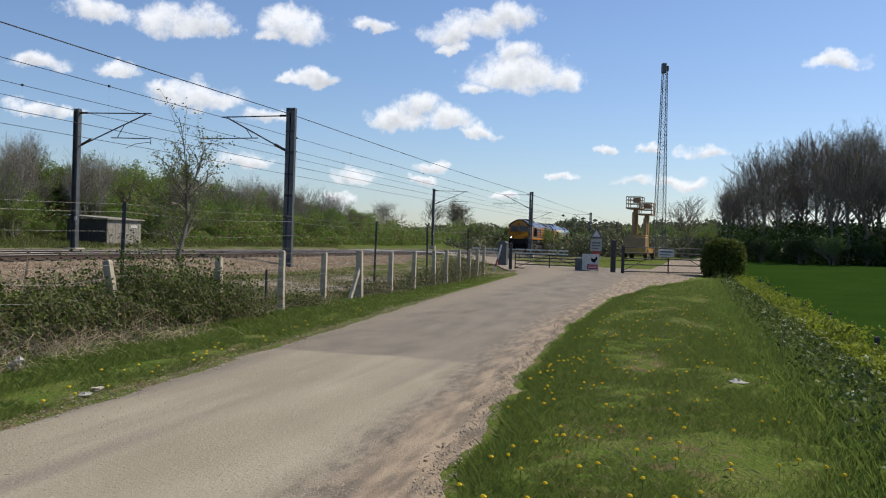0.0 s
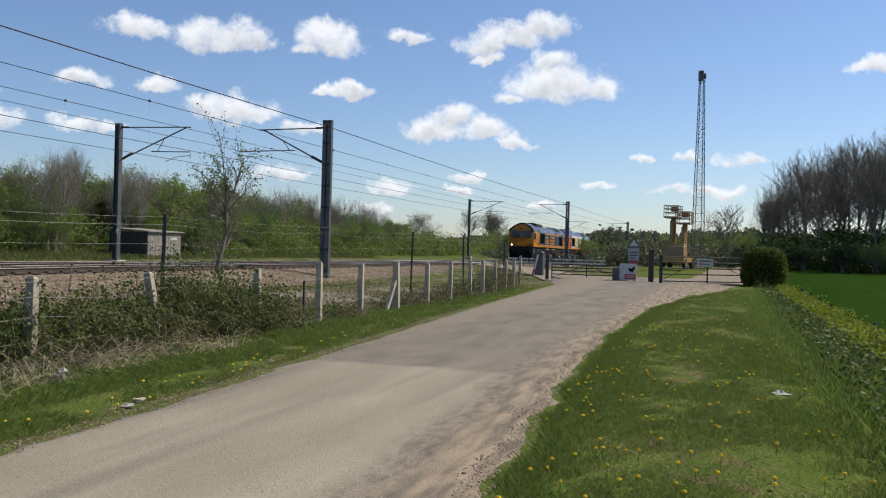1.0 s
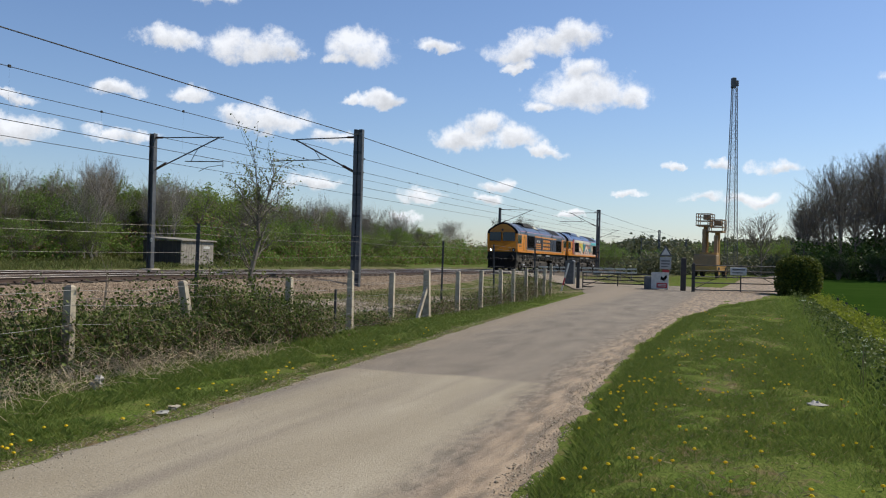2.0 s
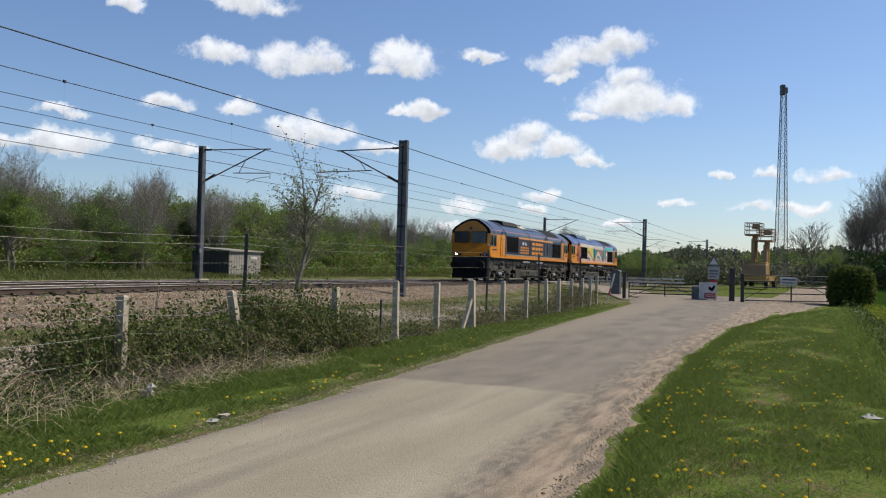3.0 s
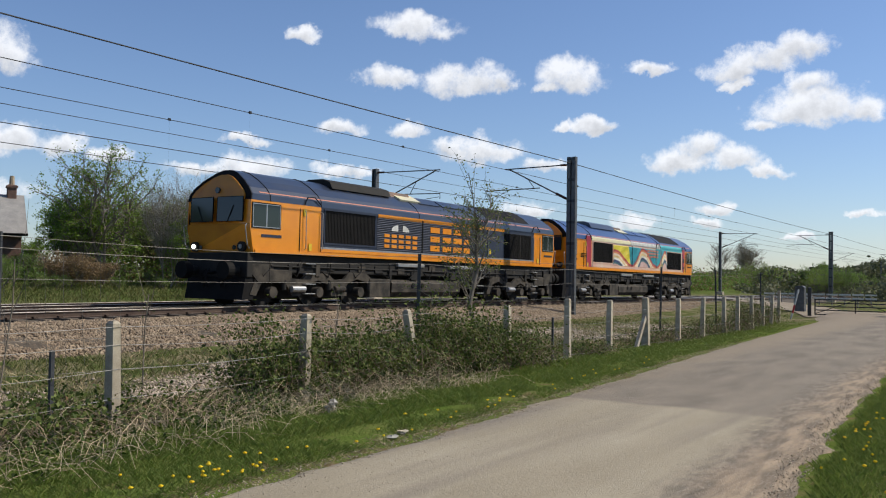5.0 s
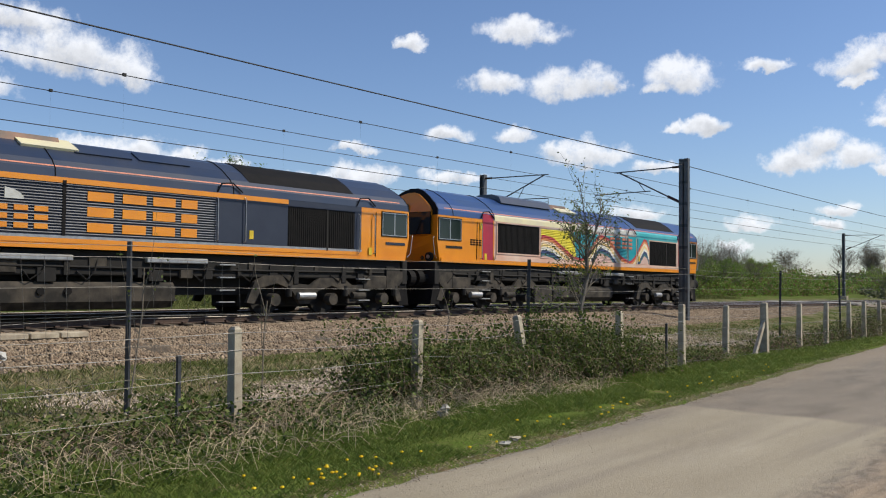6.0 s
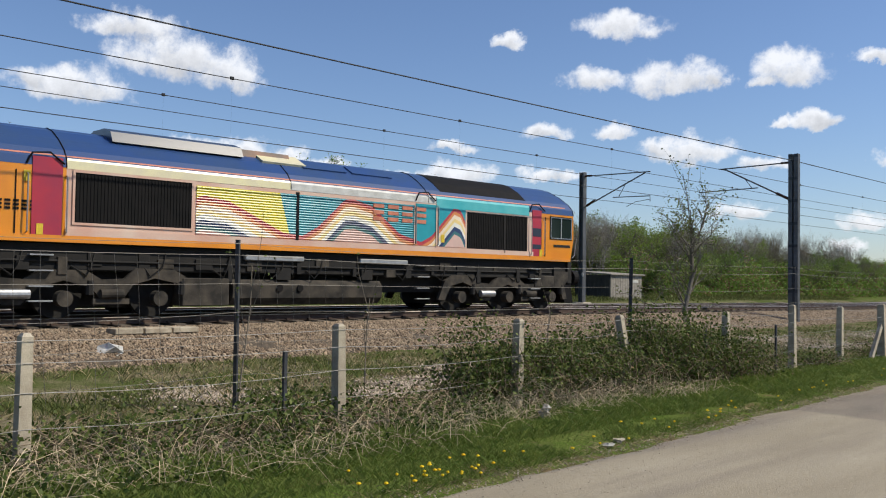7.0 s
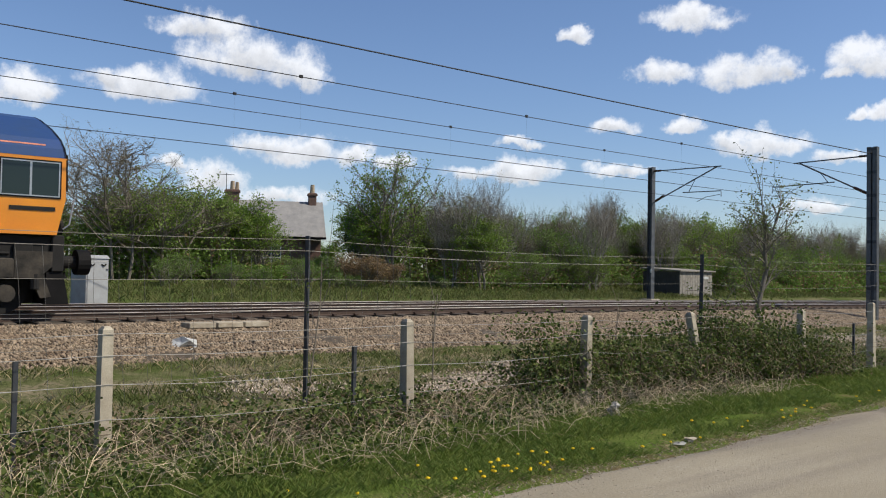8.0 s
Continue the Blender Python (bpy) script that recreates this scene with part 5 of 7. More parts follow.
def bar_gate(name, label, a, c, h, post_r):
    """Metal field gate from a to c on the ground: bars, uprights, diagonal braces, and its hanging posts."""
    a, c = Vector((*a, gz(*a))), Vector((*c, gz(*c)))
    L = (c - a).length
    ang = math.atan2(c.y - a.y, c.x - a.x)
    g = thing(name, label, "gate", Matrix.Translation(a) @ Matrix.Rotation(ang, 4, "Z"), "gates")
    for i in range(5):
        z = 0.16 + (h - 0.16) * (i / 4) ** 0.9
        part("bar", Build().tube([(0.08, 0, z), (L - 0.08, 0, z)], 0.03, 8), M["gate"], g)
    for x in (0.08, L * 0.5, L - 0.08):
        part("upright", Build().box(x - 0.03, x + 0.03, -0.02, 0.02, 0.1, h + 0.03), M["gate"], g)
    part("brace", Build().tube([(0.1, 0.03, 0.2), (L * 0.5, 0.03, h)], 0.02, 6), M["gate"], g)
    part("brace", Build().tube([(L * 0.5, 0.03, h), (L - 0.1, 0.03, 0.2)], 0.02, 6), M["gate"], g)
    return g, L


def gates():
    g, L = bar_gate("field_gate", "dark five-bar metal gate, shut, with a white notice", (-3.05, 47.2), (1.6, 49.8), 1.42, 0.1)
    part("notice", Build().slab(2.05, 2.95, -0.06, -0.035, 0.95, 1.35, 0.005), M["white"], g, "white notice board with unreadable text")
    part("text_bar", Build().box(2.15, 2.85, -0.066, -0.061, 1.2, 1.27).box(2.15, 2.75, -0.066, -0.061, 1.05, 1.1), M["steel"], g)
    g2, L2 = bar_gate("crossing_gate", "dark metal bar gate across the crossing approach", (-9.7, 52.6), (-5.4, 52.2), 0.98, 0.1)
    for x, y, h, r in ((-3.55, 48.0, 1.75, 0.13), (-3.0, 47.3, 1.5, 0.08), (-9.95, 52.8, 1.6, 0.1)):
        b = Build().slab(-r, r, -r, r, -0.4, h, 0.02)
        b.add([(-r, -r, h), (r, -r, h), (r, r, h), (-r, r, h), (0, 0, h + 0.06)], [(0, 1, 4), (1, 2, 4), (2, 3, 4), (3, 0, 4)])
        p = solo("gate_post", b, M["dark_timber"], "stout dark timber gate post", "gate post", "gate posts")
        p.matrix_world = pose(x, y, gz(x, y), 0, 0, 10)
    # crossing warning sign
    x, y = -4.55, 48.9
    s = thing("warning_sign", "white and red crossing notices on a post with a triangle", "sign", pose(x, y, gz(x, y), 0, 0, -4))
    part("pole", Build().tube([(0, 0.06, -0.3), (0, 0.06, 2.15)], 0.04, 8), M["steel"], s)
    tri = [(-0.34, 1.85), (0.34, 1.85), (0.0, 2.42)]
    part("triangle", Build().prism([(x_, z_) for x_, z_ in tri], -0.01, 0.01, 1), M["steel"], s, "dark bordered warning triangle")
    part("triangle_face", Build().prism([(-0.22, 1.92), (0.22, 1.92), (0.0, 2.28)], -0.016, -0.012, 1), M["white"], s)
    part("board", Build().slab(-0.3, 0.3, -0.015, 0.01, 1.15, 1.8, 0.008), M["cabinet"], s, "faded grey notice board")
    part("board", Build().slab(-0.16, 0.2, -0.02, 0.01, 0.9, 1.12, 0.008), M["signred"], s, "small red notice")
    part("text_bar", Build().box(-0.22, 0.22, -0.021, -0.016, 1.55, 1.62).box(-0.22, 0.22, -0.021, -0.016, 1.4, 1.46).box(-0.22, 0.15, -0.021, -0.016, 1.26, 1.31), M["steel"], s)
    x, y = -4.75, 48.5
    s = thing("notice_board", "white notice board with a black symbol and red panel", "sign", pose(x, y, gz(x, y), 0, 0, -4))
    part("panel", Build().slab(-0.48, 0.42, -0.02, 0.02, 0.1, 0.98, 0.01), M["white"], s)
    part("red_panel", Build().box(-0.2, 0.36, -0.026, -0.021, 0.16, 0.42), M["signred"], s)
    part("symbol", Build().prism([(0.0, 0.6), (0.2, 0.52), (0.34, 0.72), (0.3, 0.86), (0.16, 0.7), (0.02, 0.78)], -0.026, -0.021, 1), M["black"], s)
    part("text_bar", Build().box(-0.14, 0.3, -0.031, -0.027, 0.24, 0.28).box(-0.14, 0.3, -0.031, -0.027, 0.32, 0.35), M["white"], s)
    for sx in (-0.4, 0.34):
        part("leg", Build().tube([(sx, 0.05, -0.3), (sx, 0.05, 0.95)], 0.03, 8), M["steel"], s)
    bl = solo("concrete_block", Build().slab(-0.4, 0.4, -0.35, 0.35, -0.1, 0.75, 0.06), M["steel"], "grey dumpy block beside the notices", "block")
    bl.matrix_world = pose(-5.25, 49.2, gz(-5.25, 49.2))
    # leaning red and white pole by the fence end
    pl = thing("marker_pole", "leaning white pole with a red band at the fence end", "pole", pose(-10.15, 49.0, gz(-10.15, 49.0), 0, 14, 0))
    for i in range(4):
        part("band", Build().tube([(0, 0, i * 0.42 - 0.1), (0, 0, (i + 1) * 0.42 - 0.1)], 0.045, 8), M["white"] if i != 1 else M["signred"], pl)
    cb = thing("relay_cabinet", "weathered grey cabinet beside the crossing", "cabinet", pose(-11.45, 58, gz(-11.45, 58)))
    part("body", Build().slab(-0.28, 0.28, -0.3, 0.3, 0, 1.5, 0.02), M["steel"], cb)
    part("lid", Build().prism([(-0.32, 1.5), (0.32, 1.5), (0.15, 1.6), (-0.15, 1.6)], -0.34, 0.34, 1), M["steel"], cb)
    # low white guard rails beside the crossing
    w = thing("guard_rail", "low white cattle guard rails beside the crossing", "guard rail", pose(0, 0, 0))
    for k in range(9):
        y = 73.5 + k * 0.1
        x0 = -17.2 + k * 0.9
        part("rail", Build().slab(x0, x0 + 0.82, y, y + 0.06, 0.72, 0.84, 0.01), M["white"], w)
        part("rail", Build().slab(x0, x0 + 0.82, y, y + 0.06, 0.44, 0.55, 0.01), M["white"], w)
        part("leg", Build().box(x0 + 0.36, x0 + 0.44, y + 0.06, y + 0.12, gz(x0, y) - 0.3, 0.84), M["timber"], w)


# ---- lineside buildings and machines ----
def hut():
    t = thing("lineside_hut", "weathered timber hut, shaded side painted dark, sunlit side pale", "hut", pose(-30.2, 42.0, 0.58))
    w, l, h = 1.2, 1.5, 1.5
    n = 13
    for i in range(n):
        y0 = -l + 2 * l * i / n
        hh = h - 0.12 + 0.01 * (i % 3)
        part("board", Build().slab(w - 0.02, w + 0.02, y0 + 0.006, y0 + 2 * l / n - 0.006, 0, hh, 0.006), M["timber"], t)
    # face away from the sun: its shade is painted in with darker boards
    for i in range(9):
        x0 = -w + 2 * w * i / 9
        part("board", Build().slab(x0 + 0.006, x0 + 2 * w / 9 - 0.006, -l - 0.04, -l, 0, h - 0.1, 0.006), M["dark_timber"], t)
    part("body", Build().box(-w, w - 0.03, -l + 0.01, l, 0, h - 0.1), M["dark_timber"], t)
    part("roof", Build().prism([(-w - 0.15, h + 0.12), (w + 0.15, h - 0.04), (w + 0.15, h - 0.1), (-w - 0.15, h + 0.05)], -l - 0.15, l + 0.15, 1), M["timber"], t, "flat felted roof with pale edge")
    part("notice", Build().slab(w + 0.022, w + 0.04, 0.5, 1.1, 1.0, 1.14, 0.004), M["white"], t, "small white notice with unreadable text")


def cabinet():
    t = thing("trackside_cabinet", "pale grey metal equipment cabinet with a shallow ridged lid", "cabinet", pose(-26.8, 8.67, 0.45, 0, 0, 16))
    part("body", Build().slab(-0.37, 0.37, -0.37, 0.37, 0, 1.44, 0.015), M["cabinet"], t)
    part("lid", Build().prism([(-0.4, 1.44), (0.4, 1.44), (0.25, 1.54), (-0.25, 1.54)], -0.4, 0.4, 1), M["cabinet"], t)
    part("door", Build().slab(0.372, 0.39, -0.33, 0.33, 0.08, 1.36, 0.006), M["cabinet"], t)
    for y in (-0.2, 0.18):
        part("handle", Build().tube([(0.4, y - 0.07, 1.28), (0.42, y, 1.23), (0.4, y + 0.08, 1.28)], 0.02, 6), M["black"], t)
    part("hinge", Build().box(0.39, 0.405, 0.26, 0.34, 1.1, 1.15).box(0.39, 0.405, -0.34, -0.26, 1.1, 1.15), M["steel"], t)


def house():
    """Brick cottage behind the trees: slate gable roof, two chimneys."""
    t = thing("house", "brick cottage with a grey slate roof behind trees", "house", pose(-53.85, 27.05, 0.6, 0, 0, 63))
    L, Wd, h, r = 5.2, 2.6, 3.3, 5.5
    part("wall", Build().box(-L, L, -Wd, Wd, -0.3, h).prism([(-Wd, h), (Wd, h), (0, r - 0.1)], -L, L, 0), M["brick"], t)
    for s in (-1, 1):
        part("roof", Build().add([(-L - 0.3, s * (Wd + 0.35), h - 0.25), (L + 0.3, s * (Wd + 0.35), h - 0.25), (L + 0.3, 0, r), (-L - 0.3, 0, r),
                                  (-L - 0.3, s * (Wd + 0.35), h - 0.1), (L + 0.3, s * (Wd + 0.35), h - 0.1), (L + 0.3, 0, r + 0.15), (-L - 0.3, 0, r + 0.15)],
                                 [(0, 1, 2, 3), (4, 7, 6, 5), (0, 4, 5, 1), (1, 5, 6, 2), (2, 6, 7, 3), (3, 7, 4, 0)]), M["slate"], t, "grey slate roof slope")
    part("gutter", Build().tube([(-L - 0.3, -Wd - 0.4, h - 0.15), (L + 0.3, -Wd - 0.4, h - 0.15)], 0.07, 6), M["black"], t)
    for x, hh, hw in ((4.8, 0.75, 0.26), (-0.4, 0.8, 0.45)):
        c = part("chimney", Build().slab(x - hw, x + hw, -0.3, 0.3, r - 0.6, r + hh, 0.03).slab(x - hw - 0.06, x + hw + 0.06, -0.36, 0.36, r + hh - 0.2, r + hh - 0.05, 0.02), M["brick"], t)
        part("chimney_pot", Build().tube([(x, 0, r + hh), (x, 0, r + hh + 0.55)], 0.16, 10, 0.13), M["pot"], c)
        if x < 0:
            part("chimney_pot", Build().tube([(x + 0.3, 0.1, r + hh), (x + 0.3, 0.1, r + hh + 0.5)], 0.14, 10, 0.11), M["pot"], c)
    part("aerial", Build().tube([(-0.8, 0.3, r + 0.3), (-0.8, 0.3, r + 1.9)], 0.025, 5).tube([(-1.4, 0.3, r + 1.8), (-0.3, 0.3, r + 1.8)], 0.02, 5), M["steel"], t)
    for x in (2.1, -1.4):
        w = part("window", Build().box(x - 0.55, x + 0.55, -Wd - 0.02, -Wd + 0.05, 1.1, 2.6), M["glass"], t)
        part("window_frame", Build().box(x - 0.62, x + 0.62, -Wd - 0.05, -Wd, 2.6, 2.7).box(x - 0.62, x + 0.62, -Wd - 0.05, -Wd, 1.0, 1.1).box(x - 0.62, x - 0.55, -Wd - 0.05, -Wd, 1.1, 2.6).box(x + 0.55, x + 0.62, -Wd - 0.05, -Wd, 1.1, 2.6).box(x - 0.03, x + 0.03, -Wd - 0.05, -Wd - 0.02, 1.1, 2.6).box(x - 0.55, x + 0.55, -Wd - 0.05, -Wd - 0.02, 1.82, 1.88), M["white"], w)


def tower():
    """Slender square lattice mast with a lamp-shaped head."""
    t = thing("lattice_tower", "tall slender grey lattice radio mast", "lattice tower", pose(-2.25, 88, 0.1, 0, 0, 20))
    H, w0, w1 = 18.0, 0.5, 0.2

    def corner(i, z):
        w = w0 + (w1 - w0) * z / H
        return Vector(((-w, w, w, -w)[i], (-w, -w, w, w)[i], z))
    for i in range(4):
        part("leg", Build().tube([corner(i, -0.3), corner(i, H)], 0.032, 6), M["steel"], t)
    for k in range(24):
        b = Build()
        z0, z1 = H * k / 24, H * (k + 1) / 24
        for i in range(4):
            j = (i + 1) % 4
            b.tube([corner(i, z0), corner(j, z1)], 0.012, 4)
            b.tube([corner(j, z0), corner(i, z1)], 0.012, 4)
            b.tube([corner(i, z1), corner(j, z1)], 0.012, 4)
        part("lattice_bay", b, M["steel"], t)
    part("head_unit", Build().slab(-0.3, 0.1, -0.25, 0.25, H - 0.2, H + 0.75, 0.05).tube([(0.25, 0, H), (0.25, 0, H + 0.5)], 0.14, 8), M["steel"], t, "dark antenna head")


def lift_machine():
    """Road-rail lifting platforms parked beyond the gate: chassis, wheels, folded booms and railed baskets."""
    t = thing("lifting_platform_vehicle", "yellow boom lift vehicle with raised railed baskets", "vehicle", pose(-4.0, 86, 0.1, 0, 0, 82))
    part("chassis", Build().slab(-2.6, 2.6, -1.1, 1.1, 0.55, 1.15, 0.05), M["machine"], t)
    part("cab", Build().slab(-2.4, -1.0, -1.0, 1.0, 1.15, 2.1, 0.06), M["machine2"], t)
    part("turntable", Build().tube([(0.6, 0, 1.15), (0.6, 0, 1.7)], 0.8, 14), M["machine"], t)
    for x in (-1.8, 1.8):
        for s in (-1, 1):
            w = part("wheel", Build().tube([(x, s * 0.85, 0.5), (x, s * 1.15, 0.5)], 0.5, 16), M["tyre"], t)
            part("rim", Build().tube([(x, s * 1.14, 0.5), (x, s * 1.17, 0.5)], 0.25, 12), M["machine"], w)
    for sy, dz in ((-0.55, 0.0), (0.5, 0.55)):
        part("boom", Build().slab(0.2, 0.75, sy - 0.2, sy + 0.2, 1.5, 4.2 + dz, 0.04), M["machine"], t)
        part("boom", Build().slab(-0.5, 0.05, sy - 0.16, sy + 0.16, 1.7, 3.9 + dz, 0.04), M["machine2"], t)
        part("ram", Build().tube([(0.1, sy, 1.8), (0.35, sy, 3.6 + dz)], 0.08, 8), M["alu"], t)
        b = Build().slab(-0.9, 1.0, sy - 0.65, sy + 0.65, 4.15 + dz, 4.3 + dz, 0.02)
        part("basket_floor", b, M["machine2"], t)
        for z in (4.65, 5.0, 5.3):
            part("basket_rail", Build().tube([(-0.9, sy - 0.65, z + dz), (1.0, sy - 0.65, z + dz), (1.0, sy + 0.65, z + dz), (-0.9, sy + 0.65, z + dz), (-0.9, sy - 0.65, z + dz)], 0.035, 6), M["machine2"], t)
        for x, y in ((-0.9, -0.65), (1.0, -0.65), (1.0, 0.65), (-0.9, 0.65), (0.05, -0.65), (0.05, 0.65)):
            part("basket_post", Build().tube([(x, sy + y, 4.2 + dz), (x, sy + y, 5.3 + dz)], 0.035, 6), M["machine2"], t)
        part("control_box", Build().slab(0.5, 0.95, sy - 0.3, sy + 0.3, 4.8 + dz, 5.25 + dz, 0.03), M["machine2"], t)
    part("counterweight", Build().slab(-0.9, 0.0, -0.8, 0.8, 1.7, 2.3, 0.06), M["machine"], t)
    part("reel", Build().tube([(1.35, -0.5, 1.9), (1.35, 0.4, 1.9)], 0.42, 16), M["steel"], t)


# ---- plants ----
class Plant:
    """Gathers branch tubes and leaf quads of one tree."""

    def __init__(self, seed):
        self.r = random.Random(seed)
        self.b, self.twig, self.lv, self.lf = Build(), Build(), [], []

    def leaf(self, p, size):
        r = self.r
        a = Vector((r.gauss(0, 1), r.gauss(0, 1), r.gauss(0, 0.7))).normalized()
        c = a.cross(Vector((r.gauss(0, 1), r.gauss(0, 1), r.gauss(0, 1)))).normalized()
        k = len(self.lv)
        s = size * r.uniform(0.6, 1.3)
        self.lv += [p - a * s * 0.5, p + c * s * 0.32, p + a * s * 0.5, p - c * s * 0.32]
        self.lf += [k, k + 1, k + 2, k + 3]

    def limb(self, p, way, length, rad, level, last, spread, lift, leaves, size, fan, bend=0.12):
        r = self.r
        n = 4 if level < 2 else 3
        pts, q, w = [p], p.copy(), way.copy()
        for i in range(n):
            w = (w + Vector((r.gauss(0, bend), r.gauss(0, bend), r.gauss(0, bend) + lift * 0.12))).normalized()
            q = q + w * (length / n)
            pts.append(q.copy())
        (self.b if level < 2 else self.twig).tube(pts, rad, (7, 5, 4, 3, 3, 3)[min(level, 5)], rad * (0.55 if level < last else 0.3), caps=False)
        if level >= last:
            for _ in range(leaves):
                t = r.uniform(0.15, 1.0) * n
                i = min(int(t), n - 1)
                pp = pts[i].lerp(pts[i + 1], t - i)
                self.leaf(pp + Vector((r.gauss(0, 1), r.gauss(0, 1), r.gauss(0, 1))) * size * 0.9, size)
            return
        kids = fan[min(level, len(fan) - 1)]
        for k in range(kids):
            t = (0.3 + 0.7 * (k + r.random()) / kids) * n
            i = min(int(t), n - 1)
            pp = pts[i].lerp(pts[i + 1], min(1.0, t - i))
            side = Vector((r.gauss(0, 1), r.gauss(0, 1), r.gauss(0, 0.4))).normalized()
            w2 = (w * (1 - spread) + side * spread + Vector((0, 0, lift * 0.3))).normalized()
            self.limb(pp, w2, length * r.uniform(0.48, 0.72) * (1.1 - 0.35 * t / n), rad * r.uniform(0.4, 0.55), level + 1, last, spread, lift, leaves, size, fan, bend)

    def finish(self, name, label, category, bark, leafm, group=""):
        t = thing(name, label, category, group=group)
        part("trunk", self.b, bark, t)
        if self.twig.v:
            part("branchwork", self.twig, bark, t)
        if self.lv:
            ob = new("crown", raw_mesh("crown", [tuple(v) for v in self.lv], self.lf, 4, leafm))
            ob.parent = t
        return t


def bare_tree(seed, h, stems=1, bark="bark", buds=2, spread=0.42, label="leafless tree with fine grey twigs", name="bare_tree", group="bare trees", last=4, fan=(12, 7, 5, 3), trunk=0.6, lift=0.7):
    p = Plant(seed)
    for s in range(stems):
        a = p.r.uniform(0, 6.28)
        lean = Vector((math.cos(a) * 0.18 * (stems > 1), math.sin(a) * 0.18 * (stems > 1), 1)).normalized()
        p.limb(Vector((0.3 * math.cos(a) * (stems > 1), 0.3 * math.sin(a) * (stems > 1), -0.2)), lean, h * trunk * p.r.uniform(0.85, 1.1), h * 0.0115 / math.sqrt(stems), 0, last, spread, lift, buds, 0.06, fan)
    return p.finish(name, label, "tree", M[bark], M["bud"], group)


def scale_to(t, h):
    """Bring a plant to its height: measured over its parts."""
    top = max((v.co.z for o in t.children_recursive for v in o.data.vertices), default=1)
    t.scale = (h / top,) * 3
    return t


def leafy_tree(seed, h, wide, leafm, label, name="leafy_tree", leaves=9, size=0.12, stems=5, group="lineside trees", bark="bark"):
    p = Plant(seed)
    for s in range(stems):
        a = 6.28 * s / stems + p.r.uniform(-0.4, 0.4)
        lean = Vector((math.cos(a) * wide, math.sin(a) * wide, 1)).normalized()
        p.limb(Vector((0.15 * math.cos(a), 0.15 * math.sin(a), -0.2)), lean, h * 0.62, h * 0.012, 0, 3, 0.55, 0.45, leaves, size, (9, 6, 4), 0.16)
    return p.finish(name, label, "tree", M[bark], M[leafm], group)


def wood_tree(seed, h):
    """Forest-grown tree: a long straight stem, limbs climbing steeply into a narrow, dense twiggy crown."""
    p = Plant(seed)
    r = p.r
    pts = [Vector((0, 0, -0.3))]
    for i in range(7):
        pts.append(Vector((pts[-1].x + r.gauss(0, 0.012 * h), pts[-1].y + r.gauss(0, 0.012 * h), h * 0.9 * (i + 1) / 7)))
    p.b.tube(pts, h * 0.0125, 7, h * 0.003, caps=False)
    for k in range(24):
        u = 0.3 + 0.68 * (k + r.random()) / 24
        i = min(int(u * 7), 6)
        q = pts[i].lerp(pts[i + 1], u * 7 - i)
        a = r.uniform(0, 6.28)
        w = Vector((math.cos(a), math.sin(a), r.uniform(0.5, 1.6))).normalized()
        p.limb(q, w, h * r.uniform(0.24, 0.42) * (1.15 - 0.6 * u), h * 0.0042 * (1.3 - u), 1, 4, 0.45, 0.7, 2, 0.07, (5, 5, 4, 3), 0.14)
    return p.finish("woodland_tree", "tall leafless woodland tree with a dense twiggy crown", "tree", M["twig"], M["bud"], "woodland trees")


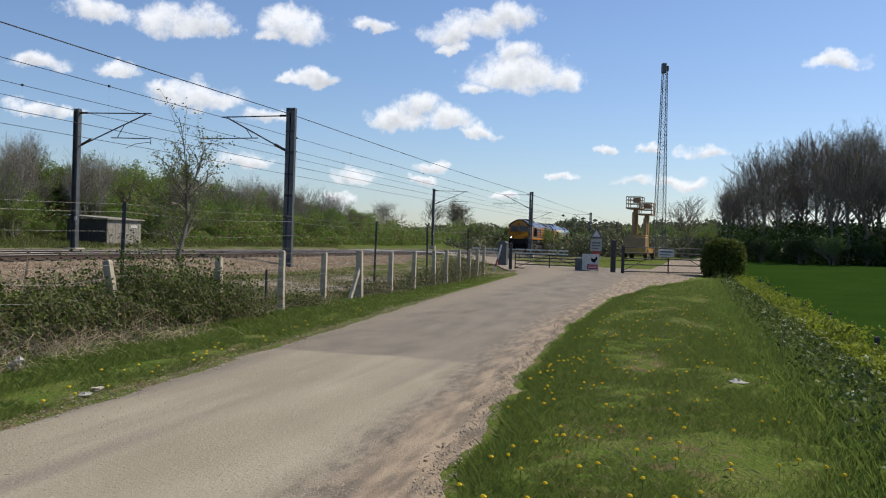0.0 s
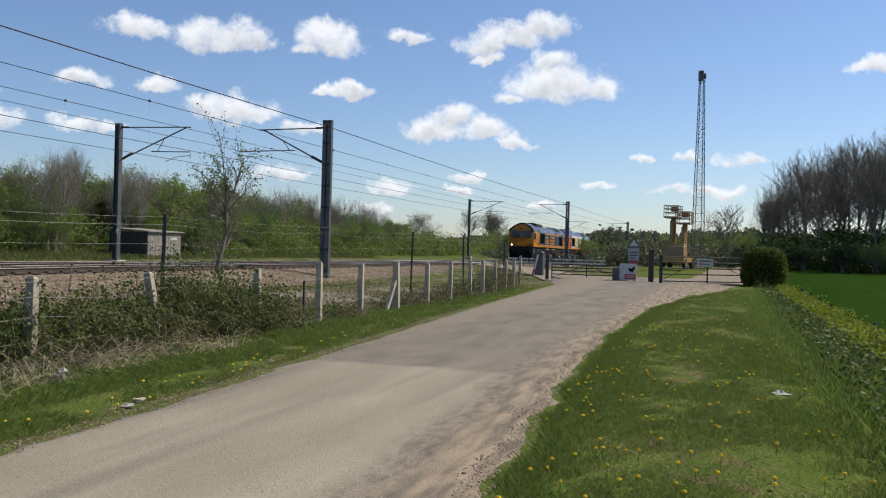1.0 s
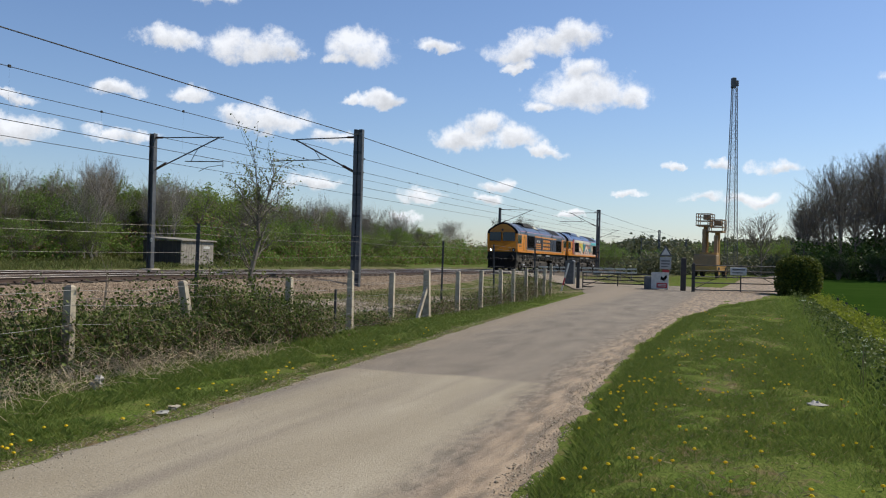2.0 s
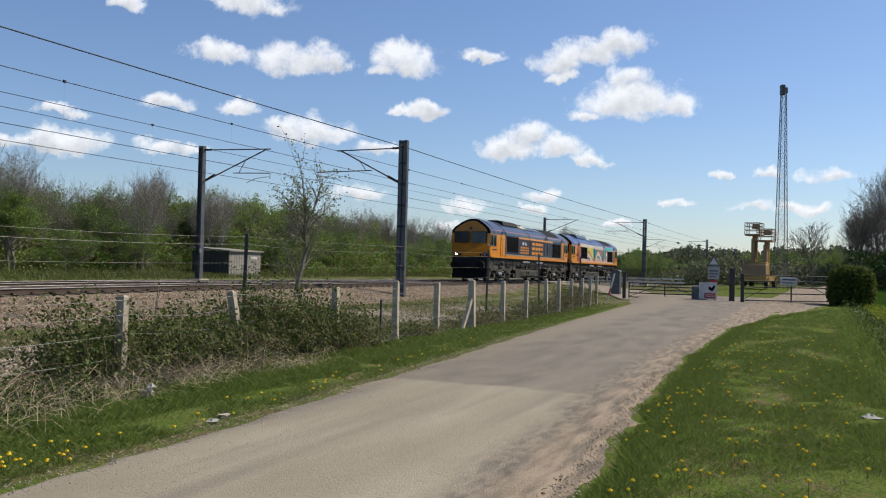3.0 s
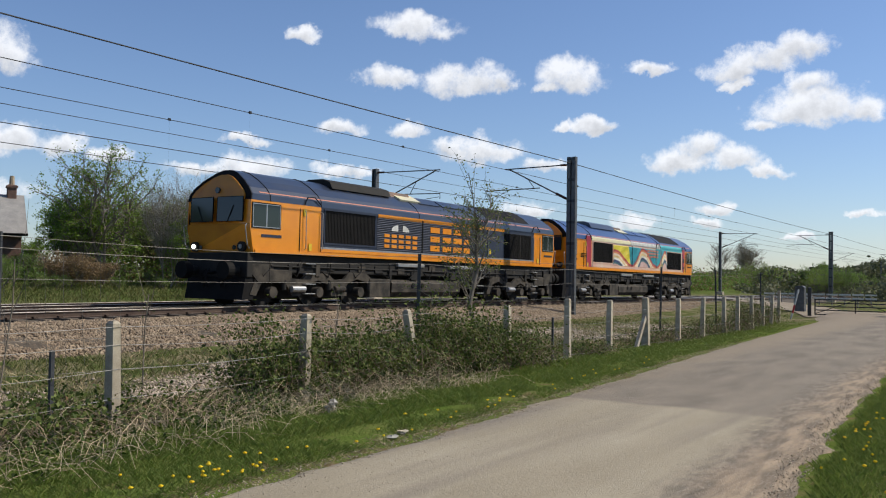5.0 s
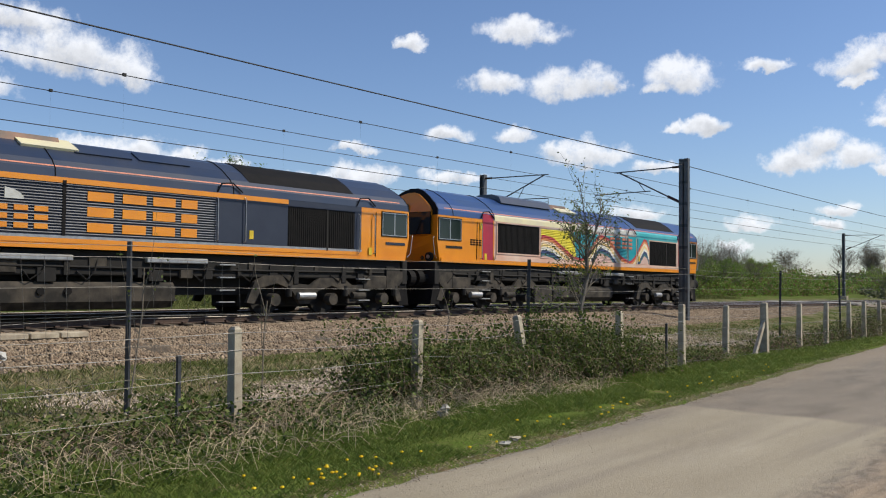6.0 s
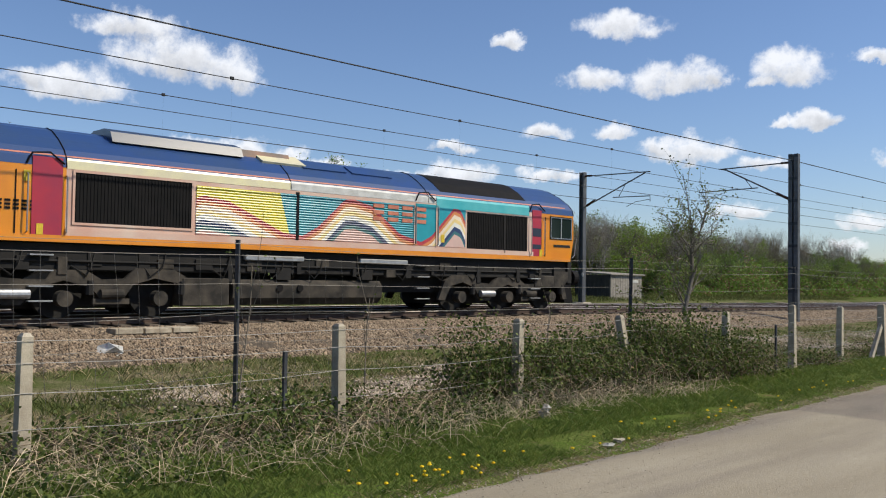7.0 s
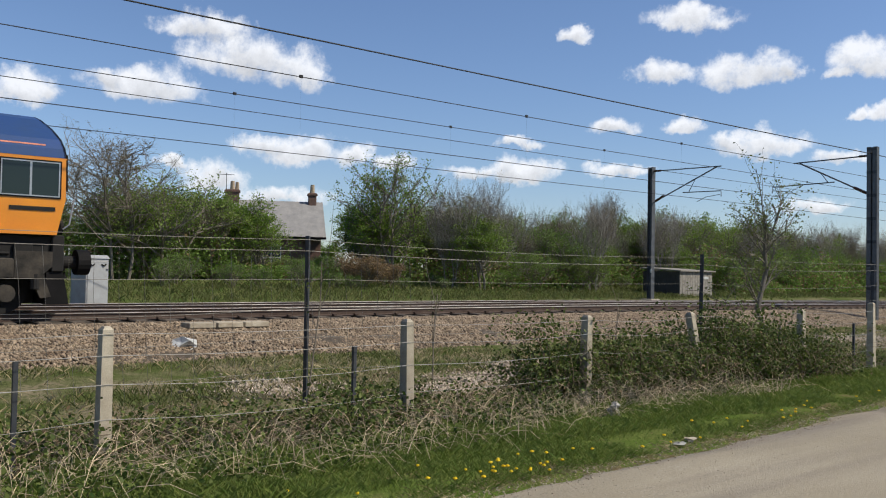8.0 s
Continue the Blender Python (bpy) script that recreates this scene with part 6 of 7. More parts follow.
def plants():
    bare = [scale_to(bare_tree(11 + i, 9, (2, 3, 1)[i], spread=(0.66, 0.45, 0.5)[i], lift=(0.3, 0.6, 0.5)[i], trunk=(0.5, 0.6, 0.6)[i]), 9) for i in range(3)]
    birch = scale_to(bare_tree(31, 7, 4, "birch", 3, 0.42, "young bare birches with pale stems", "birch_clump", "birch clumps", 3, (12, 8, 5), 0.72), 7)
    thicket = scale_to(bare_tree(41, 6, 9, "bark", 3, 0.3, "thicket of tall bare saplings", "sapling_thicket", "thickets", 3, (10, 7, 4), 0.75), 6)
    green = [scale_to(leafy_tree(51, 6, 0.3, "leaf", "dense bush with fresh green leaves", leaves=11), 6), scale_to(leafy_tree(52, 6, 0.5, "willow", "spreading willow bush in fresh yellow-green leaf"), 6),
             scale_to(leafy_tree(53, 6, 0.45, "fresh", "scrubby bush in half-open spring leaf", leaves=8), 6)]
    tall = scale_to(leafy_tree(54, 8, 0.16, "leaf", "upright young tree in bright spring leaf", leaves=7, stems=4), 8)
    conifer = scale_to(leafy_tree(55, 5, 0.12, "ivy", "dark evergreen shrub with dense foliage", leaves=12, stems=6), 5)
    rust = scale_to(leafy_tree(56, 2, 0.6, "brown", "low scrub with brown dead leaves", leaves=6, size=0.07), 2)
    used = set()

    heights = {bare[0]: 9, bare[1]: 9, bare[2]: 9, birch: 7, thicket: 6, green[0]: 6, green[1]: 6, green[2]: 6, tall: 8, conifer: 5, rust: 2}
    base_scales = {t: t.scale[0] for t in heights}

    def plant(t, x, y, top):
        h = top - gz(x, y)
        m = pose(x, y, gz(x, y) - 0.05, 0, 0, (x * 37 + y * 53) % 360)
        if t in used:
            c = copy_thing(t, m)
        else:
            used.add(t)
            c = t
            c.matrix_world = m
        c.scale = (base_scales[t] * h / heights[t],) * 3
        return c
    row = [(bare[0], -36, 12.9, 7.8), (conifer, -42, 18.9, 5.7), (green[0], -38, 18.6, 5.7), (green[0], -37.5, 20.0, 4.9), (tall, -36, 26.6, 7.9), (green[0], -36.5, 25.9, 5.6), (birch, -33, 29.5, 7.0),
           (green[2], -34, 35.0, 4.6), (thicket, -36, 42.5, 7.0), (green[2], -35, 39.0, 4.6), (bare[1], -38, 45.5, 7.6), (green[2], -37, 49.0, 4.6), (green[1], -36, 54.6, 6.2), (green[0], -38, 51.4, 5.0),
           (green[2], -37, 60.5, 5.2), (green[1], -37, 66.5, 6.1), (thicket, -40, 71.9, 6.4), (thicket, -38, 77.0, 7.3), (thicket, -40, 81.0, 7.2), (green[2], -39, 86.0, 4.6), (bare[2], -39, 84.0, 5.8)]
    row += [(green[2], -40, 105.4, 3.5), (green[0], -42, 109.0, 3.2), (bare[0], -45, 132.5, 7.6), (green[0], -42, 128.6, 3.3), (bare[1], -48, 185.0, 10.6), (bare[2], -50, 178.0, 9.6), (bare[0], -47, 190.0, 9.9),
            (rust, -33, 22.5, 2.6), (rust, -33.5, 24.2, 2.3), (green[2], -34, 14.5, 2.4), (green[2], -35.5, 10.0, 2.2), (green[2], -33, 47.0, 3.0), (birch, -34, 33.0, 6.0), (green[2], -39, 32.5, 4.2),
            (green[2], -35, 57.5, 3.4), (conifer, -41, 28.5, 5.4), (green[2], -44, 40.0, 4.8), (green[0], -46, 33.0, 4.4), (green[2], -33, 62.0, 2.8), (birch, -35, 47.5, 6.8), (green[2], -45, 62.0, 4.8),
            (green[2], -44, 22.0, 3.0), (green[2], -46, 12.5, 4.0), (green[2], -45, 6.0, 5.0), (green[0], -40, -2.0, 6.0), (green[2], -40, 72.0, 4.4), (green[2], -41, 79.0, 4.0), (birch, -33.5, 28.0, 6.6), (green[0], -63, 40.0, 4.4), (green[2], -60, 42.0, 4.2)]
    for t, x, y, top in row:
        plant(t, x, y, top)
    # scrub that closes the gaps along the far side
    r2 = random.Random(5)
    for i in range(95):
        y = 3 + i * 1.05 + r2.uniform(-1, 1)
        x = r2.uniform(-47, -36.5)
        on_line = 0.5 < -y / x < 0.69
        kind = (green[2], green[0], green[1], thicket, green[1])[i % 5]
        plant(kind, x, y, 2.6 if on_line and x > -52 else r2.uniform(4.8, 6.7) - 0.03 * max(0, y - 62))
    for i in range(22):
        plant(thicket if i % 3 else birch, r2.uniform(-38, -34), 26 + i * 2.9 + r2.uniform(-1, 1), r2.uniform(4.8, 6.6))
    # bushes close beside the line, hedges farther along it
    for i in range(34):
        y = 30 + i * 1.75 + r2.uniform(-0.8, 0.8)
        if abs(y - 42) > 2.5:
            plant((green[0], green[2], thicket, green[1], birch)[i % 5], r2.uniform(-34.5, -31.5), y, r2.uniform(3.0, 5.0) if i % 5 < 4 else 6.4)
    for i in range(44):
        y = 88 + i * 3.1 + r2.uniform(-1, 1)
        plant((green[2], green[0], thicket)[i % 3], r2.uniform(-40, -31) - (y - 88) * 0.03, y, r2.uniform(2.0, 3.0))
    for i in range(40):
        plant(green[2], r2.uniform(-34.5, -32), 14 + i * 1.6 + r2.uniform(-1, 1), r2.uniform(1.5, 2.4))
    # leafless wood beyond the crop field
    rr = random.Random(77)
    wood = [scale_to(wood_tree(91 + i, 14), 14) for i in range(3)] + [scale_to(bare_tree(95, 14, 1, "twig", 2, 0.5, "spreading leafless tree at the wood's edge", "woodland_tree", "woodland trees", 4, (11, 7, 5, 3), 0.6), 14)]
    for t in wood:
        heights[t], base_scales[t] = 14, t.scale[0]
    for i in range(92):
        x = 4.4 + i * 0.52 + rr.uniform(-0.5, 0.5)
        y = 100 + rr.uniform(0, 14) + (i % 4) * 5
        top = float(np.interp(x, [5, 8, 11, 15, 20, 60], [9.0, 12.0, 13.4, 15.2, 15.8, 16.5])) * y / 104 * rr.uniform(0.9, 1.05)
        plant(wood[3] if i % 9 == 0 or i < 3 else wood[i % 3], x, y, top)
    for i in range(26):
        x = 4.5 + i * 1.7 + rr.uniform(-0.5, 0.5)
        plant(conifer if i % 3 else green[2], x, 97 + rr.uniform(0, 6), rr.uniform(2.4, 4.0))
    # bushes beyond the yard and crossing
    for i in range(30):
        x = -26 + i * 1.35 + rr.uniform(-1, 1)
        plant(green[2] if i % 3 else green[1], x if x > -14 or i % 2 else x - 4, 120 + rr.uniform(0, 45), rr.uniform(3.2, 5.4))
    plant(bare[2], 0.6, 112, 8.0)


def far_woods():
    """Distant tree belt on the skyline all round."""
    rng = np.random.RandomState(9)
    n = 52000
    az = rng.uniform(-2.2, 0.9, n)
    d = rng.uniform(330, 420, n)
    x, y = d * np.sin(az), d * np.cos(az)
    top = np.interp(np.degrees(az), [-130, -40, -22, -12, -6, 2, 20, 60], [4, 4, 4, 7, 10, 11, 12, 11])
    z = top * rng.beta(1.15, 1.0, n) * (0.85 + 0.15 * np.sin(az * 90) * np.sin(az * 37))
    blobs("distant_woodland", x, y, z, rng.uniform(0.9, 1.7, n), M["farleaf"], "hazy belt of distant woodland on the skyline", rng)


def blobs(name, x, y, z, r, material, label, rng):
    """Ragged clumps, each a handful of crossed leaf-like facets."""
    n, k = len(x), 6
    c = np.repeat(np.stack([x, y, z], -1), k, 0)
    rr = np.repeat(r, k)
    c = c + rng.normal(0, 0.5, c.shape) * rr[:, None]
    a = rng.normal(0, 1, (n * k, 3))
    a /= np.linalg.norm(a, axis=1)[:, None]
    b = np.cross(a, rng.normal(0, 1, (n * k, 3)))
    b /= np.linalg.norm(b, axis=1)[:, None]
    s = (rr * rng.uniform(0.35, 0.7, n * k))[:, None]
    v = np.stack([c - a * s, c + b * s * 0.6, c + a * s, c - b * s * 0.6], 1).reshape(-1, 3)
    v[:, 2] = np.maximum(v[:, 2], -1.5)
    f = np.arange(n * k * 4)
    tagged(new(name, raw_mesh(name, v, f, 4, material)), label, "woodland", kind="stuff")


def leaf_cloud(name, pts, size, material, rng, flat=0.8):
    n = len(pts)
    a = rng.normal(0, 1, (n, 3)) * (1, 1, flat)
    a /= np.linalg.norm(a, axis=1)[:, None]
    b = np.cross(a, rng.normal(0, 1, (n, 3)))
    b /= np.linalg.norm(b, axis=1)[:, None]
    s = (size * rng.uniform(0.5, 1.3, n))[:, None]
    v = np.stack([pts - a * s * 0.5, pts + b * s * 0.34, pts + a * s * 0.5, pts - b * s * 0.34], 1).reshape(-1, 3)
    return raw_mesh(name, v, np.arange(n * 4), 4, material)


def understorey():
    """Low scrub that closes the foot of the lineside trees."""
    rng = np.random.RandomState(61)
    n = 52000
    y = rng.uniform(-8, 125, n)
    x = rng.uniform(-47, -36.5, n)
    ph = np.array([noise.noise(Vector((a * 0.25, b * 0.3, 2))) for a, b in zip(x, y)])
    gap = (-y / x > 0.5) & (-y / x < 0.69)
    h = np.where(gap, 0.8, 2.1 + 1.5 * ph)
    z = ground_z(x, y) + h * rng.beta(1.6, 1.0, n)
    pts = np.stack([x, y, z], -1)
    k = n // 3
    for nm, sel, mm in (("scrub_leaves", slice(0, 2 * k), "dullleaf"), ("scrub_dead_leaves", slice(2 * k, n), "brown")):
        tagged(new(nm, leaf_cloud(nm, pts[sel], 0.2, M[mm], rng)), "low tangled scrub under the lineside trees", "scrub", kind="stuff")


def near_scrub():
    """Leafy scrub in front of the lineside trees, and rough bushes beyond the crossing."""
    rng = np.random.RandomState(62)
    n = 95000
    y = np.concatenate([rng.uniform(29, 110, n * 3 // 4), rng.uniform(110, 240, n - n * 3 // 4)])
    x = np.where(y > 48, -30.0, -31.6) - 4.8 * rng.random(n) - np.maximum(0, y - 90) * 0.03
    x = x - np.where(np.abs(y - 41) < 4.5, 2.2, 0)
    ph = np.array([noise.noise(Vector((a * 0.35, b * 0.3, 12))) for a, b in zip(x, y)])
    z = ground_z(x, y) + np.maximum(0.25, 1.5 + 2.4 * ph) * rng.beta(1.3, 1.1, n)
    size = 0.13 + 0.0012 * np.maximum(0, y - 30)
    green = rng.random(n) < 0.75
    for nm, sel, mm in (("lineside_scrub", green, "fresh"), ("lineside_dry_scrub", ~green, "brown")):
        tagged(new(nm, leaf_cloud(nm, np.stack([x, y, z], -1)[sel], size[sel], M[mm], rng)), "low leafy scrub beside the far track", "scrub", kind="stuff")
    n = 30000
    y, x = rng.uniform(112, 185, n), rng.uniform(-30, 7, n)
    x = np.where((x > -25) & (x < -16.5), x + 10, x)
    ph = np.array([noise.noise(Vector((a * 0.16, b * 0.12, 3))) for a, b in zip(x, y)])
    z = ground_z(x, y) + np.maximum(0.4, 2.2 + 3.2 * ph) * rng.beta(1.3, 1.1, n)
    tagged(new("yard_scrub", leaf_cloud("yard_scrub", np.stack([x, y, z], -1), 0.5, M["farleaf"], rng)), "dull green scrub beyond the crossing", "scrub", kind="stuff")
    n = 24000
    y = rng.uniform(6, 29, n)
    x = rng.uniform(-41, -36.2, n)
    gap = (-y / x > 0.5) & (-y / x < 0.69)
    ph = np.array([noise.noise(Vector((a * 0.35, b * 0.4, 22))) for a, b in zip(x, y)])
    z = ground_z(x, y) + np.where(gap, 0.7, np.maximum(0.4, 1.6 + 1.6 * ph)) * rng.beta(1.4, 1.0, n)
    tagged(new("bank_scrub", leaf_cloud("bank_scrub", np.stack([x, y, z], -1), 0.14, M["fresh"], rng)), "low green scrub on the far bank", "scrub", kind="stuff")


def wood_floor():
    """Dark undergrowth and ivy between the trunks of the wood."""
    rng = np.random.RandomState(71)
    n = 42000
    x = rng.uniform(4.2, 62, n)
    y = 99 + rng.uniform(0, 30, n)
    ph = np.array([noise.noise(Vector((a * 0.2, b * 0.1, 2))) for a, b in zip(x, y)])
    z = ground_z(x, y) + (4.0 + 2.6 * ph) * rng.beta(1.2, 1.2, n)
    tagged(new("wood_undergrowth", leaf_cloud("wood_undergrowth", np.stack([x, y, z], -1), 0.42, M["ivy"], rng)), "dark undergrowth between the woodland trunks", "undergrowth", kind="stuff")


def brambles():
    """Tangle along the concrete fence: arching dry stems with green leaves, in uneven mounds."""
    rng = np.random.RandomState(21)
    # mounds: y, x, height, length, depth, leafiness
    mounds = [(0.5, -8.9, 0.4, 1.6, 0.6, 0.3), (2.2, -8.8, 0.45, 1.3, 0.6, 0.3), (3.9, -8.7, 0.5, 1.2, 0.7, 0.3), (5.5, -8.5, 0.55, 1.0, 0.6, 0.5), (7.0, -8.9, 0.5, 1.2, 0.7, 0.2), (9.2, -9.0, 1.3, 0.55, 0.5, 1.3), (10.1, -8.9, 1.1, 0.7, 0.6, 0.9),
              (11.1, -8.9, 1.05, 0.8, 0.6, 0.9), (12.1, -8.8, 1.1, 0.6, 0.7, 0.9), (13.1, -8.9, 1.45, 0.7, 0.6, 1.2), (14.1, -8.75, 1.3, 0.8, 0.7, 1.2), (15.2, -8.8, 1.2, 0.7, 0.7, 1.0), (16.4, -8.8, 0.85, 0.8, 0.5, 0.6), (20.0, -8.9, 0.45, 1.0, 0.5, 0.3), (24.5, -9.0, 0.6, 1.2, 0.6, 0.2)]
    mounds += [(27.5, -9.0, 0.6, 1.0, 0.6, 0.3), (31.0, -9.1, 0.8, 1.2, 0.6, 0.3), (35.0, -9.3, 1.1, 1.6, 0.6, 0.3), (38.5, -9.6, 1.2, 1.6, 0.6, 0.3), (42.0, -10.0, 1.0, 1.6, 0.6, 0.4), (-2.0, -8.9, 0.5, 1.6, 0.7, 0.5), (-0.6, -9.0, 0.4, 1.2, 0.7, 0.6)]
    stems, leaves, browns = Build(), [], []
    for y, x, h, ln, dp, leafy in mounds:
        x, dp = x + 0.05, dp * 0.95
        near = 1.0 if y < 20 else 0.5
        for _ in range(int(215 * ln * near)):
            a = rng.uniform(0, 6.28)
            p = np.array([x + rng.normal(0, dp * 0.45), y + rng.normal(0, ln * 0.5), 0.0])
            p[2] = gz(p[0], p[1]) - 0.03
            out = rng.uniform(0.3, 1.1)
            top = h * rng.uniform(0.35, 1.15)
            e = p + np.array([math.cos(a) * out, math.sin(a) * out, 0])
            e[2] = gz(e[0], e[1]) + top * rng.uniform(0.0, 0.8)
            mid = (p + e) / 2 + np.array([0, 0, top])
            pts = [tuple((1 - t) ** 2 * p + 2 * t * (1 - t) * mid + t * t * e) for t in (0, 0.25, 0.5, 0.75, 1)]
            stems.tube(pts, rng.uniform(0.003, 0.009), 3, 0.002, caps=False)
            for _ in range(rng.poisson(19 * leafy)):
                t = rng.uniform(0.2, 1)
                q = (1 - t) ** 2 * p + 2 * t * (1 - t) * mid + t * t * e
                leaves.append(q + rng.normal(0, 0.05, 3))
        for _ in range(int(2500 * ln * leafy * near)):
            u = rng.normal(0, 1, 3)
            u /= np.linalg.norm(u)
            q = np.array([x + u[0] * dp * 0.8, y + u[1] * ln * 0.85, gz(x, y) + abs(u[2]) * h * rng.uniform(0.35, 1.1)])
            leaves.append(q + rng.normal(0, 0.12, 3))
        for _ in range(int(160 * ln * near)):
            browns.append(np.array([x + rng.normal(0, dp * 0.6), y + rng.normal(0, ln * 0.6), gz(x, y) + abs(rng.normal(0, h * 0.35))]))
    pale, weeds = Build(), []
    for _ in range(2600):
        y = rng.uniform(-3, 13)
        x = rng.uniform(-9.2, -7.3 if y > 7 else -6.6)
        a, out, top = rng.uniform(0, 6.28), rng.uniform(0.2, 0.9), rng.uniform(0.1, 0.55)
        p = np.array([x, y, gz(x, y)])
        e = p + np.array([math.cos(a) * out, math.sin(a) * out, top * rng.uniform(-0.1, 0.8)])
        e[2] = max(e[2], gz(e[0], e[1]))
        mid = (p + e) / 2 + np.array([0, 0, top])
        pale.tube([tuple((1 - t) ** 2 * p + 2 * t * (1 - t) * mid + t * t * e) for t in (0, 0.33, 0.66, 1)], rng.uniform(0.002, 0.0045), 3, 0.0015, caps=False)
    for _ in range(17000):
        y = rng.uniform(-3, 9)
        w = np.interp(y, [-3, 3, 6, 9], [-6.0, -6.3, -6.9, -7.7])
        x = rng.uniform(-8.6, w)
        k = noise.noise(Vector((x * 1.3, y * 1.1, 9)))
        if k > -0.12:
            weeds.append((x, y, gz(x, y) + abs(rng.normal(0, 0.12 + 0.25 * max(0, k)))))
    solo("bleached_stems", pale, M["palestem"], "bleached straw-coloured dead stems in the tangle", "brambles", kind="stuff")
    tagged(new("nettle_leaves", leaf_cloud("nettle_leaves", np.array(weeds), 0.05, M["bramble"], rng)), "nettles and weeds at the foot of the fence", "weeds", kind="stuff")
    solo("bramble_stems", stems, M["stem"], "tangled dry arching bramble stems along the fence", "brambles", kind="stuff")
    tagged(new("bramble_leaves", leaf_cloud("bramble_leaves", np.array(leaves), 0.058, M["bramble"], rng)), "green bramble leaves over the fence", "brambles", kind="stuff")
    tagged(new("dead_leaves", leaf_cloud("dead_leaves", np.array(browns), 0.06, M["brown"], rng)), "withered brown leaves in the tangle", "brambles", kind="stuff")


def sapling():
    """Half-open hawthorn growing out of the fence, leaning, with long arching tips."""
    p = Plant(5)
    base = Vector((-9.3, 15.9, gz(-9.3, 15.9)))
    pts = [base, base + Vector((-0.1, -0.12, 0.6)), base + Vector((-0.22, -0.34, 1.3)), base + Vector((-0.12, -0.22, 2.0)), base + Vector((-0.1, -0.3, 2.6))]
    p.b.tube(pts, 0.065, 7, 0.035)
    r = p.r
    for i in range(22):
        t = r.uniform(2.1, 4.0)
        k = min(int(t), 3)
        q = pts[k].lerp(pts[k + 1], t - k)
        w = Vector((r.gauss(0, 0.4), r.gauss(0, 0.62), r.uniform(0.2, 1.2))).normalized()
        p.limb(q, w, r.uniform(0.5, 1.1), 0.016, 2, 4, 0.55, 0.5, 5, 0.05, (4, 4, 4), 0.2)
    p.limb(pts[-1], Vector((0, -0.25, 1)).normalized(), 1.45, 0.012, 2, 3, 0.6, 0.6, 12, 0.055, (5, 5, 5), 0.1)
    p.limb(pts[-1], Vector((0, 0.95, 0.55)).normalized(), 1.9, 0.012, 2, 3, 0.5, 0.3, 12, 0.055, (6, 6, 6), 0.12)
    t = p.finish("hawthorn_sapling", "straggly young hawthorn with first small leaves", "tree", M["bark"], M["dullleaf"])
    # thin saplings beside the rough strip
    for y, x, h in ((5.6, -9.6, 2.0), (7.4, -9.4, 1.6), (11.2, -9.4, 1.4)):
        p = Plant(int(y * 10))
        p.limb(Vector((x, y, gz(x, y))), Vector((0.02, 0.05, 1)), h, 0.012, 1, 2, 0.35, 0.6, 4, 0.045, (9, 4), 0.06)
        p.finish("thin_sapling", "thin whip of a sapling with few leaves", "sapling", M["darkbark"], M["bramble"], "saplings")


def gate_bush():
    """Clipped privet-like bush by the gate, sunlit on its right side."""
    rng = np.random.RandomState(8)
    n = 9000
    u = rng.normal(0, 1, (n, 3))
    u /= np.linalg.norm(u, axis=1)[:, None]
    e = np.sign(u) * np.abs(u) ** 0.75 * (1.1, 1.0, 1.12) * rng.uniform(0.82, 1.04, (n, 1))
    x, y = 2.0, 47.9
    pts = e + (x, y, gz(x, y) + 1.0)
    pts = pts[pts[:, 2] > gz(x, y) - 0.1]
    t = thing("clipped_bush", "rounded dense evergreen bush beside the gate", "bush")
    ob = new("foliage", leaf_cloud("foliage", pts, 0.12, M["bush"], rng))
    ob.parent = t
    core = Build()
    for i in range(7):
        a = i * 0.9
        core.tube([(x + 0.15 * math.cos(a), y + 0.15 * math.sin(a), gz(x, y) - 0.1), (x + 0.6 * math.cos(a), y + 0.5 * math.sin(a), gz(x, y) + 1.0), (x + 0.9 * math.cos(a), y + 0.7 * math.sin(a), gz(x, y) + 1.7)], 0.05, 5, 0.02)
    part("stems", core, M["darkbark"], t)
    inner = e * 0.8 + (x, y, gz(x, y) + 1.0)
    ob = new("inner_foliage", leaf_cloud("inner_foliage", inner[inner[:, 2] > gz(x, y)], 0.25, M["ivy"], rng))
    ob.parent = t


def blades(name, x, y, h, w, material, label, rng, lean=0.45, z=None):
    n = len(x)
    z = ground_z(x, y) - 0.01 if z is None else z
    a = rng.uniform(0, 6.28, n)
    l = rng.normal(0, lean, (n, 2)) * h[:, None]
    c, s = np.cos(a) * w / 2, np.sin(a) * w / 2
    p0 = np.stack([x - c, y - s, z], -1)
    p1 = np.stack([x + c, y + s, z], -1)
    p2 = np.stack([x + l[:, 0] * 0.45 + c * 0.7, y + l[:, 1] * 0.45 + s * 0.7, z + h * 0.6], -1)
    p3 = np.stack([x + l[:, 0], y + l[:, 1], z + h * 0.95], -1)
    v = np.stack([p0, p1, p2, p3], 1).reshape(-1, 3)
    f = (np.arange(n)[:, None] * 4 + np.array([0, 1, 2, 3])).reshape(-1)
    tagged(new(name, raw_mesh(name, v, f, 4, material)), label, "grass", kind="stuff")


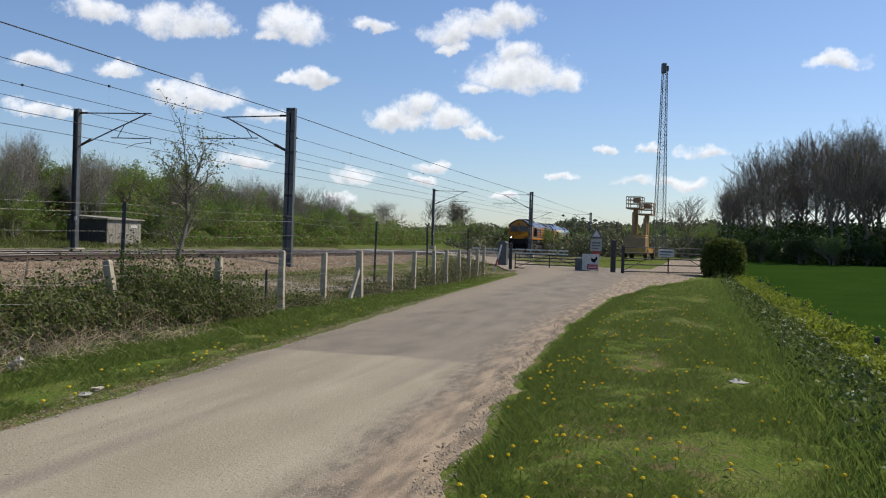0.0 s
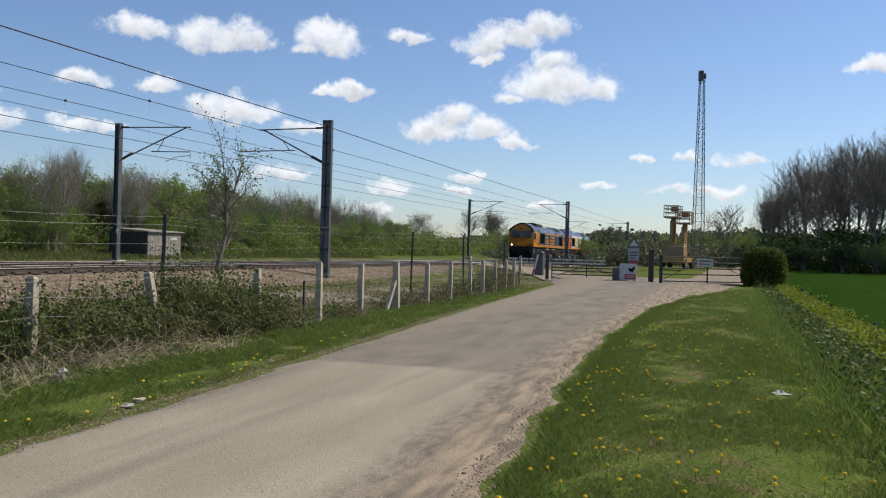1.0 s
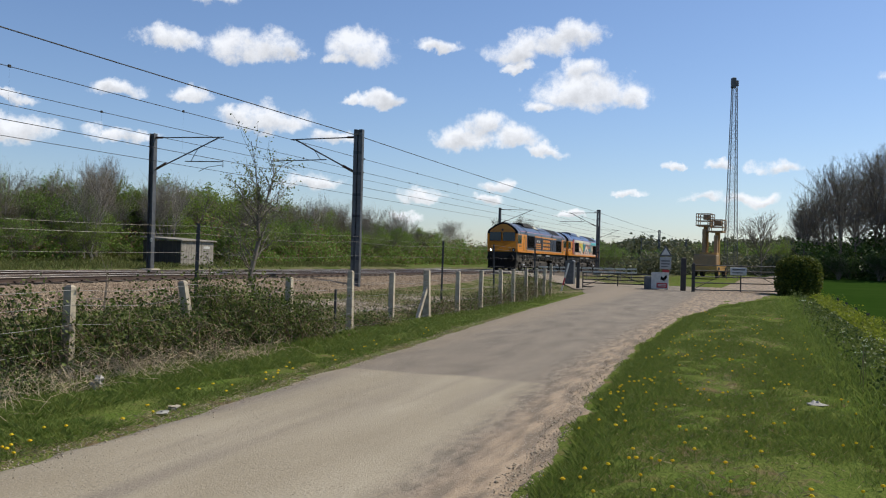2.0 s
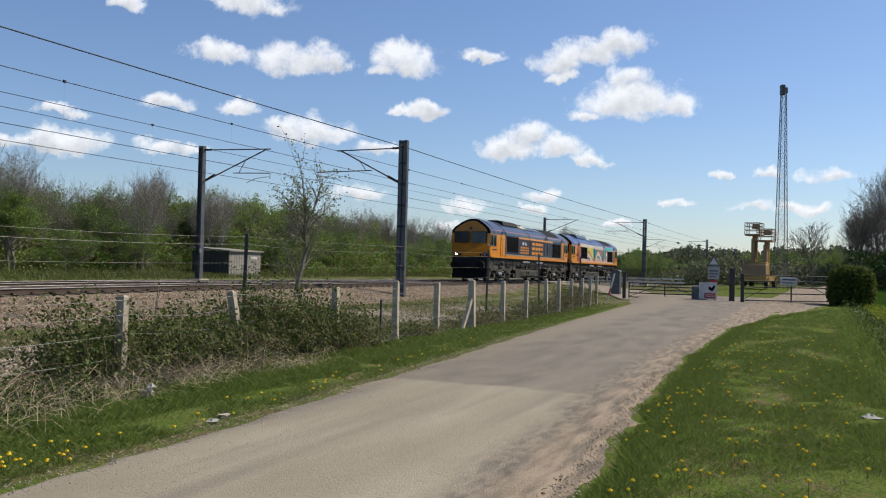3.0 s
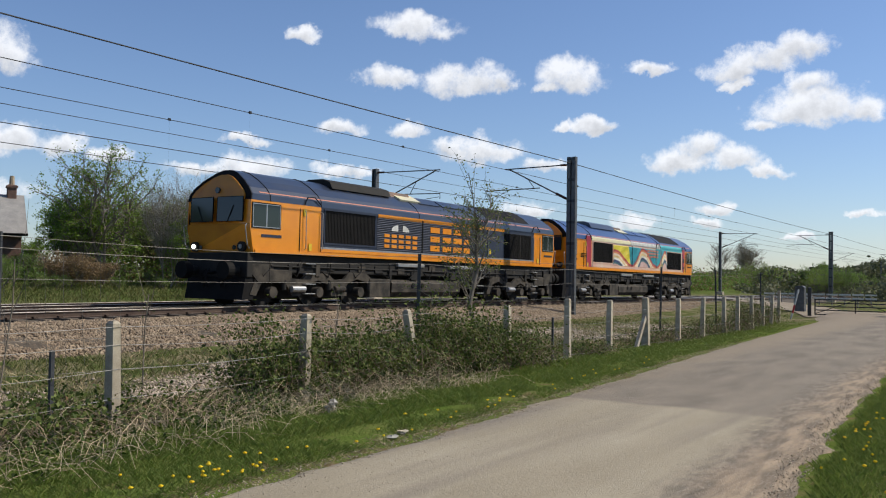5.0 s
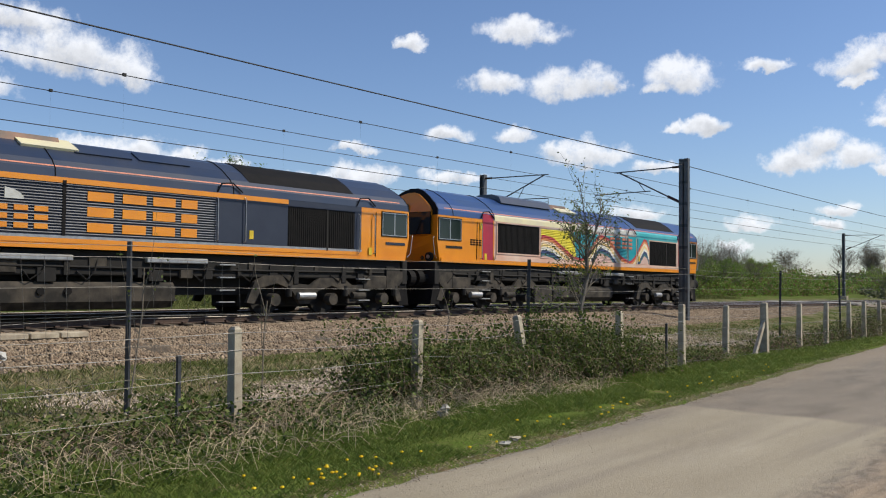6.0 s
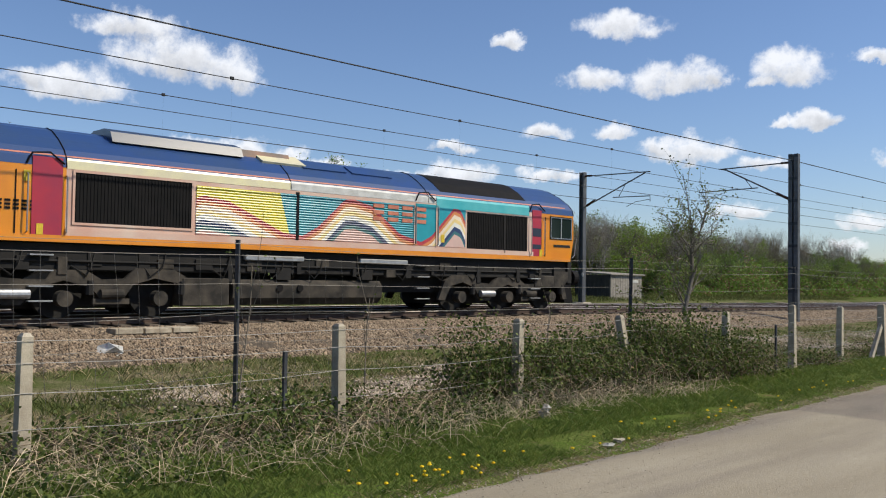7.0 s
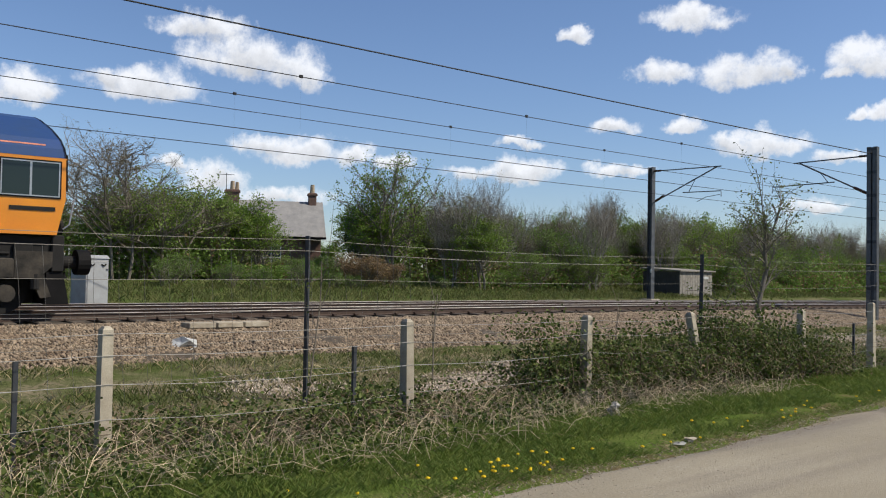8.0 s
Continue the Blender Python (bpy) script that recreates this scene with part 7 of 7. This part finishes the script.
def grasses():
    rng = np.random.RandomState(33)
    # mown verge to the right of the lane
    n = 240000
    y = 3.2 + 42 * rng.beta(1.0, 3.0, n)
    lo = np.interp(y, [0, 5, 11, 17, 27, 33.5, 42.3, 50], [-1.1, -1.22, -1.68, -1.9, -1.8, -0.85, 0.9, 2.0])
    x = lo + rng.random(n) * (1.9 - lo)
    patch = np.array([noise.noise(Vector((a * 1.1, b * 0.5, 3))) for a, b in zip(x, y)])
    keep = (patch + rng.normal(0, 0.22, n) > -0.32)
    x, y, patch = x[keep], y[keep], patch[keep]
    near = np.clip(y / 9, 0.7, 3)
    blades("verge_grass", x, y, rng.uniform(0.025, 0.07, len(x)) * (1 + 0.8 * patch), 0.005 * near, M["grass"], "short mown verge grass", rng)
    # thicker edge along the lane
    n = 34000
    y = 3.2 + 40 * rng.beta(1.0, 2.4, n)
    lo = np.interp(y, [0, 5, 11, 17, 27, 33.5, 42.3, 50], [-1.1, -1.22, -1.68, -1.9, -1.8, -0.85, 0.9, 2.0])
    x = lo + np.array([ragged(b, 7, 0.13) for b in y]) + np.abs(rng.normal(0, 0.17, n)) - 0.05
    blades("edge_grass", x, y, rng.uniform(0.035, 0.1, n), 0.005 * np.clip(y / 9, 0.7, 3), M["grass"], "rank tufts along the lane edge", rng)
    # dry clippings
    n = 9000
    y = 3.5 + 30 * rng.beta(1.0, 2.2, n)
    x = rng.normal(-0.35, 0.5, n)
    blades("dry_grass", x, y, rng.uniform(0.02, 0.05, n), 0.006 * np.clip(y / 9, 0.7, 3), M["straw"], "dry clippings in the mown grass", rng, 1.3)
    # rank growth down the bank
    n = 60000
    y = 4.5 + 42 * rng.beta(1.0, 2.2, n)
    x = 0.7 + 2.7 * rng.beta(1.5, 1.1, n)
    blades("bank_grass", x, y, rng.uniform(0.5, 1.2, n) * (0.06 + 0.26 * np.clip((x - 0.8) / 1.3, 0, 1)), 0.008 * np.clip(y / 9, 0.8, 3), M["grass2"], "tall rank grass and nettles on the bank", rng, 0.35)
    n = 26000
    y = 4.5 + 42 * rng.beta(1.0, 2.0, n)
    x = 1.3 + 2.0 * rng.beta(1.6, 1.2, n)
    pts = np.stack([x, y, ground_z(x, y) + rng.uniform(0.05, 0.5, n)], -1)
    tagged(new("bank_weeds", leaf_cloud("bank_weeds", pts, 0.06, M["bramble"], rng)), "leafy weeds on the bank", "weeds", kind="stuff")
    # low hedge along the field edge
    n = 30000
    y = 7 + 38 * rng.beta(1.0, 1.5, n)
    ph = np.array([noise.noise(Vector((b * 0.9, 5, 1))) for b in y])
    x = 2.75 + rng.normal(0, 0.28, n)
    zz = ground_z(2.75, y) + (0.72 + 0.3 * ph) * rng.beta(2.5, 1.0, n)
    tagged(new("field_hedge", leaf_cloud("field_hedge", np.stack([x, y, zz], -1), 0.075, M["privet"], rng)), "low bright yellow-green hedge along the field", "hedge", kind="stuff")
    # white flowering weeds
    st, fl = Build(), []
    for i in range(34):
        yy = 5 + 34 * rng.beta(1.0, 1.6)
        xx = rng.uniform(1.25, 2.5)
        g = gz(xx, yy)
        hh = rng.uniform(0.3, 0.65)
        st.tube([(xx, yy, g), (xx + rng.normal(0, 0.04), yy, g + hh)], 0.004, 3, caps=False)
        for _ in range(9):
            fl.append((xx + rng.normal(0, 0.05), yy + rng.normal(0, 0.05), g + hh + rng.normal(0, 0.012)))
    solo("weed_stalks", st, M["stem"], "stalks of tall white-flowering weeds", "weeds", kind="stuff")
    tagged(new("white_flowers", leaf_cloud("white_flowers", np.array(fl), 0.028, M["umbel"], rng, 0.2)), "small white umbels on the bank", "flowers", kind="stuff")
    # verge between lane and fence
    n = 130000
    y = -1 + 48 * rng.beta(1.0, 2.4, n)
    hi = np.interp(y, [0, 4, 7.4, 11.3, 21.5, 44, 52], [-5.15, -5.2, -5.35, -5.65, -6.5, -8.2, -9.7])
    t = rng.beta(1.0, 1.1, n)
    x = hi - (2.35 + 0.2 * rng.normal(0, 1, n)) * t
    thin = np.array([noise.noise(Vector((a * 1.4, b * 0.9, 6))) for a, b in zip(x, y)])
    k = thin + rng.normal(0, 0.2, n) > -0.3
    x, y, t, thin = x[k], y[k], t[k], thin[k]
    blades("fence_verge_grass", x, y, rng.uniform(0.03, 0.075, len(x)) * (0.8 + 1.6 * t + 0.9 * thin), 0.005 * np.clip(y / 8, 0.8, 3), M["grass"], "lush grass strip under the fence", rng, 0.6)
    n = 9000
    y = 1 + 30 * rng.beta(1.0, 2.0, n)
    hi = np.interp(y, [0, 4, 7.4, 11.3, 21.5, 44], [-5.15, -5.2, -5.35, -5.65, -6.5, -8.2])
    x = hi + rng.normal(-0.02, 0.16, n)
    blades("edge_straw", x, y, rng.uniform(0.01, 0.05, n), 0.005 * np.clip(y / 8, 0.8, 3), M["straw"], "dry bits and twigs along the lane edge", rng, 1.6)
    # rough strip by the railway
    n = 62000
    y = -4 + 50 * rng.beta(1.0, 1.8, n)
    x = rng.uniform(-15.6, -9.0, n)
    k = np.array([noise.noise(Vector((a * 0.6, b * 0.45, 8))) for a, b in zip(x, y)]) + rng.normal(0, 0.2, n)
    bare = np.zeros(n, bool)
    for bx, by, bw, bl in BARE:
        bare |= ((x - bx) / bw) ** 2 + ((y - by) / bl) ** 2 < 1.0
    k[bare] -= 0.6
    g = k > -0.06
    blades("rough_grass", x[g], y[g], rng.uniform(0.04, 0.16, g.sum()), np.full(g.sum(), 0.011), M["turf"], "rough tufted grass beside the railway", rng)
    d = (k < -0.06) & (k > -0.24)
    blades("dry_rough_grass", x[d], y[d], rng.uniform(0.04, 0.16, d.sum()), np.full(d.sum(), 0.01), M["straw"], "bleached dry grass beside the railway", rng, 0.8)
    n = 45000
    y, x = -4 + 75 * rng.random(n), rng.uniform(-35, -27.6, n)
    blades("far_side_grass", x, y, rng.uniform(0.08, 0.28, n), np.full(n, 0.02), M["turf"], "long grass on the far side of the railway", rng)


def dandelions():
    rng = np.random.RandomState(44)
    n = 230
    y = 4.2 + 26 * rng.beta(1.0, 2.2, n)
    x = np.interp(y, [4, 11, 27], [-1.3, -1.7, -1.7]) + rng.beta(1.0, 1.5, n) * 2.9
    yl = np.concatenate([3.0 + 16 * rng.beta(1.0, 1.8, 45), rng.normal(5.2, 0.12, 9), rng.normal(4.6, 0.25, 6)])
    xl = np.interp(yl, [0, 4, 7.4, 11.3, 21.5], [-5.15, -5.2, -5.35, -5.65, -6.5]) - np.abs(rng.normal(0.2, 0.2, len(yl)))
    x, y = np.concatenate([x, xl]), np.concatenate([y, yl])
    heads, stalks = Build(), Build()
    for a, b in zip(x, y):
        g, h, r = gz(a, b), rng.uniform(0.04, 0.11), rng.uniform(0.014, 0.022)
        ring = [(a + r * math.cos(k * 0.785), b + r * math.sin(k * 0.785), g + h + 0.004 * (k % 2)) for k in range(8)]
        ring2 = [(a + r * 0.55 * math.cos(k * 0.785), b + r * 0.55 * math.sin(k * 0.785), g + h + 0.012) for k in range(8)]
        heads.add(ring + ring2 + [(a, b, g + h + 0.014), (a, b, g + h - 0.01)], [(k, (k + 1) % 8, 8 + (k + 1) % 8, 8 + k) for k in range(8)] + [(8 + k, 8 + (k + 1) % 8, 16) for k in range(8)] + [((k + 1) % 8, k, 17) for k in range(8)])
        stalks.tube([(a, b, g - 0.01), (a, b, g + h)], 0.003, 3, caps=False)
    hd = solo("dandelion_flowers", heads, M["petal"], "scattered bright yellow dandelion flowers", "flowers", kind="stuff")
    part("stalks", stalks, M["grass"], hd)


def litter():
    rng = np.random.RandomState(12)

    def crumple(name, x, y, r, z, material, label, flat=0.5):
        b = Build()
        pts = []
        for i in range(5):
            for k in range(8):
                th, ph = math.pi * (i + 0.5) / 5, 2 * math.pi * k / 8
                q = r * rng.uniform(0.45, 1.25)
                pts.append((q * math.sin(th) * math.cos(ph), q * math.sin(th) * math.sin(ph), q * flat * math.cos(th)))
        fs = [(i * 8 + k, i * 8 + (k + 1) % 8, (i + 1) * 8 + (k + 1) % 8, (i + 1) * 8 + k) for i in range(4) for k in range(8)] + [tuple(range(8)), tuple(range(32, 40))]
        b.add(pts, fs)
        ob = solo(name, b, material, label, "litter", "litter")
        ob.matrix_world = pose(x, y, z, 0, 0, rng.uniform(0, 360))
    crumple("plastic_bag", -7.5, 8.85, 0.1, gz(-7.5, 8.85) + 0.08, M["paper"], "crumpled pale plastic bag in the grass", 0.9)
    crumple("paper_scrap", -5.42, 7.3, 0.085, 0.01, M["paper"], "flattened pale paper scrap on the lane edge", 0.25)
    crumple("paper_scrap", -5.5, 7.6, 0.07, 0.01, M["concrete"], "flattened grey scrap on the lane edge", 0.3)
    crumple("paper_scrap", 0.65, 10.8, 0.12, gz(0.65, 10.8) + 0.03, M["paper"], "pale paper scrap on the mown grass", 0.3)
    crumple("pale_stone", -16.55, 7.1, 0.24, 0.16, M["white"], "large pale stone on the ballast shoulder", 0.7)
    # loose gravel along the lane margin
    n = 6000
    y = 3.5 + 26 * rng.beta(1.0, 2.0, n)
    x = np.interp(y, [5, 11, 17, 27], [-1.35, -1.8, -2.05, -2.0]) - np.abs(rng.normal(0, 0.42, n))
    stones("lane_gravel", x, y, np.full(n, 0.016), 0.004 + 0.014 * rng.beta(1.0, 3.0, n), M["gravel"], "loose gravel along the lane margin", rng)
    n = 1500
    y = 3.2 + 24 * rng.beta(1.0, 2.2, n)
    x = rng.uniform(-5.0, -2.2, n)
    stones("lane_gravel", x, y, np.full(n, 0.036), rng.uniform(0.002, 0.006, n), M["gravel"], "fine loose grit on the lane", rng)
    n = 2200
    y = 2 + 26 * rng.beta(1.0, 2.0, n)
    x = np.interp(y, [0, 4, 7.4, 11.3, 21.5], [-5.05, -5.1, -5.25, -5.55, -6.4]) + np.abs(rng.normal(0, 0.25, n))
    stones("lane_gravel", x, y, np.full(n, 0.02), rng.uniform(0.004, 0.012, n), M["gravel"], "loose gravel along the lane edge", rng)


ground()
road()
ballast()
railway()
overhead()
concrete_fence()
tall_fence()
field_fence()
gates()
hut()
cabinet()
house()
tower()
lift_machine()
plants()
far_woods()
understorey()
near_scrub()
wood_floor()
brambles()
sapling()
gate_bush()
grasses()
dandelions()
litter()
motions()
